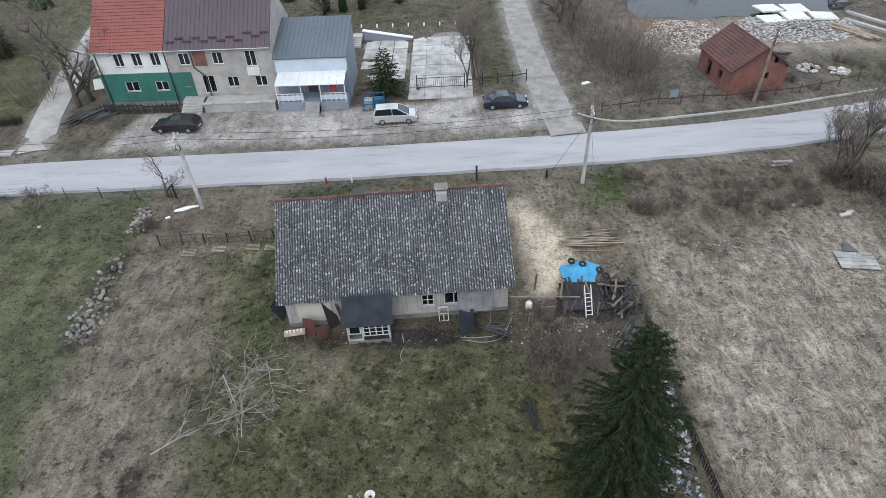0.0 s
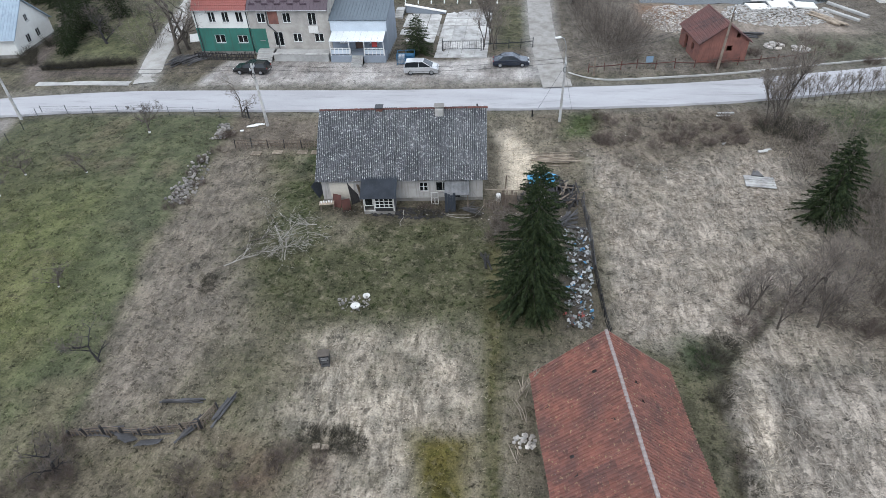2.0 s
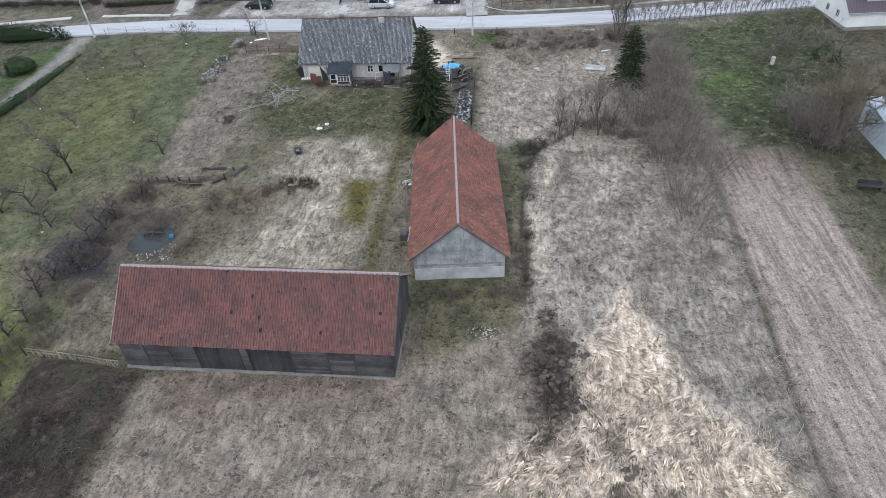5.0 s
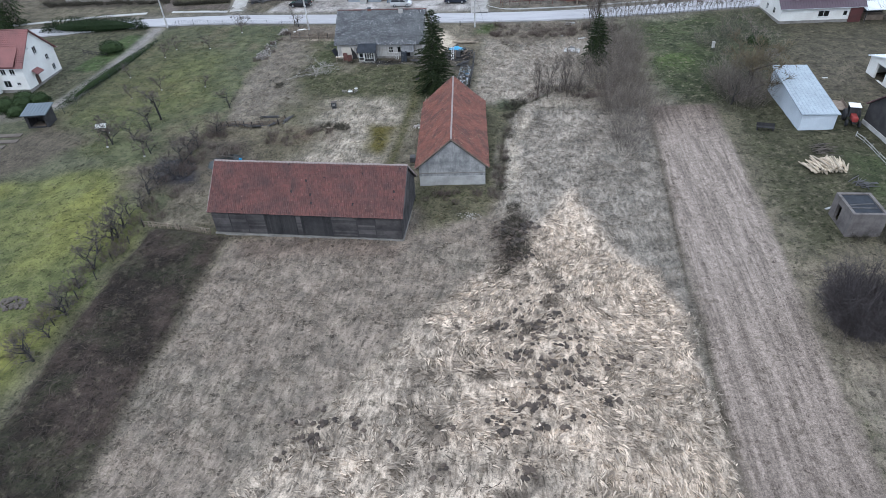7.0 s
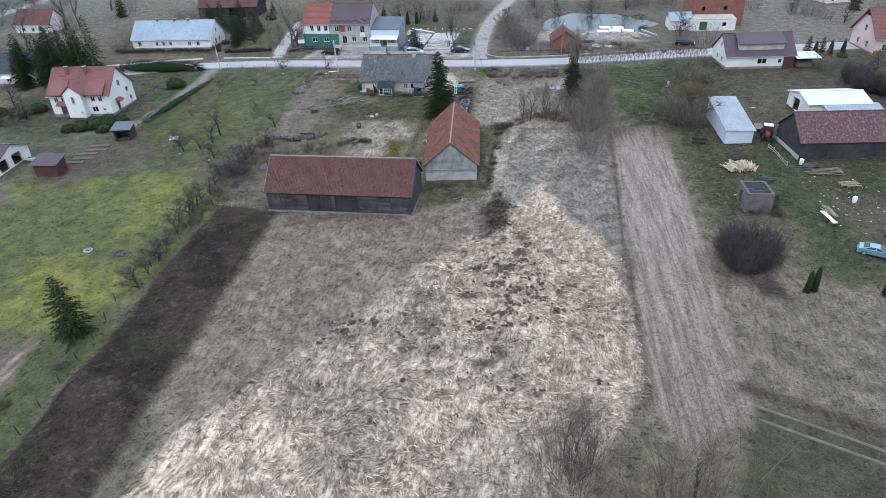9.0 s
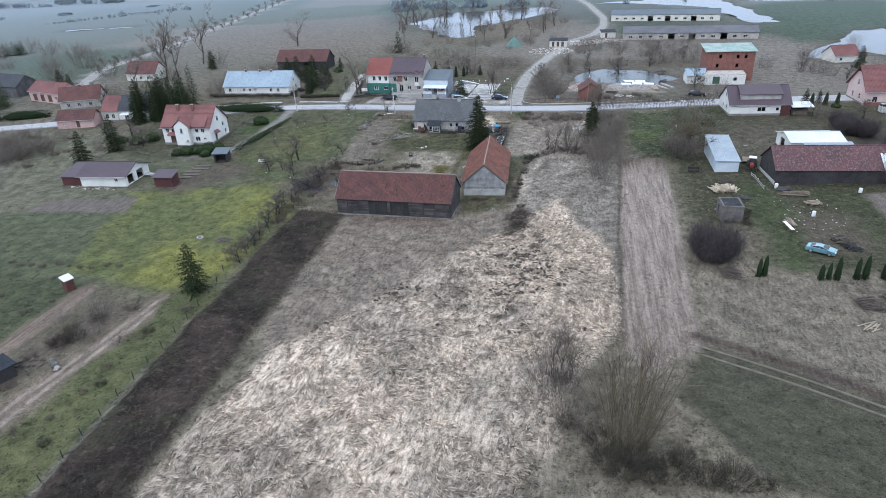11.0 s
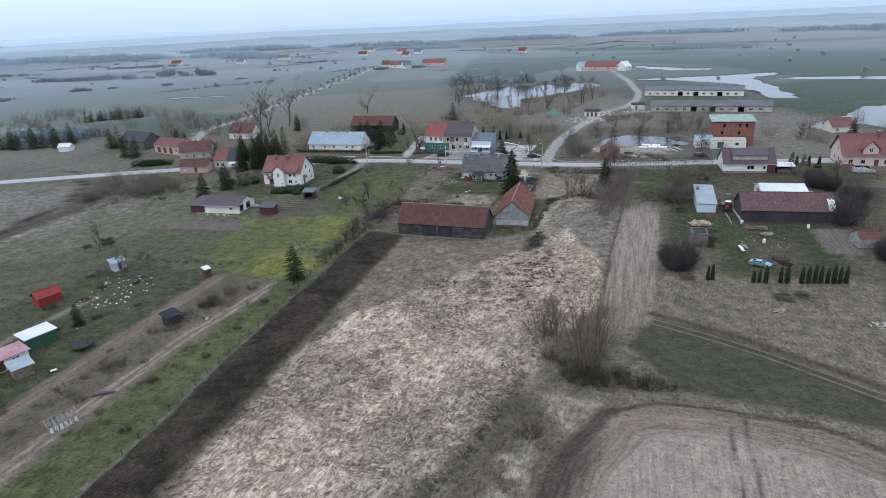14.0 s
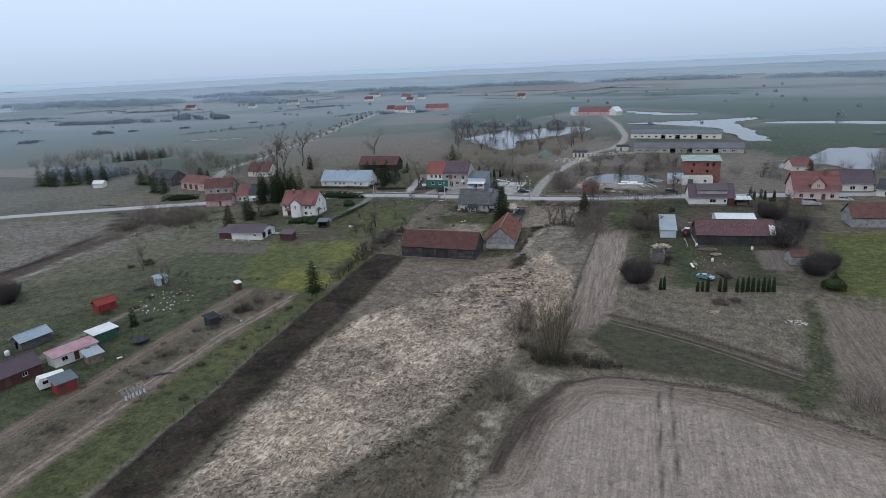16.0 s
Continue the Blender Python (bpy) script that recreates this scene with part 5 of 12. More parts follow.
MAT.update({
    "red_metal": weathered("red_tile_sheet_roof", (0.24, 0.07, 0.055), (0.19, 0.06, 0.05), .4, .55, .1),
    "purple_metal": weathered("plum_brown_sheet_roof", (0.078, 0.052, 0.066), (0.06, 0.042, 0.052), .4, .5, .1),
    "grey_metal": weathered("blue_grey_sheet_roof", (0.1, 0.125, 0.145), (0.08, 0.1, 0.118), .4, .5, .1),
    "pale_blue_roof": weathered("pale_blue_grey_roof", (0.3, 0.37, 0.43), (0.24, 0.3, 0.355), .3, .6, .1, streak=(0.2, 0.25, 0.3)),
    "tin": weathered("zinc_sheet_roof", (0.33, 0.38, 0.42), (0.25, 0.29, 0.325), .6, .55, .1, streak=(0.2, 0.23, 0.26)),
    "white_sheet": weathered("white_sheet_roof", (0.68, 0.7, 0.71), (0.55, 0.57, 0.58), .4, .6, .1),
    "rusty_roof": weathered("rusty_red_sheet_roof", (0.1, 0.042, 0.045), (0.062, 0.034, 0.038), .7, .75, .2, fleck=(0.3, 0.25, 0.24), fleck_at=.66, streak=(0.22, 0.14, 0.125)),
    "green_render": weathered("green_rendered_wall", (0.04, 0.165, 0.13), (0.034, 0.13, 0.1), .8, .9, .15, streak=(0.05, 0.1, 0.08)),
    "white_render": weathered("white_rendered_wall", (0.7, 0.69, 0.65), (0.6, 0.58, 0.54), .7, .9, .15),
    "beige_render": weathered("worn_beige_render", (0.42, 0.39, 0.35), (0.29, 0.27, 0.245), 1.2, .95, .25, fleck=(0.2, 0.17, 0.15), fleck_at=.67),
    "cream_render": weathered("cream_rendered_wall", (0.68, 0.65, 0.58), (0.56, 0.53, 0.47), .7, .9, .15),
    "annex_grey": weathered("grey_painted_wall", (0.24, 0.27, 0.31), (0.2, 0.225, 0.26), .8, .8, .1),
    "annex_white": weathered("pale_blue_white_wall", (0.52, 0.57, 0.62), (0.45, 0.5, 0.55), .8, .8, .1),
    "villa_render": weathered("white_villa_render", (0.74, 0.73, 0.69), (0.64, 0.62, 0.58), .6, .9, .15),
    "pink_render": weathered("pink_rendered_wall", (0.55, 0.38, 0.35), (0.46, 0.31, 0.29), .8, .9, .15),
    "pale_pink_render": weathered("pale_pink_rendered_wall", (0.62, 0.47, 0.43), (0.53, 0.4, 0.37), .8, .9, .15),
    "red_paint": weathered("red_painted_boards", (0.26, 0.028, 0.024), (0.18, 0.024, 0.02), 1.2, .7, .2),
    "green_paint": weathered("green_painted_boards", (0.03, 0.095, 0.055), (0.024, 0.075, 0.044), 1.2, .7, .2),
    "dark_red_boards": weathered("dark_red_boards", (0.085, 0.026, 0.024), (0.06, 0.022, 0.02), 1.2, .8, .2),
    "blue_plastic": weathered("blue_plastic_sheet", (0.06, 0.33, 0.56), (0.045, 0.25, 0.45), 1.5, .45, .1),
    "dark_roof_tile": weathered("dark_slate_roof", (0.055, 0.058, 0.066), (0.04, 0.042, 0.05), .5, .8, .2),
    "pink_roof": weathered("dull_red_tile_roof", (0.2, 0.082, 0.075), (0.14, 0.064, 0.06), .5, .8, .2),
})


# ---- the farmhouse ----
def farmhouse():
    L, D, eave, ridge = 15.2, 11.0, 2.75, 6.75
    ob = thing("farmhouse", -4.57, 36.0, 4.3, 0.0, "single-storey grey rendered farmhouse with a mossy, dark-grooved corrugated roof", "house")
    front = [(9.65, 1.0, .85, 1.0, 2, 2), (11.75 - .3, 1.0, 1.35, 1.05, 2, 1), (5.3, .1, 1.0, 2.0, 1, 1, "gap"), (12.6, 0.1, .95, 1.95, 1, 1, "gap")]
    m = pose(-L / 2, -D / 2, 0)
    fw = part("wall", wall_form(L, eave, .35, front, -.5, eave), MAT["grey_render"], ob, m=m)
    window(ob, m @ pose(9.65, 0, 1.0), .85, 1.0, 2, 2, MAT["old_white_wood"])
    window(ob, m @ pose(11.45, 0, 1.0), 1.35, 1.05, 2, 1, MAT["old_white_wood"])
    door(ob, m @ pose(12.6, 0, .1), .95, 1.95, MAT["dark_boards"], .12)
    part("render_patch", Form().prism([(.75, -.012, .55), (2.95, -.012, .4), (3.0, -.012, 2.0), (.7, -.012, 2.12)], (0, .009, 0)), MAT["patch_render"], fw)
    for side, ln in (("N", L), ("E", D - .7), ("W", D - .7)):
        off = {"N": (L / 2, D / 2), "E": (L / 2, -D / 2 + .35), "W": (-L / 2, D / 2 - .35)}[side]
        mm = pose(off[0], off[1], 0, 0, 0, SIDES[side])
        if side == "N":
            hs = [(3, 1, 1.2, 1.1, 2, 1), (7, 1, 1.2, 1.1, 2, 1), (11, 1, 1.2, 1.1, 2, 1)]
            part("wall", wall_form(ln, eave, .35, hs, -.5, eave), MAT["grey_render"], ob, m=mm)
        else:
            hs = [(ln / 2, 1, 1.1, 1.1, 2, 1)]
            part("wall", wall_form(ln, eave + .25, .35, hs, -.5, None, (ln / 2, ridge - .1)), MAT["grey_render"], ob, m=mm)
        put_openings(ob, side, mm, hs, MAT["old_white_wood"], None)
    part("plinth", Form().box(-L / 2 - .02, -D / 2 - .05, -.5, L / 2 + .02, -D / 2 - .003, .35), MAT["plinth"], ob)
    part("ground_floor", Form().box(-L / 2 + .35, -D / 2 + .35, -.1, L / 2 - .35, D / 2 - .35, .05), MAT["wood"], ob)
    # corrugated sheets, laid in overlapping rows
    over, run = .45, D / 2 + .45
    rise = (ridge - eave) * run / (D / 2)
    s = math.hypot(run, rise)
    rng = random.Random(4)
    cols, rows = 15, 5
    w, h = (L + 2 * .42) / cols, s / rows
    sheet = Form()
    n = 24
    for r, dz in ((0, .02), (.012, .02), (.5, .012), (1.0, .0)):
        for i in range(n + 1):
            sheet.v.append(((i / n - .5) * (w + .03), r * (h + .12), dz + .05 * math.cos(2 * math.pi * i / 4)))
    for j in range(3):
        for i in range(n):
            sheet.f.append((j * (n + 1) + i, j * (n + 1) + i + 1, (j + 1) * (n + 1) + i + 1, (j + 1) * (n + 1) + i))
    k = len(sheet.v)
    sheet.v += [(x, y, z - .012) for x, y, z in sheet.v]
    sheet.f += [tuple(q + k for q in reversed(fc)) for fc in sheet.f[:3 * n]]
    sheet.f += [(i, i + k, i + 1 + k, i + 1) for i in range(n)]
    sheet_me = sheet.mesh("roof_sheet", MAT["corrugated"])
    for turn in (0, 180):
        base = pose(0, 0, 0, 0, 0, turn) @ pose(0, -D / 2 - over, ridge - rise + .1) @ pose(0, 0, 0, math.degrees(math.atan2(rise, run)), 0, 0)
        deck = part("roof_slope", Form().box(-L / 2 - .35, .05, -.12, L / 2 + .35, s - .02, -.045), MAT["wood"], ob, m=base)
        for r in range(rows):
            for c in range(cols):
                part("roof_sheet", sheet_me, None, deck, m=pose((c + .5 - cols / 2) * w + rng.uniform(-.015, .015), r * h + rng.uniform(-.03, .03), .004 * (c % 2) + .006 * r + rng.uniform(0, .008), rng.uniform(-.2, .2), 0, rng.uniform(-.25, .25)))
    cap_me = Form().lathe([(.11, 0), (.13, .25), (.105, .5)], 8).mesh("ridge_tile", MAT["dark_tile_piece"])
    for i in range(34):
        part("ridge_tile", cap_me, None, ob, m=pose(-L / 2 - .4 + i * .475, 0, ridge + .1 + .012 * math.sin(i * 2.1)) @ pose(0, 0, 0, 0, 90, 0))
    for cx, w2, mt in ((-2.2, .62, MAT["dark_boards"]), (3.55, .8, MAT["grey_render"])):
        ch = part("chimney", Form().soft_box(cx - w2 / 2, -.75 if cx > 0 else -.25, ridge - 1.2, cx + w2 / 2, .25, ridge + (.28 if cx > 0 else .3), .03), mt if cx > 0 else MAT["red_brick"], ob)
        zt = ridge + (.28 if cx > 0 else .3)
        part("cap", Form().soft_box(cx - w2 / 2 - .08, -.55, zt + .13, cx + w2 / 2 + .08, .3, zt + .2, .02), MAT["plinth"] if cx > 0 else MAT["dark_steel"], ch)
        for px in (-.7, .7):
            part("cap_support", Form().box(cx + px * w2 / 2 - .06, -.35, zt + .002, cx + px * w2 / 2 + .06, .15, zt + .128), MAT["plinth"] if cx > 0 else MAT["dark_steel"], ch)
    # the glazed porch
    px0, px1, py = -3.45, -.6, -D / 2 - 2.05
    pr = part("porch", Form().box(px0, py, -.35, px1, -D / 2 - .06, .25), MAT["plinth"], ob, "low porch floor")
    posts = Form()
    for x in (px0, px0 + .95, px1 - .1):
        posts.box(x, py, .25, x + .1, py + .1, 1.75)
    posts.box(px0, py, 1.75, px1, py + .1, 1.85).box(px0, py, .25, px0 + .95, py + .1, .33)
    part("porch_frame", posts, MAT["old_white_wood"], pr)
    window(ob, pose(px0 + 1.92, py + .002, .6), 1.72, 1.1, 4, 3, MAT["old_white_wood"], .075, "porch_window", False, .02)
    window(ob, pose(px0 + .52, py + .002, .85), .8, .85, 1, 1, MAT["old_white_wood"], .075, "porch_window", False, .02)
    part("porch_wall", Form().box(px0 + 1.06, py + .01, .252, px1 - .11, py + .09, .598), MAT["dark_boards"], pr)
    for x in (px0, px1 - .06):
        part("porch_wall", Form().box(x, py + .11, .252, x + .06, -D / 2 - .06, 1.5), MAT["grey_boards"], pr)
    tilt = math.degrees(math.atan2(.95, 2.2))
    prf = part("porch_roof", Form().box(px0 - .25, 0, 0, px1 + .25, 2.55, .05), MAT["felt"], ob, "dark felted lean-to roof", m=pose(0, py - .25, 1.78, tilt, 0, 0))
    for i in range(9):
        part("felt_strip", Form().box(px0 - .24 + i * .37, -.02, .052, px0 - .24 + i * .37 + .36, 2.53, .062 + .006 * (i % 2)), MAT["felt"], prf)
    # the lean-to over the second door
    cf = Form()
    for i in range(24):
        x = 4.05 + i * .095
        cf.add([(x, 0, .03 * math.cos(i * 1.57)), (x + .095, 0, .03 * math.cos((i + 1) * 1.57)), (x + .095, 2.0, .03 * math.cos((i + 1) * 1.57)), (x, 2.0, .03 * math.cos(i * 1.57))], [(0, 1, 2, 3)])
    cf.box(4.05, 0, -.1, 6.33, 1.98, -.05)
    part("canopy", cf, MAT["pale_corrugated"], ob, "old corrugated canopy over the back door", m=pose(0, -D / 2 - 1.45, 1.55, 32, 0, 0))
    for x in (4.2, 6.2):
        part("canopy_post", Form().tube([(x, -D / 2 - 1.35, -.3), (x, -D / 2 - 1.35, 1.55)], .05, 6), MAT["wood"], ob)
    return ob


farmhouse()


# ---- barns with clay tiles ----
def tile_form():
    """One curved clay tile, lower edge at y = 0."""
    fm = Form()
    prof = ((-.116, .0), (-.085, .055), (-.03, .06), (.0, .0), (.06, -.008), (.106, .0))
    for y, dz in ((0, .03), (.37, .0)):
        for x, z in prof:
            fm.v.append((x, y, z + dz))
    n = len(prof)
    for i in range(n - 1):
        fm.f.append((i, i + 1, n + i + 1, n + i))
    k = len(fm.v)
    fm.v += [(x, 0, z + .028 - .018) for x, z in prof]
    fm.f += [(k + i, k + i + 1, i + 1, i) for i in range(n - 1)]
    return fm


def tiled_slope(ob, base, length, s, joined_m, piece_m, rng, pieces, missing=0.004):
    """Tiles in courses on a slope; `pieces` of them single parts, the rest joined."""
    deck = part("roof_slope", Form().box(-length / 2, .02, -.2, length / 2, s - .05, -.12), MAT["dark_boards"], ob, m=base)
    pw, ph = .225, .325
    cols, rows = int(length / pw), int(s / ph)
    pw, ph = length / cols, s / rows
    unit = tile_form()
    piece_me = unit.mesh("tile", piece_m)
    uv, uf = np.array(unit.v), np.array(unit.f)
    vs, fs, made, k = [], [], 0, 0
    sag = lambda x, y: -.05 * math.sin(math.pi * (x / length + .5)) * math.sin(math.pi * y / s) + .03 * math.sin(x * .9 + y)
    c0 = int(cols * .42)
    for r in range(rows):
        for c in range(cols):
            if rng.random() < missing:
                continue
            x, y = (c + .5 - cols / 2) * pw + rng.uniform(-.008, .008), r * ph + rng.uniform(-.015, .015)
            z, rot = sag(x, y) + .02, rng.uniform(-1.5, 1.5)
            if rng.random() < .004:
                rot, y = rng.uniform(-18, 18), y - .1
            if made < pieces and c0 <= c < c0 + 8:
                part("tile", piece_me, None, deck, m=pose(x, y, z, 0, 0, rot))
                made += 1
                continue
            ca, sa = math.cos(radians(rot)), math.sin(radians(rot))
            q = uv.copy()
            q[:, 0], q[:, 1] = uv[:, 0] * ca - uv[:, 1] * sa + x, uv[:, 0] * sa + uv[:, 1] * ca + y
            q[:, 2] += z
            vs.append(q)
            fs.append(uf + k)
            k += len(uv)
    t = part("tile_field", big_mesh("tile_field", np.concatenate(vs), np.concatenate(fs), joined_m), None, ob, m=base)
    tagged(t, kind="stuff")
    return deck


def board_wall(parent, m, x0, x1, z0, z1, material, rng, upright=True, step=.2, name="board"):
    """Single boards nailed side by side on a wall plane (x along, y outwards negative, z up)."""
    p = x0 if upright else z0
    end = x1 if upright else z1
    me = {}
    while p < end - .02:
        w = min(step * rng.choice((.85, 1.0, 1.15)), end - p)
        key = round(w, 3)
        if upright:
            fm = Form().box(0, -.03, 0, w - .012, -.004, z1 - z0)
            part(name, fm, material, parent, m=m @ pose(p, rng.uniform(-.006, .0), z0 + rng.uniform(-.03, .02), 0, rng.uniform(-.25, .25), 0))
        else:
            fm = Form().box(0, -.03, 0, x1 - x0, -.004, w - .012)
            part(name, fm, material, parent, m=m @ pose(x0, rng.uniform(-.006, 0), p, 0, rng.uniform(-.15, .15), 0))
        p += w


def barn_north():
    L, D, eave, ridge = 19.0, 8.2, 2.75, 6.25
    ob = thing("barn", 13.55, 0.05, 97.5, -1.1, "grey rendered barn with a weathered red clay tile roof", "barn")
    rng = random.Random(12)
    for side, ln in (("S", L), ("N", L), ("E", D - .6), ("W", D - .6)):
        off = {"S": (-L / 2, -D / 2), "N": (L / 2, D / 2), "E": (L / 2, -D / 2 + .3), "W": (-L / 2, D / 2 - .3)}[side]
        m = pose(off[0], off[1], 0, 0, 0, SIDES[side])
        if side in "SN":
            hs = [(5, .1, 2.6, 2.2, 1, 1, "gap"), (13, .1, 1.0, 1.9, 1, 1, "gap")] if side == "N" else [(6, 1.2, .6, .5, 1, 1)]
            part("wall", wall_form(ln, eave, .3, hs, -.5, eave), MAT["barn_render"], ob, m=m)
            if side == "N":
                dr = part("door", Form().box(3.7, .1, .1, 6.3, .16, 2.3), MAT["dark_boards"], ob, m=m)
                board_wall(dr, pose(0, .1, 0), 3.72, 6.28, .12, 2.28, MAT["dark_boards"], rng)
                part("door", Form().box(12.5, .1, .1, 13.5, .16, 2.0), MAT["dark_boards"], ob, m=m)
        else:
            wl = part("wall", wall_form(ln, eave + .2, .3, [], -.5, None, (ln / 2, ridge - .12)), MAT["barn_render"], ob, m=m)
            part("wall_band", Form().box(-.28, -.05, 1.58, ln + .28, -.004, 1.72), MAT["plinth"], wl)
            part("wall_base", Form().box(-.28, -.035, -.5, ln + .28, -.004, 1.2), MAT["concrete"], wl)
    over = .45
    run = D / 2 + over
    rise = (ridge - eave) * run / (D / 2)
    s = math.hypot(run, rise)
    for turn in (0, 180):
        base = pose(0, 0, 0, 0, 0, turn) @ pose(0, -D / 2 - over, ridge - rise + .1) @ pose(0, 0, 0, math.degrees(math.atan2(rise, run)), 0, 0)
        tiled_slope(ob, base, L + .5, s, MAT["tile"], MAT["tile_piece"], rng, 150, .0015)
    rd_me = Form().lathe([(.10, 0), (.125, .22), (.10, .44)], 8).mesh("ridge_tile", MAT["mortar"])
    for i in range(46):
        part("ridge_tile", rd_me, None, ob, m=pose(-L / 2 - .25 + i * .424, 0, ridge + .12 + .02 * math.sin(i * .7)) @ pose(0, 0, 0, 0, 90, 0))
    for y in (-1, 1):
        for x in (-L / 2 - .27, L / 2 + .27):
            part("verge", Form().box(x - .03, 0, -.12, x + .03, s, .03), MAT["wood"], ob, m=pose(0, 0, 0, 0, 0, 0 if y < 0 else 180) @ pose(0, -D / 2 - over, ridge - rise + .1) @ pose(0, 0, 0, math.degrees(math.atan2(rise, run)), 0, 0))
    return ob


def barn_long():
    L, D, eave, ridge = 22.0, 8.8, 3.3, 7.05
    z0 = -1.6
    ob = thing("barn", -0.25, -17.1, 1.9, z0, "long timber-clad barn with a dark red clay tile roof", "barn")
    rng = random.Random(21)
    m = pose(-L / 2, -D / 2, 0)
    part("footing", Form().box(-L / 2 - .12, -D / 2 - .12, -.6, L / 2 + .12, D / 2 + .12, .2), MAT["plinth"], ob)
    gates = [(8.1, .3, 3.6, 2.75, 1, 1, "gap"), (12.3, .3, 3.4, 2.75, 1, 1, "gap")]
    wl = part("wall", wall_form(L, eave, .2, gates, .282, eave), MAT["dark_boards"], ob, m=m)
    # horizontal boards in bays between posts, upright boards on the gates
    bays = [(0, 2.05), (2.15, 4.05), (4.15, 6.25), (9.95, 10.55), (14.05, 16.9), (17.0, 19.0), (19.1, 22.0)]
    for a, b in bays:
        board_wall(wl, Matrix(), a + .02, b - .02, .3, eave - .05, MAT["barn_boards"], rng, False, .2)
    for x in (2.1, 4.1, 6.3, 9.9, 10.6, 14.0, 16.95, 19.05):
        part("post", Form().box(x - .06, -.06, .285, x + .06, -.034, eave), MAT["dark_boards"], wl)
    for gx0, gz, gw, gh, *_ in gates:
        for k in (-1, 1):
            gt = part("gate_leaf", Form().box(gx0 + (k - 1) * gw / 4 + .02, .04, gz, gx0 + (k + 1) * gw / 4 - .02, .1, gz + gh), MAT["dark_boards"], ob, m=m)
            board_wall(gt, pose(0, .04, 0), gx0 + (k - 1) * gw / 4 + .02, gx0 + (k + 1) * gw / 4 - .02, gz, gz + gh, MAT["dark_boards"], rng, True, .18)
    for side, ln in (("N", L), ("E", D - .4), ("W", D - .4)):
        off = {"N": (L / 2, D / 2), "E": (L / 2, -D / 2 + .2), "W": (-L / 2, D / 2 - .2)}[side]
        mm = pose(off[0], off[1], 0, 0, 0, SIDES[side])
        if side == "N":
            part("wall", wall_form(ln, eave, .2, [], .282, eave), MAT["barn_boards"], ob, m=mm)
        else:
            w2 = part("wall", wall_form(ln, eave + .1, .2, [], .282, None, (ln / 2, ridge - .12)), MAT["dark_boards"], ob, m=mm)
            x = 0.0
            while x < ln - .1:
                w = .23
                top = eave + .1 + (ridge - .2 - eave) * (1 - abs(x + w / 2 - ln / 2) / (ln / 2))
                part("board", Form().prism([(x, -.03, .3), (x + w - .012, -.03, .3), (x + w - .012, -.03, top - .06), (x, -.03, top - .06)], (0, .026, 0)), MAT["barn_boards"], w2)
                x += w
    over = .3
    run = D / 2 + over
    rise = (ridge - eave) * run / (D / 2)
    s = math.hypot(run, rise)
    for turn in (0, 180):
        base = pose(0, 0, 0, 0, 0, turn) @ pose(0, -D / 2 - over, ridge - rise + .1) @ pose(0, 0, 0, math.degrees(math.atan2(rise, run)), 0, 0)
        tiled_slope(ob, base, L + .55, s, MAT["dark_tile"], MAT["dark_tile_piece"], rng, 150, .006)
    rd_me = Form().lathe([(.11, 0), (.14, .22), (.11, .44)], 8).mesh("ridge_tile", MAT["mortar"])
    for i in range(53):
        part("ridge_tile", rd_me, None, ob, m=pose(-L / 2 - .28 + i * .426, 0, ridge + .12 + .02 * math.sin(i * .9)) @ pose(0, 0, 0, 0, 90, 0))
    for k in (0, 180):
        for x in (-L / 2 - .29, L / 2 + .29):
            part("verge", Form().box(x - .04, 0, -.14, x + .04, s, .05), MAT["mortar"] if x < 0 else MAT["barn_boards"], ob, m=pose(0, 0, 0, 0, 0, k) @ pose(0, -D / 2 - over, ridge - rise + .1) @ pose(0, 0, 0, math.degrees(math.atan2(rise, run)), 0, 0))
    return ob


barn_north()
barn_long()

# ---- the terrace across the road ----
W2 = lambda x, z, w, h: (x, z, w, h, 2, 1)


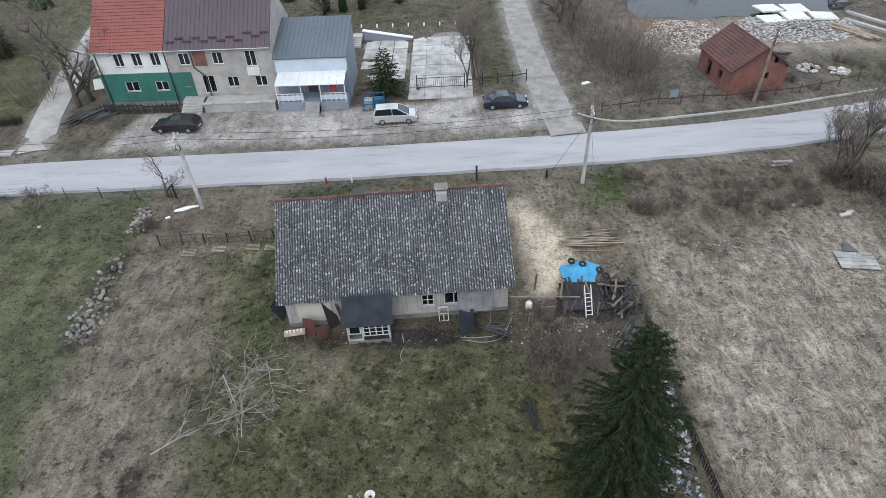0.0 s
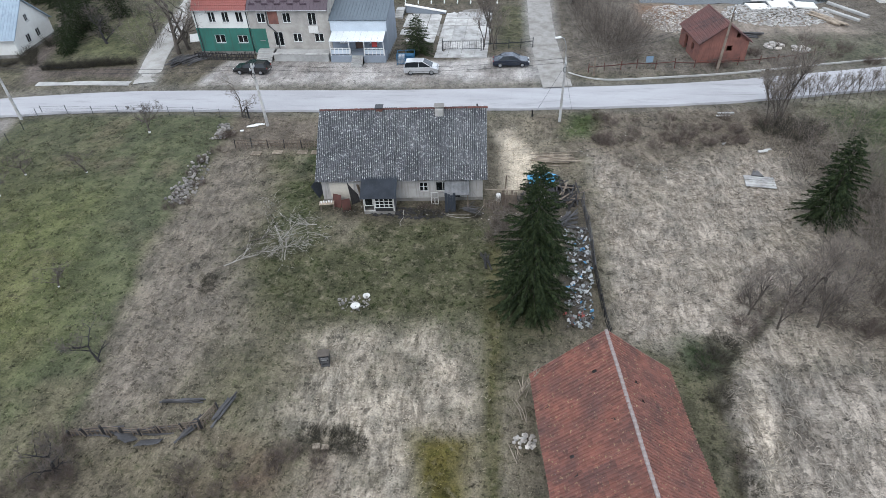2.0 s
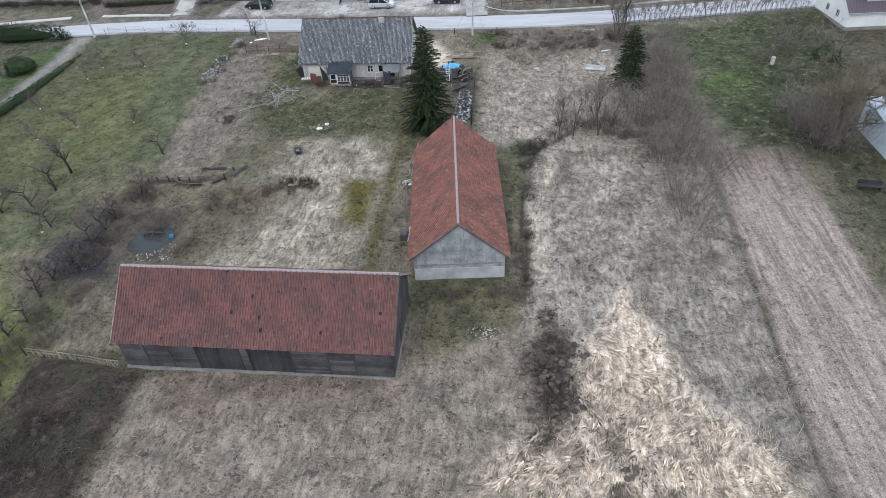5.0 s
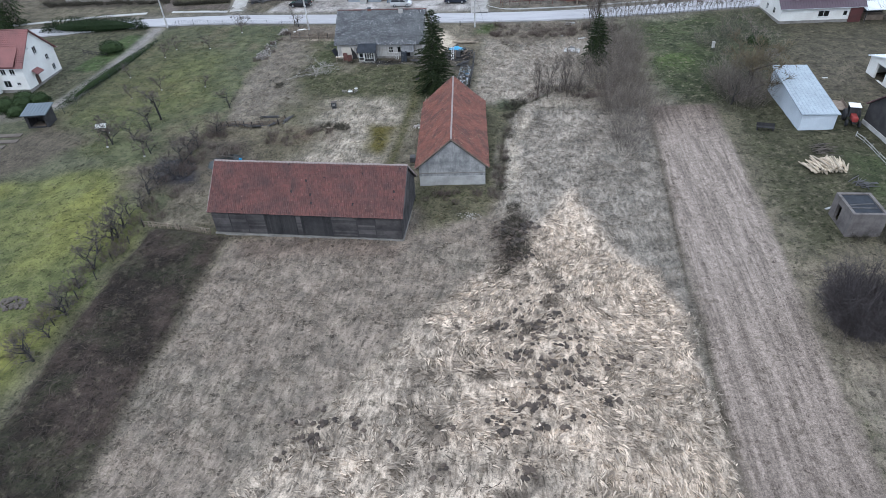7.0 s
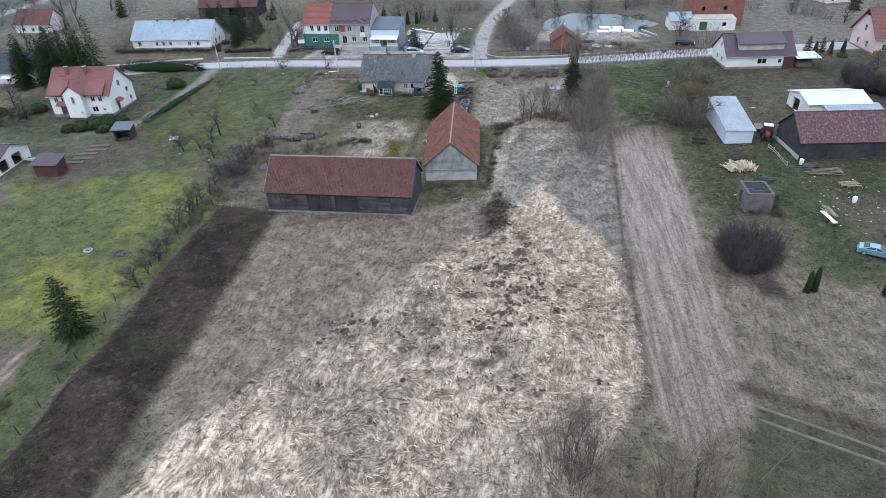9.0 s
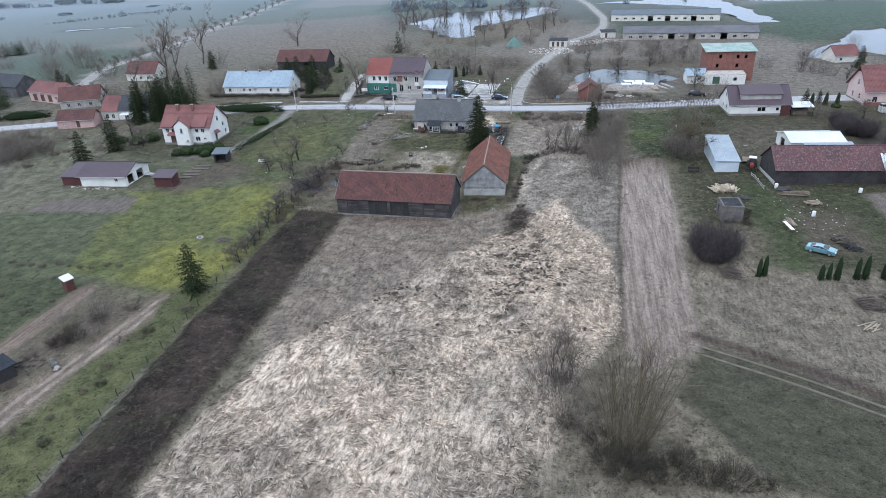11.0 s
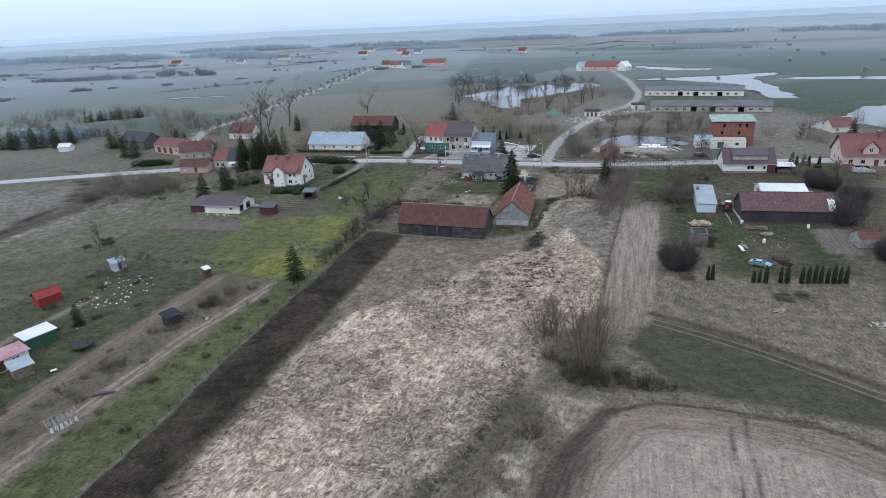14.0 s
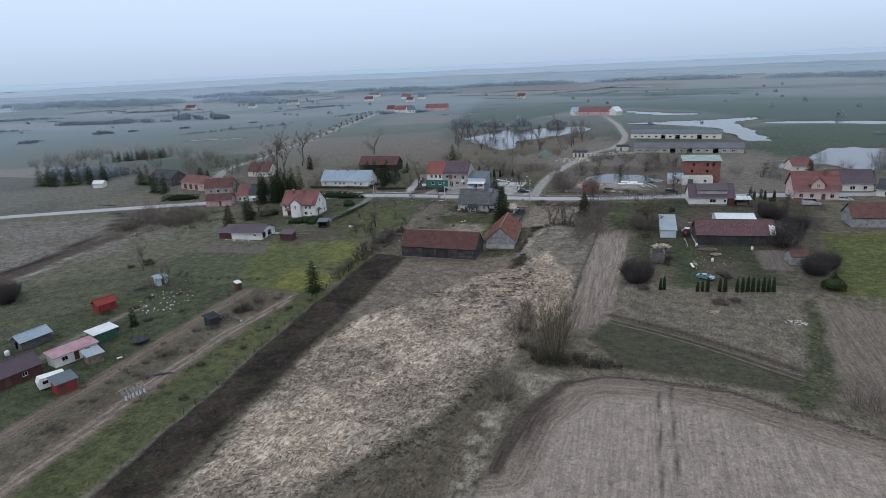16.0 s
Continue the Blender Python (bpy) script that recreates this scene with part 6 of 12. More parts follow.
def terrace():
    green = house("terraced_house", -33.46, 67.05, 0, 7.68, 9.5, 6.35, 10.5, MAT["white_render"], MAT["red_metal"], "end house with white upper wall, green lower wall and red roof",
                  holes={"S": [W2(2.6, 4.5, 1.0, 1.4), W2(4.5, 4.5, 1.0, 1.4), W2(6.45, 4.5, 1.0, 1.4), W2(3.1, 1.75, 1.45, 1.1), W2(6.3, 1.75, 1.4, 1.05)]},
                  split=(3.75, MAT["green_render"]), z=1.45, over=.35, verge=-.002, plinth=.55)
    plum = house("terraced_house", -24.1, 67.05, 0, 10.98, 9.5, 6.35, 10.5, MAT["beige_render"], MAT["purple_metal"], "middle house with patchy beige render and a plum sheet roof",
                 holes={"S": [W2(1.75, 4.45, 1.15, 1.3), W2(5.25, 4.45, 1.1, 1.3), W2(8.7, 4.1, 1.15, 1.7), (1.4, 2.1, .6, .8, 1, 1), W2(3.7, 1.3, 1.3, 1.95), W2(6.3, 1.9, 1.2, 1.15), W2(9.3, 1.9, 1.25, 1.15)]},
                 z=1.45, over=.35, verge=-.002, roof_kind="metal", chimneys=((4.6, .2, .9),))
    part("brick_patch", Form().box(2.75, -4.758, 4.3, 4.1, -4.753, 6.1, pose(-5.49, 0, 0)), MAT["red_brick"], plum)
    part("balcony_panel", Form().box(2.6, -4.9, 3.15, 3.9, -4.755, 4.08), MAT["white_render"], plum)
    part("stain_panel", Form().box(-5.48, -4.757, .4, -3.4, -4.753, 3.7), MAT["green_render"], plum)
    for x in (-33.46 - 3.5, -29.75):
        part("downpipe", Form().tube([(x + 33.46, -4.85, .1), (x + 33.46, -4.85, 6.2)], .06, 6), MAT["dark_steel"], green)
    part("downpipe", Form().tube([(-1.9, -4.85, .1), (-1.9, -4.85, 3.2), (-2.9, -4.85, 4.2), (-2.9, -4.85, 6.3)], .07, 6), MAT["dark_steel"], plum)
    for k in range(12):
        part("snow_guard", Form().box(-5.2 + k * .88, -4.55 + .3 * (k % 2) + .3 * (k > 8), 6.75 + .25 * (k % 2) + .25 * (k > 8), -4.75 + k * .88 + .4, -4.45 + .3 * (k % 2) + .3 * (k > 8), 6.95 + .25 * (k % 2) + .25 * (k > 8)), MAT["purple_metal"], plum)
    # terrace and its steps
    tr = thing("terrace_platform", -22.4, 60.9, 0, 1.4, "raised concrete terrace with a stained retaining wall", "terrace")
    part("slab", Form().soft_box(-3.9, -.8, -.3, 3.7, 1.35, 1.05, .03), MAT["concrete"], tr)
    part("coping", Form().box(-3.95, -.88, 1.052, 3.75, -.5, 1.14), MAT["pale_concrete"], tr)
    st = thing("entrance_steps", -27.7, 60.7, 0, 1.4, "flight of concrete entrance steps", "steps")
    for k in range(6):
        part("step", Form().box(-1.1, -1.0 + k * .3, -.3 + .001 * k, 1.1, 1.5, .18 * (k + 1)), MAT["concrete"], st)
    # annex
    an = house("annex", -14.68, 65.2, 0, 7.5, 6.6, 4.95, 6.7, MAT["annex_grey"], MAT["grey_metal"], "grey single-storey annex with a pale fascia and blue-grey roof", "house",
               holes={"S": [(3.6, 1.15, 1.0, 2.0, 1, 1, "door"), W2(1.6, 1.9, 1.2, .9), W2(5.7, 1.9, 1.2, .9)]}, mono=True, roof_kind="metal", z=1.45, over=.2, verge=.12)
    part("fascia", Form().box(-3.76, -3.36, 3.5, 3.76, -3.304, 4.93), MAT["annex_white"], an)
    cn = Form()
    for k in range(9):
        cn.box(-3.6 + k * .8, 0, 0, -3.6 + k * .8 + .78, 2.3, .02)
    part("canopy", cn, MAT["white_sheet"], an, "pale ribbed plastic canopy", m=pose(0, -5.55, 2.95, 14, 0, 0))
    part("porch_floor", Form().box(-3.7, -5.3, -.4, 3.7, -3.36, 1.02), MAT["annex_grey"], an)
    for k in range(6):
        part("step", Form().box(-.75, -6.6 + k * .22, -.3, .75, -5.302, .17 * (k + 1)), MAT["concrete"], an)
    for x0, x1 in ((-3.6, -.9), (.9, 3.6)):
        rl = part("railing", Form().box(x0, -5.28, 1.9, x1, -5.22, 1.96), MAT["white_paint"], an)
        for k in range(6):
            xx = x0 + (x1 - x0) * k / 5
            part("baluster", Form().box(xx - .03, -5.27, 1.022, xx + .03, -5.23, 1.898), MAT["white_paint"], rl)
        part("panel", Form().box(x0 + .05, -5.26, 1.2, x1 - .05, -5.24, 1.75), MAT["annex_white"], rl)
    for x in (-3.55, -1.0, 1.0, 3.55):
        part("canopy_post", Form().box(x - .04, -5.45, 1.022, x + .04, -5.37, 3.0), MAT["white_paint"], an)
    part("sign_board", Form().box(2.0, -5.2, 2.1, 2.7, -5.14, 3.0), MAT["red_paint"], an, "plain red notice panel")
    return green


terrace()

# ---- houses west of the farm ----
villa = house("villa", -68.8, 17.5, 6.0, 13.2, 9.8, 4.5, 8.9, MAT["villa_render"], MAT["pink_roof"], "white rendered villa with a red tiled roof and a gabled bay",
              holes={"S": [W2(1.4, 3.0, .9, 1.2), W2(3.0, 3.0, .9, 1.2), W2(9.6, 3.0, .9, 1.2), W2(11.2, 3.0, .9, 1.2), W2(9.5, .8, 1.3, 1.2), W2(11.5, 1.1, .7, .6), (2.8, .05, 1.8, 2.1, 2, 1, "door")],
                     "E": [W2(4.6, 4.9, 1.0, 1.25), W2(7.0, 3.0, .9, 1.0), (3.0, 6.3, .4, .5, 1, 1), W2(7.8, .9, .9, 1.1), (2.6, .05, 1.0, 2.0, 1, 1, "door")], "W": [W2(3, .9, 1, 1.2), W2(6.4, .9, 1, 1.2)]}, over=.45, chimneys=((-3.2, -1.2, .5), (0.9, -1.2, .5)))
for vx in (-4.4, 3.8):
    part("eyebrow_roof", Form().prism([(vx - 1.9, -5.5, 4.5), (vx + 1.9, -5.5, 4.5), (vx + 1.9, -2.6, 6.75), (vx - 1.9, -2.6, 6.75)], (0, 0, .16)), MAT["pink_roof"], villa)
part("dormer_wall", Form().prism([(-2.2, 0, 0), (1.6, 0, 0), (1.6, 0, 5.0), (-.3, 0, 6.6), (-2.2, 0, 5.0)], (0, 3.4, 0)), MAT["villa_render"], villa, m=pose(-.2, -6.2, 0))
window(villa, pose(-.5, -6.29, 3.2), .8, 1.3, 1, 1)
window(villa, pose(.7, -6.29, .9), .7, .5, 1, 1)
for k in (-1, 1):
    part("dormer_roof", Form().add([(0, 0, 0), (0, 4.6, 0), (k * 2.35, 4.6, -1.95), (k * 2.35, 0, -1.95), (0, 0, -.12), (0, 4.6, -.12), (k * 2.35, 4.6, -2.07), (k * 2.35, 0, -2.07)],
                                   [(0, 1, 2, 3), (7, 6, 5, 4), (0, 3, 7, 4), (3, 2, 6, 7), (2, 1, 5, 6)]), MAT["pink_roof"], villa, m=pose(-.5, -6.5, 6.85))
part("porch_roof", Form().prism([(-1.3, 0, 0), (1.3, 0, 0), (1.1, .9, .7), (-1.1, .9, .7)], (0, 0, -.12)), MAT["pink_roof"], villa, m=pose(-3.8, -5.85, 2.5))
part("porch_roof", Form().prism([(-1.0, 0, 0), (1.0, 0, 0), (.9, .9, .6), (-.9, .9, .6)], (0, 0, -.12)), MAT["pink_roof"], villa, m=pose(7.55, -2.0, 2.4, 0, 0, 90))

house("long_house", -75.5, 64.5, 4.5, 22.8, 9.3, 2.7, 6.6, MAT["white_render"], MAT["pale_blue_roof"], "long white single-storey house with a pale blue sheet roof", roof_kind="metal",
      holes={"S": [W2(2, .9, 1.0, 1.1), W2(7, 1, .8, 1.0), W2(9, 1, .8, 1.0), W2(11, 1, .8, 1.0), W2(16.5, 1, .9, 1.0), W2(19, .9, .9, 1.1)], "E": [W2(3, 1, 1, 1.2), W2(5.5, 1, 1, 1.2), W2(4.2, 3.6, .8, 1)]}, chimneys=((0, 0, .6), (-5, 0, .6), (4, 0, .5)))
house("brown_barn", -78.8, 104, 4, 20, 9, 3.2, 6.6, MAT["dark_boards"], MAT["dark_tile"], "dark timber barn with a brown tile roof", "barn", holes={"S": [(12, .1, 3, 2.6, 1, 1, "gap")]}, plinth=0, gutter=False)
house("cottage", -107.2, 33.2, 9, 5.2, 8.4, 3.0, 6.6, MAT["cream_render"], MAT["pink_roof"], "pale cottage with an orange-red tile roof", holes={"S": [W2(1.7, .9, 1, 1.2), W2(3.6, .9, 1, 1.2)]}, verge=.0)
house("cottage", -99.8, 34.4, 9, 9.4, 8.4, 3.0, 6.6, MAT["white_render"], MAT["dark_roof_tile"], "white cottage with a dark slate roof", holes={"S": [W2(2.4, .9, 1.1, 1.2), W2(5, .9, 1.1, 1.2), W2(7.6, .9, 1.1, 1.2)], "E": [W2(4, .9, 1, 1.2)]}, verge=.05, chimneys=((0, .0, .6),))
part("lean_to_roof", Form().box(0, 0, 0, 2.6, 2.0, .08), MAT["white_sheet"], bpy.data.objects["cottage.001"], m=pose(-3.2, -6.1, 2.1, 12, 0, 0))
house("outbuilding", -114, 25.2, 17, 10.5, 6, 2.3, 4.4, MAT["pink_render"], MAT["dark_tile"], "low brick-pink outbuilding with a dull red roof", "outbuilding", holes={"S": [W2(2, .9, .7, .6), (6, .05, 1, 1.9, 1, 1, "door")]}, plinth=0)
house("cottage", -129.5, 44, 28, 12, 8.4, 2.9, 6.3, MAT["beige_render"], MAT["dark_tile"], "old beige cottage with a dark red roof", holes={"S": [W2(2.5, .9, 1, 1.1), W2(5.5, .9, 1, 1.1), W2(9, .9, 1, 1.1)], "W": [W2(3.5, .9, 1, 1.1)]}, chimneys=((0, 0, .6),))
house("stable", -147, 50.5, -12, 17, 8, 3.2, 5.8, MAT["pink_render"], MAT["pink_roof"], "long stable with an orange-red roof and dark doors", "stable", holes={"S": [(3, .05, 2.2, 2.3, 1, 1, "door"), (7, .05, 2.2, 2.3, 1, 1, "door"), (11, .05, 2.2, 2.3, 1, 1, "door"), W2(14.5, 1, 1, 1)]}, plinth=0)
house("dark_barn", -172, 57, -10, 17, 9, 3.4, 6.6, MAT["grey_boards"], MAT["dark_roof_tile"], "grey barn with a dark slate roof", "barn", plinth=0, gutter=False)
house("dark_cottage", -133, 80, 3, 12, 8, 3, 6.6, MAT["cream_render"], MAT["dark_tile"], "small house with a dark red roof", holes={"S": [W2(3, .9, 1, 1.1), W2(6, .9, 1, 1.1), W2(9, .9, 1, 1.1)]})
house("white_shed", -205, 46, 20, 5, 4, 2, 3.2, MAT["white_render"], MAT["white_sheet"], "small white shed in the fields", "shed", plinth=0, gutter=False)
bung = house("bungalow", -70.4, -11.8, 7, 11.0, 9.0, 2.3, 4.0, MAT["white_render"], MAT["purple_metal"], "low white workshop with a grey-plum roof", "workshop", roof_kind="metal",
             holes={"S": [W2(8.6, .9, .9, .8)], "E": [(1.6, .05, 2.2, 2.0, 1, 1, "gap"), (5.2, .05, 2.4, 2.0, 1, 1, "gap")]}, over=.6, plinth=0)
house("lean_shed", -78.3, -13.6, 7, 4.8, 6.4, 1.9, 3.0, MAT["dark_red_boards"], MAT["purple_metal"], "dark red lean-to shed beside the workshop", "shed", mono=True, roof_kind="metal", plinth=0)
house("garden_shed", -55.7, -13.2, 6, 4.2, 2.8, 2.1, 2.7, MAT["dark_red_boards"], MAT["purple_metal"], "dark red garden shed with a plum-grey roof", "shed", mono=True, roof_kind="metal", plinth=0, over=.4)
house("garden_shelter", -51.6, 2.4, 12, 3.2, 2.6, 2.1, 2.6, MAT["dark_boards"], MAT["grey_metal"], "dark garden shelter with a grey roof", "shelter", mono=True, roof_kind="metal", plinth=0, over=.35, holes={"S": [(1.6, .1, 2.4, 1.6, 1, 1, "gap")]})

# ---- houses and sheds east of the farm ----
house("tin_shed", 60.3, 11.6, 4, 4.3, 12.6, 2.1, 3.6, MAT["annex_white"], MAT["tin"], "white shed with a sloping zinc roof", "shed", mono=True, roof_kind="metal", over=.25, plinth=0)
wh = house("white_house", 73.0, 53.0, 8, 14.4, 9.4, 2.7, 6.4, MAT["white_render"], MAT["purple_metal"], "white house with a plum roof and a long dormer", roof_kind="metal",
           holes={"S": [W2(7.6, .9, 2.0, 1.1), (11.4, 1.0, .8, .9, 1, 1)], "W": [W2(3, .9, .9, 1.1), W2(6, .9, .9, 1.1), W2(4.4, 3.6, .9, 1.1)]}, over=.35)
part("dormer", Form().prism([(-4.6, -3.6, 3.5), (-4.6, -3.6, 4.9), (-4.6, 0, 6.2), (-4.6, 0, 4)], (9.6, 0, 0)), MAT["beige_render"], wh)
part("dormer_roof", Form().prism([(-4.9, -4.0, 4.92), (-4.9, -.2, 6.52), (-4.9, -.2, 6.64), (-4.9, -4.0, 5.04)], (10.2, 0, 0)), MAT["purple_metal"], wh)
part("entrance_wall", Form().box(4.9, -4.9, -.3, 7.1, -4.72, 2.5), MAT["dark_red_boards"], wh)
cp = thing("carport", 83.4, 50.8, 8, None, "carport with a white sheet roof on posts", "carport")
part("roof", slope_form(5.2, 3.8, .5, "metal"), MAT["white_sheet"], cp, m=pose(0, -1.9, 2.2))
for x in (-2.4, 2.4):
    for y in (-1.7, 1.7):
        part("post", Form().box(x - .06, y - .06, -.2, x + .06, y + .06, 2.25 + (.4 if y > 0 else 0)), MAT["dark_boards"], cp)
part("back_wall", Form().box(-2.4, 1.62, -.2, 2.4, 1.7, 2.3), MAT["dark_boards"], cp)
part("bench", Form().box(-1.8, -.5, -.1, 1.6, .9, .9), MAT["wood"], cp)
rb = house("red_roof_barn", 77.3, 4.6, 8, 19.6, 8.4, 2.7, 5.9, MAT["dark_boards"], MAT["rusty_roof"], "dark timber barn with a rusty red sheet roof", "barn", roof_kind="metal", over=.3, plinth=0, gutter=False,
           holes={"S": [(3.2, .1, 2.0, 2.1, 1, 1, "door"), (12, .1, 2.6, 2.2, 1, 1, "door")]}, door_m=MAT["dark_boards"])
part("footing", Form().box(-9.95, -4.4, -.5, -9.83, 4.2, .5), MAT["concrete"], rb)
for k in range(4):
    part("patch_sheet", Form().box(8.55 + k * .38, .05, .05, 8.9 + k * .38, 3.6 - .3 * (k % 2), .09), MAT["white_sheet"], rb, m=pose(0, -4.35, 2.72, math.degrees(math.atan2(3.2, 4.2)), 0, 0))
house("white_garage", 78.6, 20.6, 8, 10.4, 8, 2.6, 3.6, MAT["white_render"], MAT["white_sheet"], "white garage with a bright sheet roof", "garage", mono=False, roof_kind="metal", over=.3, plinth=0, holes={"W": [(3, .05, 2.4, 2.2, 1, 1, "gap")]})
house("lean_shed", 81.0, 15.2, 8, 9.0, 3.2, 2.0, 2.7, MAT["white_render"], MAT["tin"], "lean-to shed with a zinc roof", "shed", mono=True, roof_kind="metal", over=.2, plinth=0)
pk = house("pink_house", 106.0, 64.6, 6, 13.6, 11, 3.9, 9.0, MAT["pale_pink_render"], MAT["pink_roof"], "pink two-storey house with a steep orange tiled roof", over=.6, hip=7.4,
           holes={"S": [W2(2.2, .9, 1.2, 1.4), W2(5.5, .9, 1.2, 1.4), (9.0, .1, 1.2, 2.2, 1, 1, "door"), W2(11.6, .9, 1.2, 1.4)], "W": [W2(3, .9, 1, 1.4), W2(7, .9, 1, 1.4), W2(5, 4.2, 1, 1.4)]}, chimneys=((3.2, -1.2, 1.0, .9, .9),))
part("dormer_wall", Form().prism([(-2.4, 0, 3.6), (1.6, 0, 3.6), (1.6, 0, 5.6), (-.4, 0, 7.6), (-2.4, 0, 5.6)], (0, 4.2, 0)), MAT["pink_render"], pk, m=pose(.6, -5.6, 0))
window(pk, pose(.2, -5.69, 4.4), 1.1, 1.5, 2, 1)
for k in (-1, 1):
    part("dormer_roof", Form().add([(0, 0, 0), (0, 4.8, 0), (k * 2.7, 4.8, -2.6), (k * 2.7, 0, -2.6), (0, 0, -.14), (0, 4.8, -.14), (k * 2.7, 4.8, -2.74), (k * 2.7, 0, -2.74)],
                                   [(0, 1, 2, 3), (7, 6, 5, 4), (0, 3, 7, 4), (3, 2, 6, 7), (2, 1, 5, 6)]), MAT["pink_roof"], pk, m=pose(.2, -5.95, 7.95))
part("brick_base", Form().box(-6.86, -5.6, -.4, -.2, -5.545, .9), MAT["red_brick"], pk)
house("grey_house", 119.5, 79, 8, 13.6, 9, 3.4, 7.2, MAT["cream_render"], MAT["purple_metal"], "grey-beige house with a dark plum roof", roof_kind="metal", holes={"S": [W2(3, .9, 1.6, 1.3), W2(7, .9, 1.6, 1.3), W2(11, .9, 1.2, 1.3)]}, over=.5)
house("grey_house", 133, 69, -25, 12, 8, 2.8, 5.6, MAT["cream_render"], MAT["dark_roof_tile"], "pale house with a grey slate roof", holes={"S": [W2(3, .9, 1.2, 1.3), W2(8, .9, 1.2, 1.3)]})
house("brick_barn", 116.8, 28.5, 8, 15.5, 8, 2.8, 6.0, MAT["barn_render"], MAT["dark_tile"], "grey barn with a dark red tile roof", "barn", plinth=0, gutter=False)
house("hut", 109.5, 118, 20, 8, 7, 2.6, 5.2, MAT["cream_render"], MAT["pink_roof"], "small house with an orange-red roof", holes={"S": [W2(2, .9, 1, 1)]})
house("collapsed_hut", 91.0, -11.0, 15, 4.2, 4.2, 1.8, 3.0, MAT["barn_render"], MAT["dark_tile"], "small ruined hut with broken render walls", "hut", plinth=0, gutter=False, over=.05)

# ---- the brick granary, the white ruin and the cow sheds ----
house("brick_granary", 70.6, 90.5, 5, 13.8, 8, 8.6, 9.6, MAT["red_brick"], weathered("faded_green_sheet", (0.2, 0.3, 0.25), (0.36, 0.42, 0.4), .8, .6, .1), "red brick granary with a shallow faded green roof", "granary", mono=True, roof_kind="metal", over=.5, plinth=0,
      holes={"S": [(4, 6.6, .8, 1.0, 1, 1, "gap"), (9, 6.6, .8, 1.0, 1, 1, "gap"), (11.2, 6.6, .8, 1.0, 1, 1, "gap"), (3.4, 4.0, .8, 1.0, 1, 1, "gap"), (9, 4.0, .8, 1.0, 1, 1, "gap")]})
house("white_ruin", 69.4, 83.7, 5, 11.4, 4.2, 2.7, 3.1, MAT["white_render"], MAT["rubble"], "white rendered ruin with a broken roof", "ruin", mono=True, roof_kind="flat", plinth=0, over=.05, gutter=False,
      holes={"S": [(3.2, .05, 2.0, 2.2, 1, 1, "door"), (8.5, 1.0, 1.0, 1.0, 1, 1, "gap")]}, door_m=MAT["green_paint"])
house("white_outhouse", 61.3, 85.4, 5, 5.4, 6.0, 2.3, 3.8, MAT["white_render"], MAT["pale_blue_roof"], "white outhouse with a pale blue roof", "outhouse", roof_kind="metal", plinth=0, holes={"S": [W2(3.6, .9, 1, 1)]})
for cx, cy, ll, eh, rh in ((66, 171.5, 53, 2.9, 4.9), (59.5, 233, 52, 3.3, 5.2)):
    hs = [(3 + i * 4.1, 1.0, 1.6, .9, 2, 1) for i in range(12)]
    hs[4] = (19.4, .05, 2.6, 2.5, 1, 1, "gap")
    hs[6] = (27.6, .05, 2.6, 2.5, 1, 1, "gap")
    hs[9] = (39.9, .05, 2.6, 2.5, 1, 1, "gap")
    house("cow_shed", cx, cy, 1 if cy < 200 else -4, ll, 12, eh, rh, MAT["beige_render"] if cy < 200 else MAT["cream_render"], weathered("dull_shed_sheet", (0.13, 0.13, 0.145), (0.09, 0.088, 0.095), .3, .7, .1) if cy < 200 else MAT["grey_metal"], "long derelict cow shed with a low sheet roof", "cow shed", roof_kind="metal", holes={"S": hs}, plinth=.3, gutter=False, group="cow sheds")
house("pump_house", 13.5, 153, 0, 7, 4, 2.4, 2.8, MAT["cream_render"], MAT["felt"], "small flat-roofed concrete pump house", "hut", mono=True, roof_kind="flat", plinth=0, gutter=False, holes={"S": [(1.5, .05, 1, 1.9, 1, 1, "door"), (3.5, .05, 1, 1.9, 1, 1, "door"), (5.4, .05, 1, 1.9, 1, 1, "door")]})
tent = thing("tent_roof", -5.3, 154, 20, None, "green pyramid-shaped shelter", "shelter")
part("canvas", Form().add([(-3.5, -3, 0), (3.5, -3, 0), (3.5, 3, 0), (-3.5, 3, 0), (0, 0, 3.8)], [(0, 1, 4), (1, 2, 4), (2, 3, 4), (3, 0, 4)]), weathered("faded_green_canvas", (0.12, 0.2, 0.17), (0.09, 0.15, 0.13), 1, .9, .1), tent)
house("white_hut", 33, 176, 10, 6, 4, 2.4, 2.9, MAT["white_render"], MAT["felt"], "small white hut with a flat roof", "hut", mono=True, roof_kind="flat", plinth=0, gutter=False, holes={"S": [(2, .05, 1, 1.9, 1, 1, "door")]})

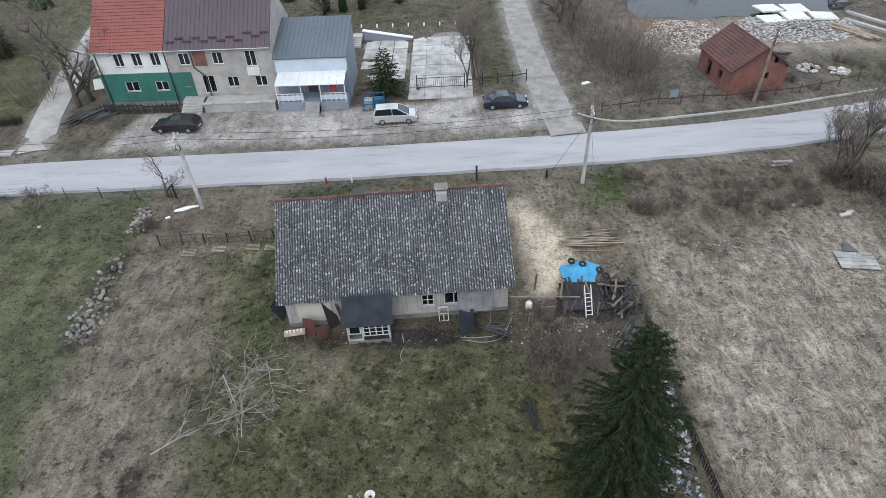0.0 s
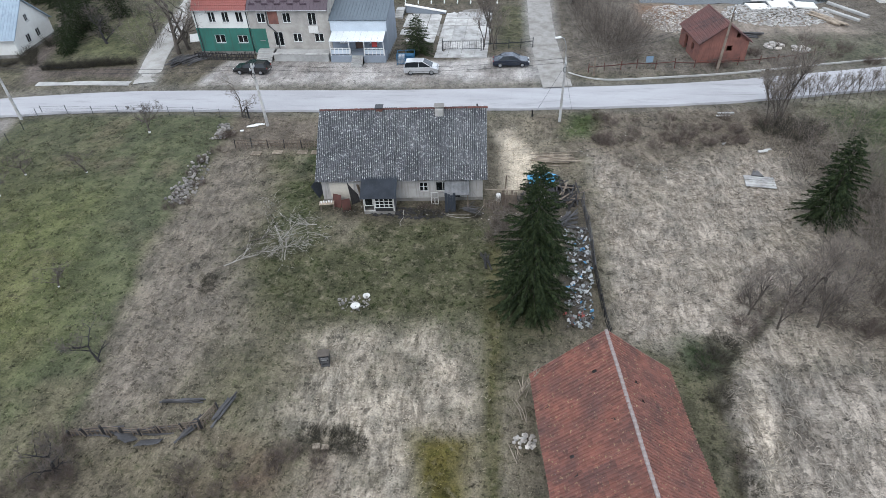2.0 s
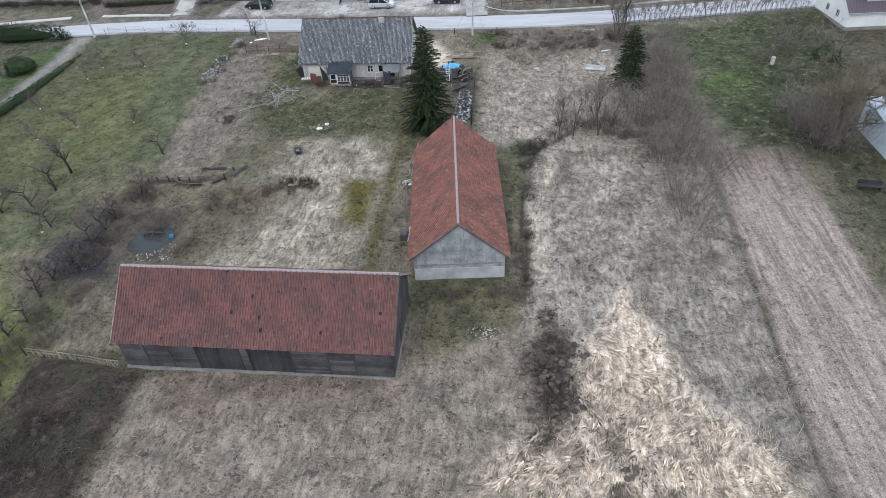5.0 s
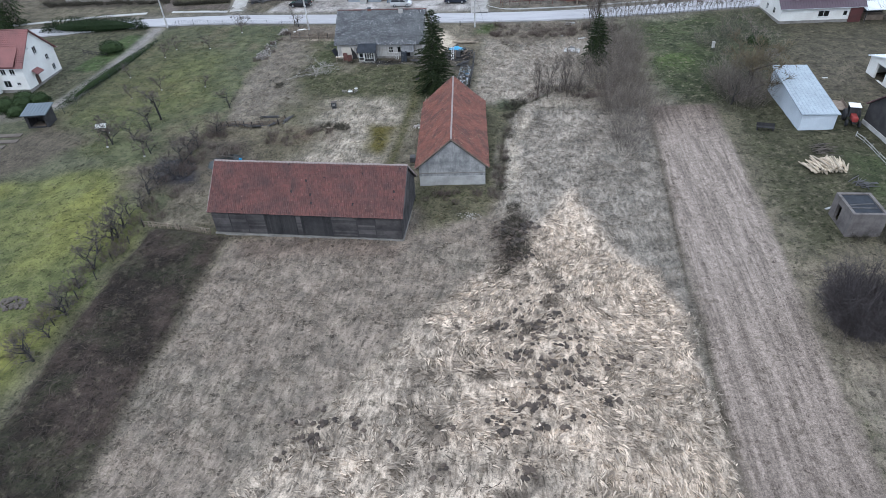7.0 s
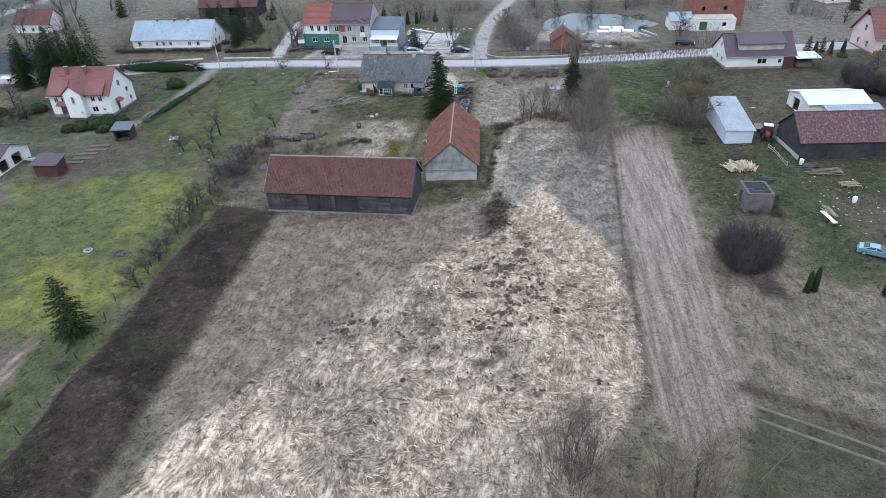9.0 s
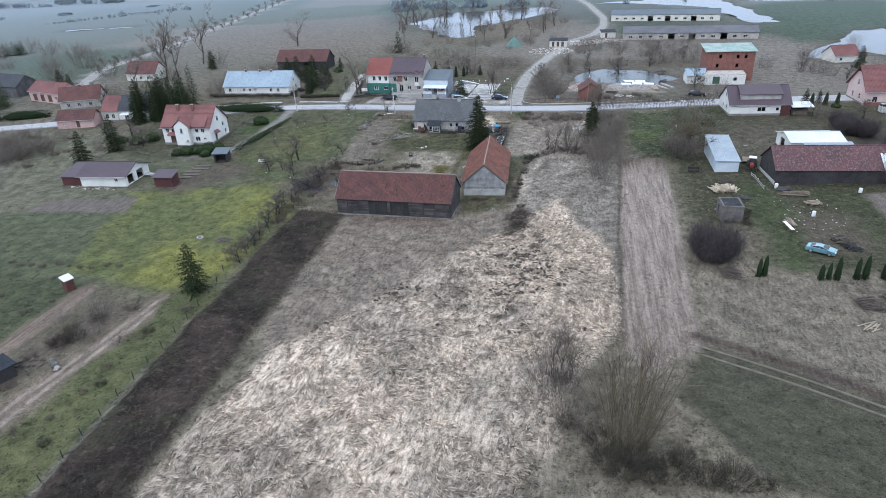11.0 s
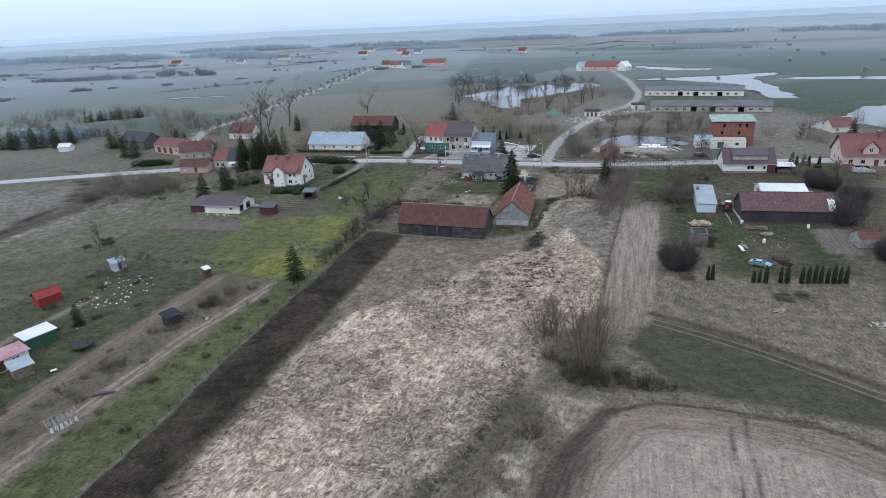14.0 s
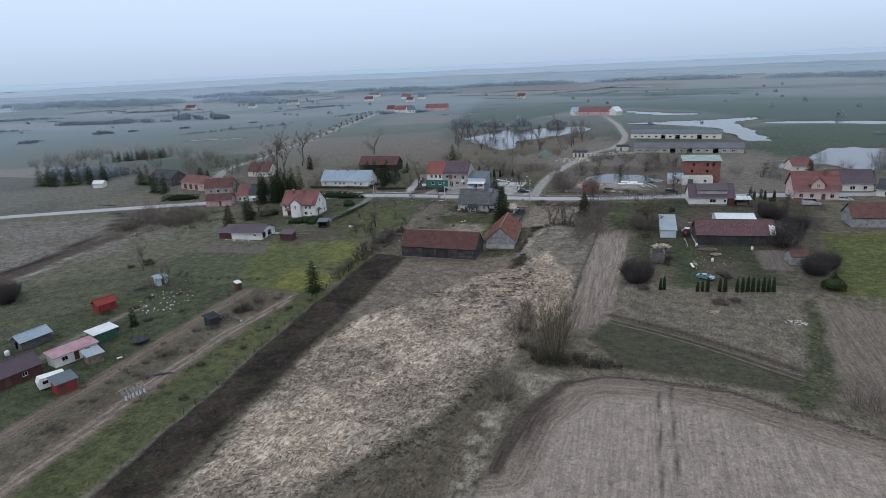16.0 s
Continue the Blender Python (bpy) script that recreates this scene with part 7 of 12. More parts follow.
# ---- far farms ----
for fx, fy, fl, fr, fw, frf, lab in ((-12, 412, 28, -4, "pink_render", "pink_roof", "far farmhouse with an orange-red roof"), (6, 409, 9, 60, "white_render", "white_sheet", "far white gabled barn by the lane"),
                                     (-29, 414, 9, 30, "white_render", "pale_blue_roof", "far shed with a pale blue roof"), (-238, 492, 20, 5, "white_render", "pink_roof", "far farmhouse with a red roof"),
                                     (-226, 482, 9, 40, "white_render", "grey_metal", "far white house among the fields"), (-205, 512, 26, 5, "pink_render", "pink_roof", "far barn with a red roof"),
                                     (-258, 500, 9, 10, "cream_render", "dark_tile", "far cottage among the fields"), (-420, 760, 14, 10, "white_render", "dark_tile", "far white farmhouse among fields"),
                                     (-370, 800, 16, 0, "white_render", "pink_roof", "far farmhouse with a red roof"), (-540, 720, 18, 15, "cream_render", "grey_metal", "far barn among the fields"), (-330, 770, 12, 0, "white_render", "grey_metal", "far white house among the fields"),
                                     (-680, 640, 16, 10, "cream_render", "dark_tile", "far farmhouse among the fields"), (-560, 640, 12, 0, "white_render", "grey_metal", "far white barn among fields"), (-480, 900, 22, 0, "cream_render", "grey_metal", "far long barn among fields"),
                                     (-150, 700, 10, 0, "white_render", "dark_tile", "far white cottage among fields"), (-320, 700, 10, 0, "cream_render", "dark_tile", "far cottage among the fields")):
    house("far_farm", fx, fy, fr, fl, 9, 3.4, 7.2, MAT[fw], MAT[frf], lab, "farm building", roof_kind="plain", plinth=0, gutter=False, holes={"S": [W2(fl * .3, 1, 1.2, 1.3), W2(fl * .7, 1, 1.2, 1.3)]}, sink=1.5, z=land(fx, fy) + .1)

# ---- allotment huts in the south-west ----
house("allotment_hut", -66.2, -94.6, 83, 6.4, 3.6, 2.0, 3.1, MAT["grey_boards"], MAT["pale_blue_roof"], "grey board hut with a patched pale blue roof", "hut", roof_kind="metal", plinth=0, holes={"W": [(1.5, .05, 1, 1.8, 1, 1, "gap")]}, gutter=False)
house("allotment_shed", -54.6, -110.5, 80, 14, 5.2, 2.3, 4.2, MAT["dark_red_boards"], MAT["purple_metal"], "long dark red shed with a plum sheet roof", "shed", roof_kind="metal", plinth=0, gutter=False, holes={"S": [W2(4, .9, 1, .8), (8, .05, 1.2, 1.9, 1, 1, "door"), W2(11, .9, 1, .8)]})
house("allotment_cabin", -50.8, -97.2, 78, 8.6, 3.0, 2.1, 2.6, MAT["white_paint"], weathered("faded_pink_roof", (0.36, 0.17, 0.2), (0.4, 0.3, 0.32), .8, .7, .1), "low white cabin with a faded pink roof", "cabin", mono=True, roof_kind="metal", plinth=0, gutter=False, holes={"S": [W2(2, .8, 1.2, .9), (4.3, .05, 1, 1.9, 1, 1, "door"), W2(6.6, .8, 1.2, .9)]})
house("allotment_store", -52.4, -88.6, 78, 5.0, 3.0, 2.3, 2.6, MAT["green_paint"], MAT["white_sheet"], "green store with a white roof", "store", mono=True, roof_kind="metal", plinth=0, gutter=False)
house("allotment_hut", -45.2, -97.2, 70, 2.8, 2.6, 1.9, 2.3, MAT["wood"], MAT["tin"], "small tan hut with a pale roof", "hut", mono=True, roof_kind="metal", plinth=0, gutter=False)
house("allotment_hut", -40.4, -107.6, 72, 3.4, 2.6, 2.1, 2.7, MAT["red_paint"], MAT["grey_metal"], "red painted hut with a grey roof", "hut", mono=True, roof_kind="metal", plinth=0, gutter=False, holes={"S": [(1.0, .1, .9, 1.7, 1, 1, "door")]})
house("allotment_hut", -67.4, -74.8, 75, 4.4, 2.8, 2.0, 3.0, MAT["red_paint"], MAT["red_paint"], "bright red hut with a red roof", "hut", roof_kind="metal", plinth=0, gutter=False)
house("allotment_hut", -67.4, -56.4, 70, 2.8, 2.4, 2.0, 2.4, MAT["annex_white"], MAT["pale_blue_roof"], "pale hut with a blue-grey roof", "hut", mono=True, roof_kind="metal", plinth=0, gutter=False, holes={"S": [(1.4, .1, .9, 1.7, 1, 1, "door")]})
house("allotment_hut", -34.0, -75.6, 75, 2.4, 2.2, 1.9, 2.3, MAT["dark_boards"], MAT["felt"], "small dark tarred hut", "hut", mono=True, roof_kind="metal", plinth=0, gutter=False)
house("privy", -43.0, -55.0, 70, 1.3, 1.3, 2.0, 2.3, MAT["rust"], MAT["white_sheet"], "narrow brown privy with a pale roof", "privy", mono=True, roof_kind="metal", plinth=0, gutter=False, over=.15)



# ---- plants ----
def blades(points, dirs, lengths, widths, bend=0.25, rng=None, lift=0.0):
    """Many thin curved strips as arrays: points (n, 3), dirs (n, 3) unit, two segments each."""
    n = len(points)
    side = np.cross(dirs, rng.normal(size=(n, 3)))
    side /= np.maximum(np.linalg.norm(side, axis=1, keepdims=True), 1e-6)
    sag = np.zeros((n, 3))
    sag[:, 2] = -bend * lengths
    a = points
    b = points + dirs * lengths[:, None] * .55 + sag * .2
    c = points + dirs * lengths[:, None] + sag
    w = widths[:, None] * side * .5
    v = np.stack([a - w, a + w, b - w * .9, b + w * .9, c - w * .2, c + w * .2], 1).reshape(-1, 3)
    k = (np.arange(n) * 6)[:, None]
    f = np.concatenate([k + np.array([[0, 1, 3, 2]]), k + np.array([[2, 3, 5, 4]])], 0)
    return v, f


def merge(chunks):
    vs, fs, k = [], [], 0
    for v, f in chunks:
        vs.append(v)
        fs.append(f + k)
        k += len(v)
    return np.concatenate(vs), np.concatenate(fs)


def limbs(rng, h, spread=0.45, levels=4, split=3, trunk=0.16, lean=0.1, first=0.3, droop=0.0, up=0.35):
    """A branching skeleton: lists of (points, radii) for the limbs, and the tips for twigs."""
    lines, tips = [], []

    def grow(p, d, length, r, lev):
        pts, q, dd = [p], p.copy(), d.copy()
        seg = 4 if lev < 2 else 3
        for _ in range(seg):
            dd = (dd + Vector((rng.uniform(-1, 1), rng.uniform(-1, 1), rng.uniform(-.6, .6) + up * (.4 if lev else .2) - droop * lev)) * (.16 + .05 * lev)).normalized()
            q = q + dd * (length / seg)
            pts.append(q.copy())
        radii = [r * (1 - .6 * i / seg) for i in range(seg + 1)]
        lines.append((pts, radii, lev))
        if lev >= levels:
            tips.append((pts[-1], dd))
            tips.append((pts[-2], dd))
            return
        for i in range(split + (lev == 0) * 2):
            at = pts[rng.randint(max(1, int(seg * first)) if lev == 0 else 1, seg)]
            ang = rng.uniform(0, 2 * math.pi)
            out = Vector((math.cos(ang), math.sin(ang), rng.uniform(-.1, .6)))
            nd = (dd * (1 - spread) + out * spread * 1.25).normalized()
            grow(at, nd, length * rng.uniform(.5, .78), r * rng.uniform(.4, .58), lev + 1)

    grow(Vector((0, 0, -.3)), Vector((rng.uniform(-lean, lean), rng.uniform(-lean, lean), 1)).normalized(), h * .5, trunk, 0)
    return lines, tips


def bare_tree(name, seed, h, label, category="tree", spread=0.45, levels=4, split=3, trunk=0.16, twigs=7, twig=0.5, thick=0.022, twig_m=None, bark_m=None, white=0.0, up=0.35, first=.3):
    rng, nr = random.Random(seed), np.random.default_rng(seed)
    lines, tips = limbs(rng, h, spread, levels, split, trunk, first=first, up=up)
    ob = thing(name, 0, 0, 0, 0, label, category)
    wood, fine = Form(), []
    for pts, radii, lev in lines:
        if lev < 3:
            wood.tube(pts, radii, 7 if lev == 0 else 5 if lev == 1 else 4)
        else:
            P = np.array([tuple(p) for p in pts])
            for a, b in zip(P, P[1:]):
                d = b - a
                ln = np.linalg.norm(d)
                fine.append((a, d / max(ln, 1e-6), ln, max(radii[0] * 1.5, thick)))
    for p, d in tips:
        for _ in range(twigs):
            dd = np.array(tuple(d)) * .7 + nr.normal(size=3) * .55 + np.array((0, 0, .2))
            dd /= np.linalg.norm(dd)
            fine.append((np.array(tuple(p)) - dd * .05, dd, twig * nr.uniform(.5, 1.3), thick))
    part("trunk", wood, bark_m or MAT["bark"], ob, smooth=True)
    if fine:
        v, f = blades(np.array([q[0] for q in fine]), np.array([q[1] for q in fine]), np.array([q[2] for q in fine]), np.array([q[3] for q in fine]), .06, nr)
        part("crown", big_mesh("crown", v, f, twig_m or MAT["twig"]), None, ob)
    if white:
        pts, radii, _ = lines[0]
        part("limewash", Form().tube([pts[0], pts[0].lerp(pts[1], min(1, (white + .3) / max(.1, (pts[1] - pts[0]).length)))], [radii[0] * 1.12, radii[0] * 1.08], 8), MAT["whitewash"], ob)
    return ob


def thicket(name, seed, h, r, stems, label, category="bush", twig_m=None, thick=0.03, side=5, bend=.1, tilt=.55, wild=.5):
    """A bush of many thin stems that fan out from the ground."""
    nr = np.random.default_rng(seed)
    ob = thing(name, 0, 0, 0, 0, label, category)
    ang = nr.uniform(0, 2 * math.pi, stems)
    rad = np.sqrt(nr.uniform(0, 1, stems)) * r * .45
    base = np.stack([np.cos(ang) * rad, np.sin(ang) * rad, np.full(stems, -.15)], 1)
    d = np.stack([np.cos(ang) * tilt * nr.uniform(.1, 1.2, stems), np.sin(ang) * tilt * nr.uniform(.1, 1.2, stems), np.ones(stems)], 1)
    d += nr.normal(size=d.shape) * .12
    d /= np.linalg.norm(d, axis=1, keepdims=True)
    ln = h * nr.uniform(.55, 1.1, stems)
    main = blades(base, d, ln, np.full(stems, thick * 1.6), bend, nr)
    chunks = []
    for _ in range(side):
        t = nr.uniform(.25, .95, stems)
        p = base + d * (ln * t)[:, None] - np.array([0, 0, 1.0]) * (bend * ln * t * t * .8)[:, None]
        dd = d * .8 + nr.normal(size=d.shape) * wild
        dd /= np.linalg.norm(dd, axis=1, keepdims=True)
        chunks.append(blades(p, dd, ln * nr.uniform(.15, .4, stems), np.full(stems, thick), .05, nr))
    part("trunk", big_mesh("trunk", *main, MAT["bark"] if twig_m is None else twig_m), None, ob)
    part("crown", big_mesh("crown", *merge(chunks), twig_m or MAT["twig"]), None, ob)
    return ob


def spruce(name, seed, h, r, label, sprays=1.0, needle_m=None, category="spruce", fine=1.0):
    """A conifer: trunk, drooping boughs, and many sprays of needles."""
    rng, nr = random.Random(seed), np.random.default_rng(seed)
    ob = thing(name, 0, 0, 0, 0, label, category)
    part("trunk", Form().tube([(0, 0, -.3), (0, 0, h * .5), (0, 0, h * .97)], [h * .018, h * .011, .015], 7), MAT["bark"], ob)
    pts, dirs, lens, wids = [], [], [], []
    boughs = Form()
    z = h * .03
    while z < h * .985:
        k = 1 - z / h
        reach = r * (k ** .62) * (1.0 if z > h * .1 else .8)
        n = max(4, int((6 + 10 * k) * sprays))
        a0 = rng.uniform(0, 6.28)
        for i in range(n):
            a = a0 + 6.283 * i / n + rng.uniform(-.25, .25)
            ln = reach * rng.uniform(.5, 1.12) * (.86 + .2 * math.sin(a * 3 + z * 1.7) * math.sin(a + z * .6)) + .12
            dz = -.2 * k + .35 * (1 - k) ** 2 + rng.uniform(-.14, .14)
            d = np.array([math.cos(a), math.sin(a), dz])
            d /= np.linalg.norm(d)
            zz = z + rng.uniform(-.15, .15)
            o = np.array([0, 0, zz])
            if k > .25 and i % 3 == 0:
                boughs.tube([tuple(o), tuple(o + d * ln * .7)], [.02 + .02 * k, .008], 3, cap=False)
            m = max(2, int(ln / .2 * sprays * fine))
            for j in range(m):
                t = .18 + .82 * (j + rng.random()) / m
                p = o + d * ln * t + np.array([0, 0, -.12 * t * t * ln])
                for s in (-1, 0, 1):
                    side = np.array([-math.sin(a), math.cos(a), 0]) * s * rng.uniform(.5, 1.0)
                    dd = d * rng.uniform(.5, 1.0) + side + np.array([0, 0, rng.uniform(-.55, .05)])
                    dd /= np.linalg.norm(dd)
                    pts.append(p), dirs.append(dd), lens.append(rng.uniform(.18, .4) * (.6 + .5 * min(1, ln / 2)) / fine ** .5), wids.append(rng.uniform(.07, .13) / fine ** .8)
        z += (.2 + .2 * k) * (h / 12) ** .5 / (sprays ** .5)
    v, f = blades(np.array(pts), np.array(dirs), np.array(lens), np.array(wids), .3, nr)
    if boughs.v:
        part("bough", boughs, MAT["bark"], ob)
    part("foliage", big_mesh("foliage", v, f, needle_m or MAT["spruce"]), None, ob)
    return ob


def leafy(name, seed, rx, ry, rz, n, label, category="bush", leaf=0.16, leaf_m=None, z0=0.0, shape=2.0, core=True):
    """A dense evergreen mass: a shell of small leaves over a dark inner body, uneven all round."""
    nr = np.random.default_rng(seed)
    ob = thing(name, 0, 0, 0, 0, label, category)
    u = nr.normal(size=(n, 3))
    u[:, 2] = np.abs(u[:, 2]) * .9
    u /= (np.abs(u) ** shape).sum(1, keepdims=True) ** (1 / shape)
    lump = .82 + .3 * value_noise(np.arctan2(u[:, 1], u[:, 0]) * 2.2 + 9, u[:, 2] * 4 + seed, 1.0, seed)
    p = u * np.array([rx, ry, rz]) * (lump * nr.uniform(.84, 1.04, n))[:, None]
    p[:, 2] += z0
    d = u + nr.normal(size=u.shape) * .6
    d /= np.linalg.norm(d, axis=1, keepdims=True)
    v, f = blades(p, d, nr.uniform(.7, 1.5, n) * leaf, nr.uniform(.4, .8, n) * leaf, .1, nr)
    part("foliage", big_mesh("foliage", v, f, leaf_m or MAT["box_green"]), None, ob)
    if core:
        prof = [(.55, 0), (.86, .25), (.8, .55), (.5, .8), (.1, .9)]
        part("core", Form().lathe(prof, 9, Matrix.Diagonal((rx, ry, rz, 1)) @ pose(0, 0, z0 / max(rz, .01))), leaf_m or MAT["box_green"], ob)
    return ob


def plant_at(src, x, y, s=1.0, rz=0, sink=.05, sz=None):
    """A copy of a plant, set down on the land."""
    return copy_thing(src, pose(x, y, land(x, y) - sink, 0, 0, rz) @ Matrix.Diagonal((s, s, sz or s, 1)))


def settle(src, x, y, s=1.0, rz=0, sink=.05, sz=None):
    """The first one of a kind goes to its own place."""
    src.matrix_basis = pose(x, y, land(x, y) - sink, 0, 0, rz) @ Matrix.Diagonal((s, s, sz or s, 1))
    return src


PR = random.Random(99)
# the tall spruce behind the barn, and smaller ones
settle(spruce("spruce", 3, 12.9, 4.2, "tall dark green spruce beside the rubbish heap", 1.3, fine=2.2), 8.0, 17.6)
sp2 = settle(spruce("spruce", 5, 8.2, 3.3, "dark green spruce among bare bushes", 1.1, fine=1.7), 33.4, 29.2)
sp3 = settle(spruce("spruce", 8, 8.4, 3.1, "dark spruce in the garden", .85, fine=1.3), -22.3, -51.6)
for x, y, s, lab in ((-86.3, -4.2, 1.0, "dark spruce beside the workshop"), (-85.3, 5.6, 1.1, "dark spruce near the villa"), (-51.6, -81.0, .55, "young spruce among the allotments"), (-7.4, 92.5, .4, "dark conifer behind the annex"),
                     (96, -27, .5, "low dark conifer at the field's edge"), (86.5, 59.5, .5, "dark conifer in a front garden"), (90, 61, .42, "dark conifer in a front garden"), (129, 88, .7, "dark conifer behind the house"), (112, 106, .85, "dark conifer beside a small house"),
                     (-64, 103, .5, "dark conifer beside the brown barn"), (-28, 92, .62, "dark conifer behind the terrace"), (-24, 95, .5, "dark conifer behind the terrace"),
                     (-118, 100, .9, "dark conifer by the tall trees"), (-160, 66, .8, "dark conifer at the village edge"), (-152, 62, .7, "dark conifer at the village edge")):
    tagged(plant_at(sp3, x, y, s, PR.uniform(0, 360)), lab, "spruce")
tagged(plant_at(sp3, -7.2, 63.2, .95, 40, sz=.62), "bushy young fir beside the parking lot", "spruce")
sp_far = settle(spruce("spruce", 9, 8.4, 3.2, "dark conifer by the western road", .6, MAT["box_green"]), -102, 40)
for i in range(22):
    t = PR.random() * .5
    tagged(plant_at(sp_far if i % 2 else sp3, -95 + 13 * t + PR.uniform(-4, 4), 31 + 22 * t + PR.uniform(-4, 4), PR.uniform(.85, 1.2), PR.uniform(0, 360), sz=PR.uniform(1.0, 1.6)), "dark pine in the roadside group", "pine", "roadside pines")
for x, y, s in ((-216, 58, 1.2), (-213, 56, 1.0), (-187, 54, 1.2), (-184, 52, 1.0), (-181, 53, 1.1), (-162, 39, 1.2), (-159, 41, 1.0), (-165, 40, .9), (-157, 38, .8), (-52, 137, 1.1)) + tuple((-243 + 3.4 * i, 45 + .7 * i + PR.uniform(-3, 3), PR.uniform(1.0, 1.35)) for i in range(9)):
    tagged(plant_at(sp_far, x, y, s, PR.uniform(0, 360), sz=s * PR.uniform(.85, 1.1)), "dark conifer at the village edge", "spruce", "village edge conifers")
# bare trees
DARK_TWIG = weathered("dark_fruit_twigs", (0.1, 0.085, 0.074), (0.07, 0.058, 0.05), .6, .95, 0, island=True, random=.3)
t_old = settle(bare_tree("bare_tree", 11, 9.5, "solitary bare spreading tree with grey bark", spread=.5, levels=4, split=3, trunk=.24, twigs=5, twig=.7), -109.5, 157, 1.5)
t_fruit = settle(bare_tree("fruit_tree", 14, 4.2, "bare orchard tree with a limewashed trunk", spread=.6, levels=3, split=3, trunk=.13, twigs=6, twig=.5, thick=.026, white=.7, twig_m=DARK_TWIG), -35.4, 41.8)
t_scrub = settle(bare_tree("scrub_tree", 23, 4.6, "dark bare scrub tree leaning in the hedge", spread=.55, levels=3, split=3, trunk=.17, twigs=6, twig=.7, thick=.03, twig_m=DARK_TWIG, bark_m=MAT["dark_boards"]), -22.8, -23.7)
for i in range(18):
    t = i / 17
    plant_at(t_scrub, -22.2 - 1.2 * math.sin(3 * t) + 2.4 * max(0, t - .6) / .4 + PR.uniform(-.6, .6), 0 - 42 * t + PR.uniform(-1, 1), PR.uniform(.6, 1.05), PR.uniform(0, 360))
t_orch = settle(bare_tree("orchard_tree", 29, 6.6, "old dark spreading orchard tree", spread=.58, levels=4, split=3, trunk=.19, twigs=3, twig=.55, thick=.024, twig_m=DARK_TWIG, bark_m=MAT["dark_boards"], first=.2), -33.0, 5.0)
for x, y, s in ((-32.8, 1.5, .8), (-33.6, -1.6, .62), (-36.2, -3.0, .7), (-23.6, 9.6, .6), (-29, -5, .6)):
    plant_at(t_orch, x, y, s, PR.uniform(0, 360))
t_tall = settle(bare_tree("tall_bare_tree", 17, 21, "tall bare tree with clumps of mistletoe", spread=.34, levels=4, split=3, trunk=.42, twigs=6, twig=1.0, thick=.06, up=.6), -127, 83)
t_thin = settle(bare_tree("bare_tree", 19, 8, "slender bare tree with thin upright limbs", spread=.3, levels=3, split=4, trunk=.12, twigs=6, twig=.8, thick=.022, up=.7, first=.1), 1.6, 65.2)
for x, y, s in ((-38.4, 33.7, .75), (-38.8, 0.2, .9), (-45.4, 29.2, .8), (-38.6, 15.5, .8), (-47, 20, .8), (-45, 33, .75), (-29.5, -6, .9), (-36.5, -4.0, 1.0), (-31.5, 17, .7), (-42, 12, .7)):
    plant_at(t_fruit, x, y, s, PR.uniform(0, 360))
for x, y, s, lab in ((-130, 111, .9, "tall bare tree near the road"), (-124, 86, .8, "tall bare tree beside a track"), (-120, 58, .6, "bare tree among the pines")):
    tagged(plant_at(t_tall, x, y, s, PR.uniform(0, 360)), lab)
for x, y, s, lab in ((-41.0, 62.6, .95, "bare tree beside the concrete drive"), (-40.2, 64.2, .8, "bare tree beside the concrete drive"), (-25.6, 45.6, .33, "young bare tree by the fence"),
                     (112, 66, .7, "bare tree behind the pink house"), (57.4, 24, .6, "bare tree behind the zinc-roofed shed"), (150, 150, 1.0, "bare tree by the flood water")):
    tagged(plant_at(t_old, x, y, s, PR.uniform(0, 360)), lab)
for x, y, s in ((33.6, 45.4, 1.2), (34.3, 45.9, 1.0), (33.0, 46.1, .8), (3.0, 64.4, 1.0), (2.4, 66.2, .9), (34.6, -60.5, .85), (35.8, -62, .7), (33.6, -61.8, .75), (43.6, -66, 1.0), (41.0, -67.5, .9), (24.2, 17.6, .72), (25.9, 16.2, .8), (28.8, 16.6, .85), (28.4, 18.8, .8), (30.6, 18.2, .7), (-62, -60, .9), (-64, -57.5, .8), (-20, 240, 1.2), (-26, 236, 1.1), (-14, 244, 1.2), (-32, 240, 1.0), (-38, 214, 1.3), (-30, 200, 1.2), (-8, 256, 1.1), (-2, 262, 1.0), (-45, 225, 1.2)):
    plant_at(t_thin, x, y, s, PR.uniform(0, 360))
for i in range(26):
    a = PR.uniform(0, 6.28)
    tagged(plant_at(t_old if i % 3 else t_thin, -34 + 46 * math.cos(a) + PR.uniform(-8, 8), 226 + 58 * math.sin(a) * (.4 if math.sin(a) > 0 else 1) + PR.uniform(-8, 8), PR.uniform(.7, 1.15), PR.uniform(0, 360)), "bare grey tree on the pond's bank", "tree", "pond trees")
# thickets
b_wild = settle(thicket("wild_bush", 31, 3.6, 2.6, 80, "bare grey-brown thicket of thin stems", thick=.012), 35.6, 11.2, 1.35)
b_tall = settle(thicket("tall_scrub", 33, 6.0, 4.2, 80, "tall bare grey-brown scrub of thin stems", thick=.014, side=6, tilt=.62), 36.9, -.4, .9)
for x, y, s in ((36.4, 4.4, .95), (37.2, 9.4, 1.0), (36.2, 15.2, 1.05), (38.2, 20.4, 1.05), (36.8, 25.6, .95), (38.8, 31, .9), (39.4, 13, .85), (50.4, 20.6, .6), (53.4, 30.6, .55), (40.4, 37, .7)):
    plant_at(b_tall, x, y, s, PR.uniform(0, 360), sz=s * PR.uniform(.85, 1.1))
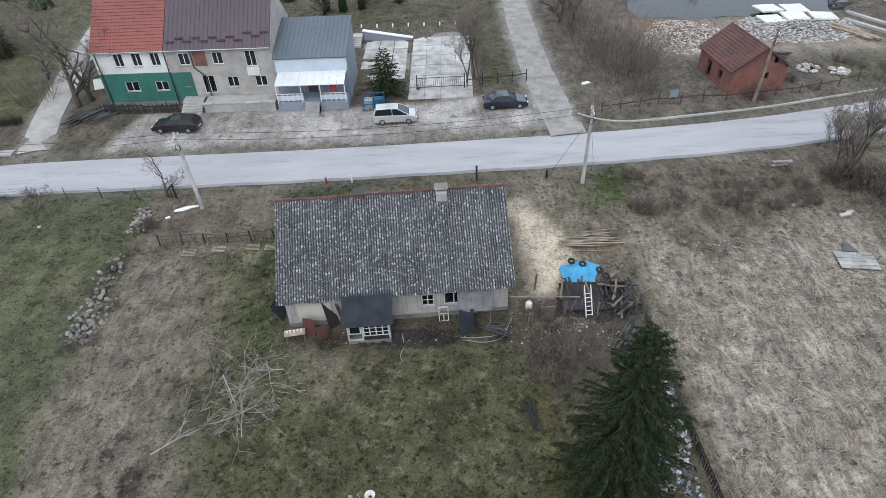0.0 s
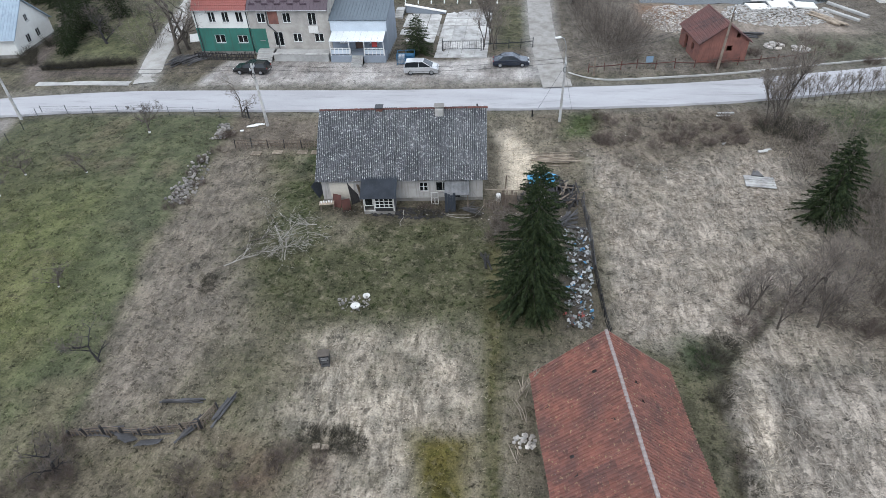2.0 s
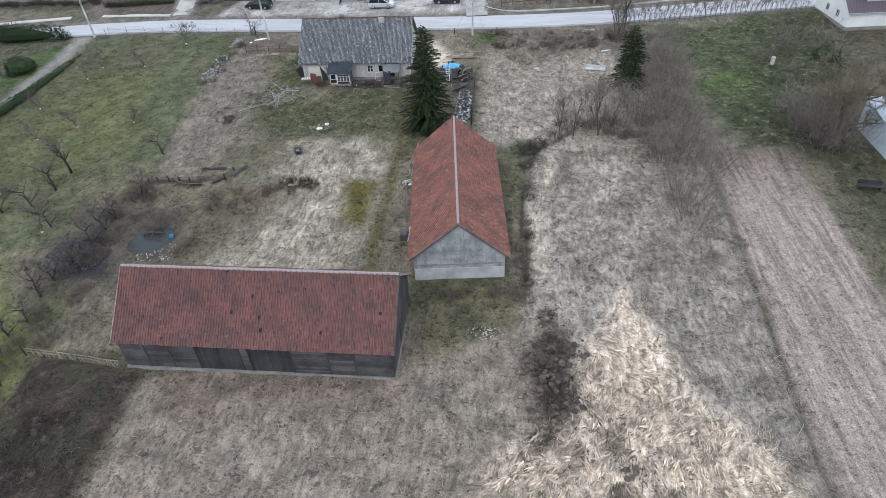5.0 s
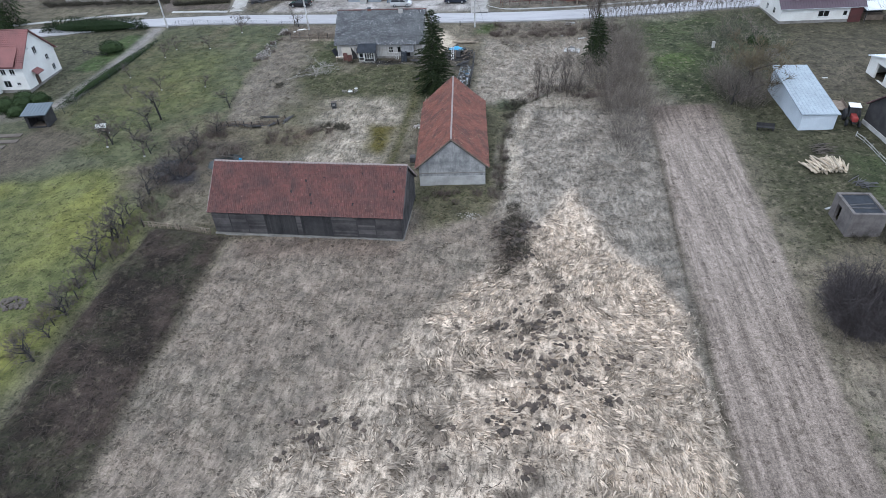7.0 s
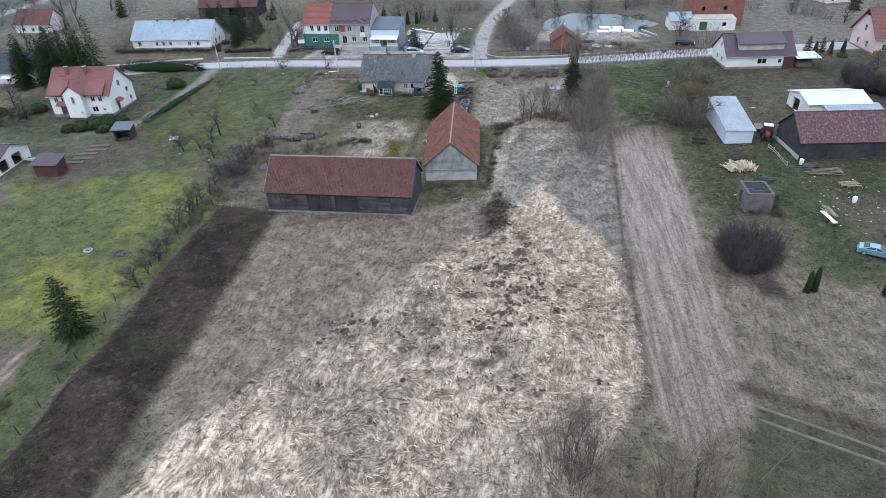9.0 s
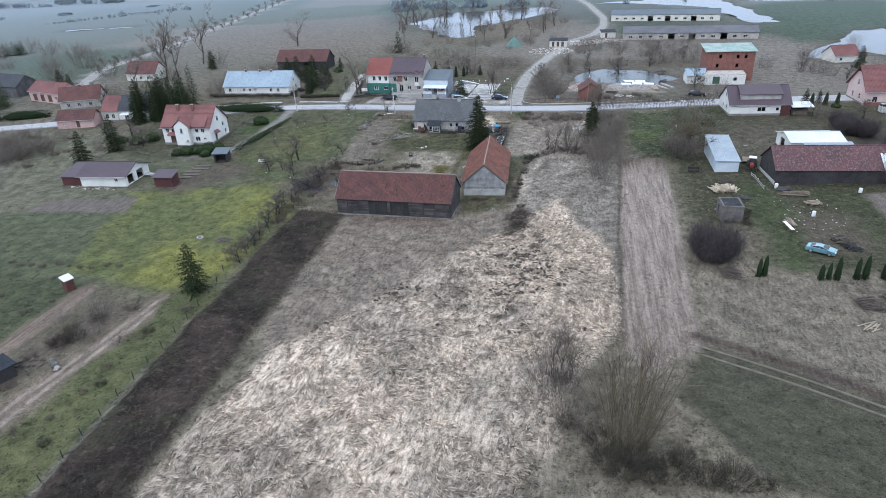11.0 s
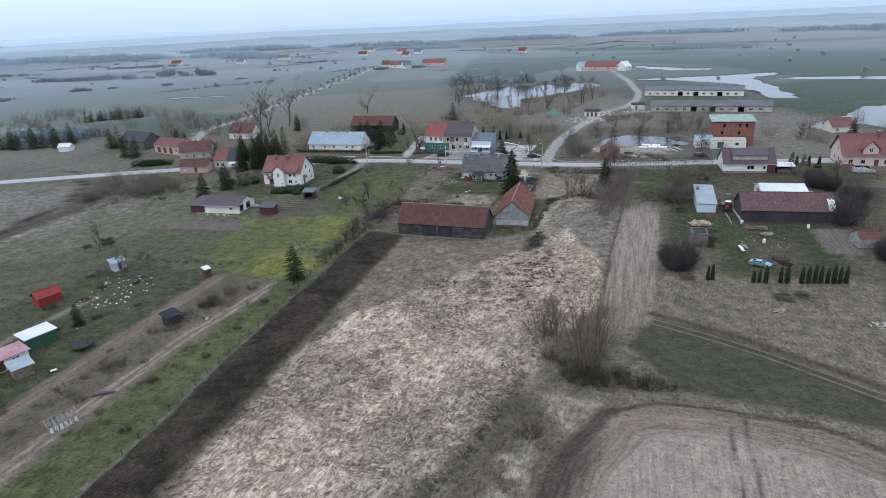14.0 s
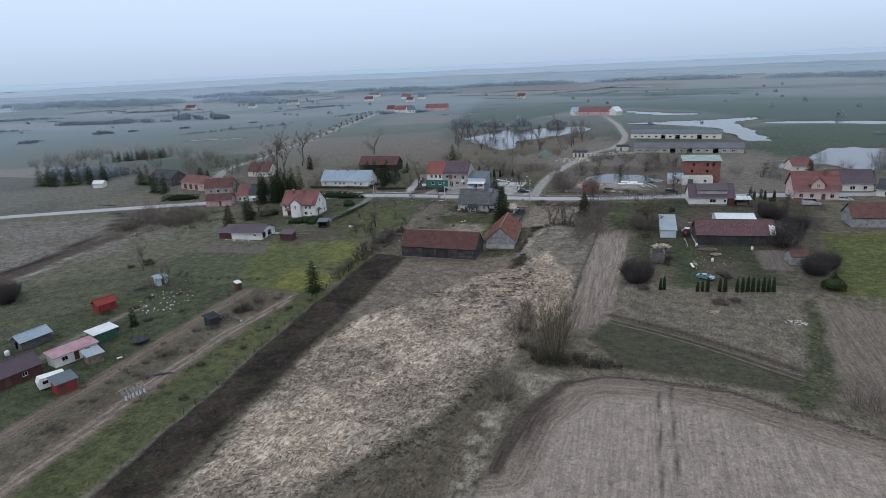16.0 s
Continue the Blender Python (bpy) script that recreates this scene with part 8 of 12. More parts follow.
t_olive = settle(bare_tree("old_willow", 47, 8.4, "spreading bare willow with olive twigs by the shed", "willow", spread=.55, levels=4, split=3, trunk=.3, twigs=10, twig=1.0, thick=.028, twig_m=MAT["willow_twig"]), 54.8, 16.0, 1.2)
b_low = settle(thicket("low_bush", 37, 1.7, 1.8, 130, "low bare brushwood of thin twigs", twig_m=weathered("dark_brush_twigs", (0.12, 0.094, 0.08), (0.08, 0.063, 0.055), .6, .95, 0, island=True, random=.4), thick=.014, tilt=.9), -17.6, -3.6)
b_willow = settle(thicket("willow_bush", 41, 12.0, 4.6, 120, "large olive-grey willow with upright shoots", "willow", MAT["willow_twig"], .04, 6, .03, .26), 42.2, -71.0)
b_base = thicket("undergrowth", 45, 1.9, 2.6, 170, "dense dark brush at the foot of the willow", twig_m=weathered("dark_olive_brush", (0.062, 0.056, 0.038), (0.036, 0.032, 0.025), .6, .95, 0, island=True, random=.4), thick=.022, side=7, tilt=.9)
b_dark = settle(thicket("dense_bush", 43, 4.9, 5.6, 1000, "dense dark leafless bush", twig_m=weathered("dark_bush_twigs", (0.066, 0.056, 0.056), (0.042, 0.036, 0.037), .6, .95, 0, island=True, random=.3), thick=.03, side=11, tilt=.85, bend=.1, wild=1.3), 54.6, -30.4, .84, 0, .05, 1.2)
for x, y, s in ((36.4, 2.6, 1.0), (38.5, 17, 1.2), (37.5, 24, 1.3), (35.6, 20, .9), (36.8, 32, 1.2), (38.6, 38, 1.1), (34.6, 36, 1.0), (35, 42, 1.0), (40.2, 9, 1.1), (39.2, 29, 1.2), (33, 24.4, .9), (30.8, 17.6, .8), (27.6, 18.6, .6), (40.8, 44, 1.0),
                (54.2, 12.4, 1.1), (52.8, 16.4, 1.2), (54.6, 19.6, 1.1), (52.4, 22, 1.0), (56.4, 40, 1.0), (51.8, 36.4, .8), (60.2, 37.2, .8), (88.4, 1.0, 1.3), (91, 5, 1.4), (93.2, -6, 1.3), (87, 48, 1.2), (20, 66, 1.1), (22, 70, 1.2), (18, 72, 1.0), (16.4, 80, 1.0), (15.4, 86, .9),
                (34.4, -63.4, 1.5), (35.4, -66, 1.3), (33.2, -64.6, 1.2), (36.8, -70, 1.1), (36.5, -86.3, 1.1), (90, -79, 1.2), (93, -81, 1.2), (96, -83, 1.1), (37.6, -90, .95), (-91, 12, .9), (-114, 8, 1.1), (-120, 4, 1.2), (-125, -1, 1.1), (-118, 12, 1.0), (-131, 6, 1.2), (-108, 12, 1.0), (-138, 10, 1.1), (-29, -66, .7), (-31, -62, .8), (-33, -60, .7), (-36, -64, .6), (-68, -60, .9), (-110, -88, 1.2), (-32, -92, .6), (-30, -86, .6)):
    plant_at(b_wild, x, y, s * PR.uniform(.9, 1.1), PR.uniform(0, 360), sz=s * PR.uniform(.85, 1.15))
settle(b_base, 43.0, -73.6, 1.2)
for x, y, s in ((46.2, -74.4, 1.0), (49.4, -74.9, .75), (51.8, -74.6, .9), (44.2, -75, .8), (40.2, -74.2, .7), (36.2, -69.4, .6), (42, -75, 1.0), (39.6, -71.4, .8), (47.4, -72.6, .7), (54.4, -74.6, .5), (37.6, -89.6, .7), (34.6, -62, .6)):
    plant_at(b_base, x, y, s * PR.uniform(.9, 1.1), PR.uniform(0, 360), sz=s * PR.uniform(.8, 1.1))
for x, y, s in ((88.9, 31.5, .75), (91.5, 30, .7), (90.1, 2.3, 1.0), (94.6, 17, .9), (89.4, 38.5, .7), (93.8, -18.6, .8), (97, -14, .75), (-98, -78, .8), (-102, -74, .7)):
    tagged(plant_at(b_dark, x, y, s, PR.uniform(0, 360)), "dense dark leafless bush at a garden's edge")
for i in range(28):
    t = i / 27
    x, y = -23.5 + 5.5 * math.sin(t * 3.1) * .3 + PR.uniform(-1.6, 1.6), 3 - 44 * t + PR.uniform(-.6, .6)
    plant_at(b_low, x + 1.0 * t, y, PR.uniform(.5, .9), PR.uniform(0, 360))
for x, y, s in [(PR.choice((PR.uniform(-23, -20.5), PR.uniform(-14.5, -12.5))), PR.uniform(-11, 2.5), PR.uniform(.4, .75)) for _ in range(16)] + [(PR.uniform(-13, -5), PR.uniform(-2, 4), PR.uniform(.35, .6)) for _ in range(10)] + \
               [(PR.uniform(14, 34), PR.uniform(41, 47), PR.uniform(.35, .75)) for _ in range(22)] + [(PR.uniform(22, 38), PR.uniform(15.5, 20), PR.uniform(.5, .9)) for _ in range(14)] + \
               [(PR.uniform(19.8, 21.2), PR.uniform(-12, 6), PR.uniform(.3, .6)) for _ in range(14)] + [(PR.uniform(11, 19), PR.uniform(-13.5, -10.6), PR.uniform(.35, .6)) for _ in range(9)] + \
               [(PR.uniform(4.6, 8.4), PR.uniform(24, 30.5), PR.uniform(.5, .9)) for _ in range(9)] + [(PR.uniform(-38, -28), PR.uniform(-120, -58), PR.uniform(.4, .8)) for _ in range(24)] + \
               [(PR.uniform(-27, -25), PR.uniform(28, 44), PR.uniform(.35, .6)) for _ in range(12)] + [(PR.uniform(-2.5, 0), PR.uniform(28, 29.6), PR.uniform(.3, .45)) for _ in range(3)] + \
               [(PR.uniform(-130, -95), PR.uniform(-8, 16), PR.uniform(.7, 1.3)) for _ in range(26)] + [(PR.uniform(28, 60), PR.uniform(59, 68), PR.uniform(.5, .9)) for _ in range(16)]:
    plant_at(b_low, x, y, s, PR.uniform(0, 360))
for x, y, s in [(PR.uniform(-70, -42), PR.uniform(-118, -54), PR.uniform(.25, .5)) for _ in range(26)] + [(-21 - .35 * i + PR.uniform(-1, 1), -56 - 6.5 * i + PR.uniform(-2, 2), PR.uniform(.35, .6)) for i in range(9)] + [(-68 + 2.3 * i, -50.2 + .25 * i + PR.uniform(-.6, .6), PR.uniform(.3, .6)) for i in range(13)]:
    plant_at(b_low, x, y, s, PR.uniform(0, 360))
for x, y, s in ((-62.5, -52.8, .9), (-66, -51.5, .8), (-27.6, -58, .55), (-24.5, -66, .5), (-23.4, -84, .5), (-31, -90, .6), (-33, -100, .7)):
    plant_at(t_fruit, x, y, s, PR.uniform(0, 360))
for x, y, s in ((-2.2, 28.9, .34), (-.9, 28.6, .3), (.9, 29.3, .3), (-8.9, 28.3, .32), (2.9, 28.6, .26), (10.9, 33.2, .3)):
    tagged(plant_at(b_base, x, y, s, PR.uniform(0, 360)), "dark weeds and brush along the house wall")
for x, y, s in ((6.4, 26.4, .95), (7.6, 25.2, .8), (5.4, 24.8, .7), (6.8, 23.6, .6), (34.0, 21, 1.2), (35.8, 11.7, 1.2), (29.3, 18.5, .8), (25.5, 19.6, .7)):
    plant_at(b_wild, x, y, s, PR.uniform(0, 360))
for x, y, s, sz in ((-57.7, 62.4, .62, .5), (-59.5, 67.2, .8, .72), (-59.8, 70.8, .75, .7), (-63.6, 76.4, .9, .9), (-56.5, 70.2, .6, .5), (-57.5, 77.2, .8, .7), (-60.8, 74, .8, .8), (-66.8, 79, .9, .8), (-71.5, 82.5, 1.0, 1.0), (-76, 84, .9, .9), (-58.6, 65, .6, .42), (-67, 86, .9, 1.0), (-61.6, 82, .8, .7)):
    tagged(plant_at(sp3, x, y, s, PR.uniform(0, 360), sz=sz), "bushy dark conifer in the garden strip", "conifer", "garden conifers")
for x, y, s in [(-62.2, 60.2, .62), (-60.8, 58.6, .4), (-62.0, 65.4, .5), (-63.0, 62.4, .4)]:
    tagged(plant_at(b_base, x, y, s, PR.uniform(0, 360), sz=s * 1.5), "dark shrub at the corner of the long house")
for i in range(24):
    tagged(plant_at(b_base, -90 + 1.15 * i + PR.uniform(-.5, .5), 57.0 + .07 * i + PR.uniform(-.8, 1.0), PR.uniform(.28, .55), PR.uniform(0, 360)), "dark low brush along the long house's front")
for i in range(22):
    t = i / 21
    tagged(plant_at(b_base, -57.6 + 11.6 * t, 57.1 + 2.0 * t + PR.uniform(-.2, .2), PR.uniform(.22, .34), PR.uniform(0, 360), sz=PR.uniform(.45, .75)), "dark upright shrub in the garden's front row", "bush", "front garden shrubs")
for x, y, s in ((18.3, 65.2, 1.5), (16.9, 73.4, 1.5), (20.8, 63.3, 1.1), (18.0, 69, 1.4), (19.6, 61, .9), (16.2, 78, 1.3), (21.5, 67.5, 1.1), (-88.5, 62, 1.3), (-90.5, 66, 1.5), (-91, 59, 1.2), (-93, 71, 1.4)):
    plant_at(b_wild, x, y, s, PR.uniform(0, 360))
for x, y, s in ((33.3, 44.6, .8), (34.8, 45.6, .6), (35.6, 43.4, .7), (37.4, 44.8, .6), (58.4, -17.8, .4), (60.8, -16.4, .5), (61.2, -14.2, .5), (60.9, -18.4, .4), (-32.7, -67.8, .75), (-31.6, -66.2, .7), (-32.0, -61.3, .6), (-33.6, -64.6, .5), (-22.3, -62.7, .4), (-20.4, -74, .35), (-22.4, -92.7, .4), (-19, -84, .35), (-16.2, -104, .4), (-84, -44, .8), (-86.7, -42.1, .7), (-88, -47, .5)):
    tagged(plant_at(b_base, x, y, s * PR.uniform(.9, 1.1), PR.uniform(0, 360)), "dark bare brush in rough grass")
for x, y, s in ((20.8, 41, .7), (24.7, 43.9, .8), (17.6, 37.7, .6), (22.4, 42.6, .8), (27, 44.6, .7), (19, 43.6, .7), (16.2, 41.4, .6), (29.6, 44.4, .7), (26.2, 41.8, .5)):
    tagged(plant_at(b_low, x, y, s, PR.uniform(0, 360), sz=s * .7), "low reddish brown brush in dry grass")
tagged(plant_at(t_thin, -82.0, -48.4, 1.0, 20), "slender bare tree behind the pale hut")
# the clipped row of young trees along the road, in the east
for i in range(38):
    x = 34 + i * .8
    y = float(np.interp(x, [31, 53, 80], [53.4, 58.0, 63.5])) - 4.2
    tagged(plant_at(t_thin, x, y, .34, PR.uniform(0, 360), sz=PR.uniform(.32, .42)), "thin young bare tree in the roadside row", "tree", "roadside row")
# evergreens
e_round = settle(leafy("round_bush", 51, 1.9, 1.9, 2.0, 1500, "round clipped evergreen bush"), -61.2, 6.6)
for x, y, s in ((-63.6, 5.6, 1.0), (-59.0, 7.6, .95), (-57.4, 9.6, .9), (-65.8, 4.6, .8), (-58.2, 5.0, .8), (-60.4, 9.8, .9), (-57.6, 31.4, 1.15), (-83.4, 11.5, 1.0), (-81, 14.5, 1.0), (-88.4, 12, .9), (60.4, 36.6, .9), (96, -27.2, 1.3), (-62, 96, .9), (93.2, 57, .6)):
    plant_at(e_round, x, y, s, PR.uniform(0, 360))
e_cone = settle(leafy("thuja", 53, .42, .42, 1.9, 420, "narrow clipped thuja in a row", "thuja", .11, MAT["thuja"], shape=1.5), 68.0, -35.4, 1.0, 0, .05, 1.4)
e_cone["group"] = "thuja row"
for x, y, s in ((69.0, -35.2, .8), (70.1, -35.0, 1.05), (72.6, -34.5, 1.0), (73.7, -34.3, 1.1), (76.2, -33.8, 1.0), (77.3, -33.6, 1.05), (78.4, -33.3, 1.1), (79.4, -33.1, 1.05), (80.5, -32.9, .95), (81.6, -32.6, 1.1), (82.6, -32.4, 1.0), (83.6, -32.2, 1.05), (60.1, -35.3, .9), (60.9, -35.0, 1.0)):
    plant_at(e_cone, x, y, s, PR.uniform(0, 360), sz=s * 1.4)
for x, y, s in ((-15.2, 89.5, 1.5), (-12.6, 90, 1.4), (-17.6, 90, 1.3), (87.6, 58, 1.4), (91, 58.6, 1.4), (94, 59.6, 1.3), (-13.2, 64.5, .6)):
    tagged(plant_at(e_cone, x, y, s, PR.uniform(0, 360)), "dark narrow evergreen in a garden", "thuja", "garden evergreens")
hedge = leafy("hedge", 57, 10.6, 1.5, 2.5, 5200, "tall clipped dark evergreen hedge", "hedge", .2, shape=5.0, leaf_m=MAT["thuja"])
settle(hedge, -68.6, 42.6, 1.0, 5.5)
h2 = leafy("hedge", 59, 14.5, .55, 1.1, 4200, "low clipped hedge along the drive", "hedge", .14, shape=6.0, leaf_m=MAT["box_green"])
settle(h2, -51.4, 22.5, 1.0, 89)
h3 = leafy("hedge", 61, 7.0, .9, 2.4, 2600, "dark evergreen hedge beside the road", "hedge", .2, shape=5.0, leaf_m=MAT["thuja"])
settle(h3, -139, 29, 1.1, 24)
# dark conifers and woods in the distance
def bare_wood(name, seed, rx, ry, h, trees, sprays, label, material):
    """A far leafless wood: many thin upright trees with ragged crowns."""
    nr = np.random.default_rng(seed)
    ob = thing(name, 0, 0, 0, 0, label, "wood")
    a, q = nr.uniform(0, 6.28, trees), np.sqrt(nr.uniform(0, 1, trees))
    tx, ty = np.cos(a) * q * rx, np.sin(a) * q * ry
    keep = fbm(tx + 300, ty * 2 + 300, max(ry * 1.6, 6), seed, 3) > (.44 if ry > 3 else .3)
    tx, ty, q, trees = tx[keep], ty[keep], q[keep], int(keep.sum())
    th = h * nr.uniform(.8, 1.05, trees) * (.7 + .4 * value_noise(tx + 90, ty + 50, 14, seed)) * (1 - .45 * q ** 4)
    base = np.stack([tx, ty, np.full(trees, -.5)], 1)
    up = np.stack([nr.normal(0, .06, trees), nr.normal(0, .06, trees), np.ones(trees)], 1)
    stems = blades(base, up, th, np.full(trees, .16), .0, nr)
    k = np.repeat(np.arange(trees), sprays)
    t = nr.uniform(.2, .95, len(k))
    p = base[k] + up[k] * (th[k] * t)[:, None]
    d = np.stack([nr.normal(0, 1, len(k)), nr.normal(0, 1, len(k)), nr.uniform(-.2, .9, len(k))], 1)
    d /= np.linalg.norm(d, axis=1, keepdims=True)
    part("trunk", big_mesh("trunk", *stems, material), None, ob)
    part("crown", big_mesh("crown", *blades(p, d, th[k] * nr.uniform(.14, .34, len(k)), nr.uniform(.25, .6, len(k)), .05, nr), material), None, ob)
    ob["kind"] = "stuff"
    return ob


# distance haze is put into the colour of these woods, stronger in the far one
wood_m = weathered("hazed_leafless_wood", (0.285, 0.33, 0.37), (0.235, 0.275, 0.312), .1, .95, 0, island=True, random=.3)
wood_far_m = weathered("far_hazed_leafless_wood", (0.38, 0.455, 0.525), (0.335, 0.41, 0.48), .1, .95, 0, island=True, random=.2)
w_a = settle(bare_wood("bare_wood", 67, 42, 16, 8.5, 800, 22, "distant leafless wood coloured with haze", wood_m), -487, 440)
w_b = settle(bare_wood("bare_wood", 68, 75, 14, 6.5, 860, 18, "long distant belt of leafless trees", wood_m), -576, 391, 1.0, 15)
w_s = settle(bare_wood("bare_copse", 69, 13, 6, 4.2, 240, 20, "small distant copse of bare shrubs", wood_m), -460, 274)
w_f = settle(bare_wood("far_wood", 70, 130, 40, 12, 1400, 14, "wide far wood coloured with haze", wood_far_m), -705, 803, 1.0, -20)
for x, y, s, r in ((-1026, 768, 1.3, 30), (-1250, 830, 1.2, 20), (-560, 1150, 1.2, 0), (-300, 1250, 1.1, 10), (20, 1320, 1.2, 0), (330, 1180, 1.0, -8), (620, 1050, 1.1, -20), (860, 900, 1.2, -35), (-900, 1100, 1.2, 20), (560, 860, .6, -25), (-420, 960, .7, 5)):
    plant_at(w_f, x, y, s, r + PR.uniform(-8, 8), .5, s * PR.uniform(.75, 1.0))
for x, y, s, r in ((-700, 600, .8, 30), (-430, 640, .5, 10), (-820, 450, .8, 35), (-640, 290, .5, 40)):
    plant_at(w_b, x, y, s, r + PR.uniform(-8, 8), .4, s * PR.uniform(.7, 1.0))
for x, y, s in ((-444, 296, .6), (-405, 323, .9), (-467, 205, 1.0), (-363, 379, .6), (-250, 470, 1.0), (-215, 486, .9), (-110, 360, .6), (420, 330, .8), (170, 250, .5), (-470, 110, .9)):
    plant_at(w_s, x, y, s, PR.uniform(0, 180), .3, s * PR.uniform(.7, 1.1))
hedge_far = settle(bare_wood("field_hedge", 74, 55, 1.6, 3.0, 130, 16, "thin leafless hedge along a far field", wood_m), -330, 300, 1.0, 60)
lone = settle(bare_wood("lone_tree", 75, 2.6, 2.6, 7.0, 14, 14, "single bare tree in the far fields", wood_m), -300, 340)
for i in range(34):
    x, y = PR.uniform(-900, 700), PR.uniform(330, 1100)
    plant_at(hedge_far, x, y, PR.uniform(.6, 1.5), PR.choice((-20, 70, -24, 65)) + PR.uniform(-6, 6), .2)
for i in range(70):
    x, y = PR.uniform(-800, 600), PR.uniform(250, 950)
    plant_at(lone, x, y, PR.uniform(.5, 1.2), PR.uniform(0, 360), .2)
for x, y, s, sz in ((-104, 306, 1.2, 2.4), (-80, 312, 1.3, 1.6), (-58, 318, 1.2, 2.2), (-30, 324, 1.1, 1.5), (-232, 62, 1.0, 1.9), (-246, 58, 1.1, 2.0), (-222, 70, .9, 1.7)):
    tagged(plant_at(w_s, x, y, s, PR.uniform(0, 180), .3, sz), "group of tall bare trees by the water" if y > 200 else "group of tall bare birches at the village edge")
for i in range(18):
    tagged(plant_at(sp_far, -268 + i * 1.25, 113 + 1.15 * i + PR.uniform(-1.5, 1.5), PR.uniform(.6, .85), PR.uniform(0, 360)), "dark conifer in a far row", "spruce", "far conifer row")
for i in range(44):
    t = i / 43
    x, y = np.interp(t, [0, .3, .6, 1], [-166, -173, -200, -262]), np.interp(t, [0, .3, .6, 1], [88, 148, 246, 450])
    tagged(plant_at(t_fruit, float(x) + 4 * (-1) ** i, float(y), 1.15, PR.uniform(0, 360)), "pollarded tree along the far road", "tree", "far avenue")
for i in range(34):
    t = PR.random()
    plant_at(b_wild, -121 + 12 * t + PR.uniform(-9, 9), -18 + 26 * t + PR.uniform(-4, 4), PR.uniform(.8, 1.4), PR.uniform(0, 360))
for i in range(36):
    x = PR.uniform(-330, -120)
    plant_at(b_wild, x, 62 + PR.uniform(0, 60) + (-120 - x) * .12, PR.uniform(1.2, 2.2), PR.uniform(0, 360))
for i in range(24):
    plant_at(b_wild, PR.uniform(18, 66), PR.uniform(104, 160), PR.uniform(.8, 1.4), PR.uniform(0, 360))
for i in range(26):
    plant_at(b_wild, PR.uniform(-60, 12), PR.uniform(110, 250), PR.uniform(.7, 1.3), PR.uniform(0, 360))
for x0, x1, y0, y1, k in ((-165, -92, 48, 62, 14), (-95, -58, 74, 98, 8), (-58, 6, 86, 128, 14), (14, 62, 102, 150, 14), (58, 66, 60, 82, 4), (84, 128, 84, 112, 10), (90, 126, 36, 50, 5), (-126, -112, 34, 46, 4), (-92, -80, 4, 26, 6), (12, 30, 78, 110, 7), (100, 150, 118, 160, 8), (-60, -46, 60, 84, 5), (50, 58, 12, 24, 4)):
    for _ in range(k):
        x, y = PR.uniform(x0, x1), PR.uniform(y0, y1)
        if float(to_line(np.array([x]), np.array([y]), ROAD)[0]) < 5 or float(to_line(np.array([x]), np.array([y]), LANE)[0]) < 3:
            continue
        plant_at(t_scrub if PR.random() < .22 else b_wild, x, y, PR.uniform(.8, 1.5), PR.uniform(0, 360))


# ---- grass, reeds and brambles ----
def scatter(n, mask_fn, box, seed):
    nr = np.random.default_rng(seed)
    x, y = nr.uniform(box[0], box[1], n), nr.uniform(box[2], box[3], n)
    keep = nr.uniform(0, 1, n) < mask_fn(x, y)
    return x[keep], y[keep], nr


def land_all(x, y):
    i = np.clip(np.searchsorted(gx, x) - 1, 0, nx - 2)
    j = np.clip(np.searchsorted(gy, y) - 1, 0, ny - 2)
    fx, fy = (x - gx[i]) / (gx[i + 1] - gx[i]), (y - gy[j]) / (gy[j + 1] - gy[j])
    return (GZ[j, i] * (1 - fx) + GZ[j, i + 1] * fx) * (1 - fy) + (GZ[j + 1, i] * (1 - fx) + GZ[j + 1, i + 1] * fx) * fy


def blade_material(name, low=.45, high=1.75, pale=.0):
    """Dry stems: they take the colour of the sward they grow from, each its own shade of it."""
    mt, n, l, bs = node_material(name)
    at = n.new("ShaderNodeAttribute")
    at.attribute_name = "cover"
    rnd = n.new("ShaderNodeNewGeometry").outputs["Random Per Island"]
    col = mixed(n, l, 1.0, at.outputs["Color"], mixed(n, l, rnd, (low, low, low), (high, high * .985, high * .95)), "MULTIPLY")
    if pale:
        col = mixed(n, l, band(n, l, rnd, .7, .75, 0, pale), col, (0.3, 0.265, 0.205))
    l.new(col, bs.inputs["Base Color"])
    bs.inputs["Roughness"].default_value, bs.inputs["Specular IOR Level"].default_value = .95, .1
    return mt


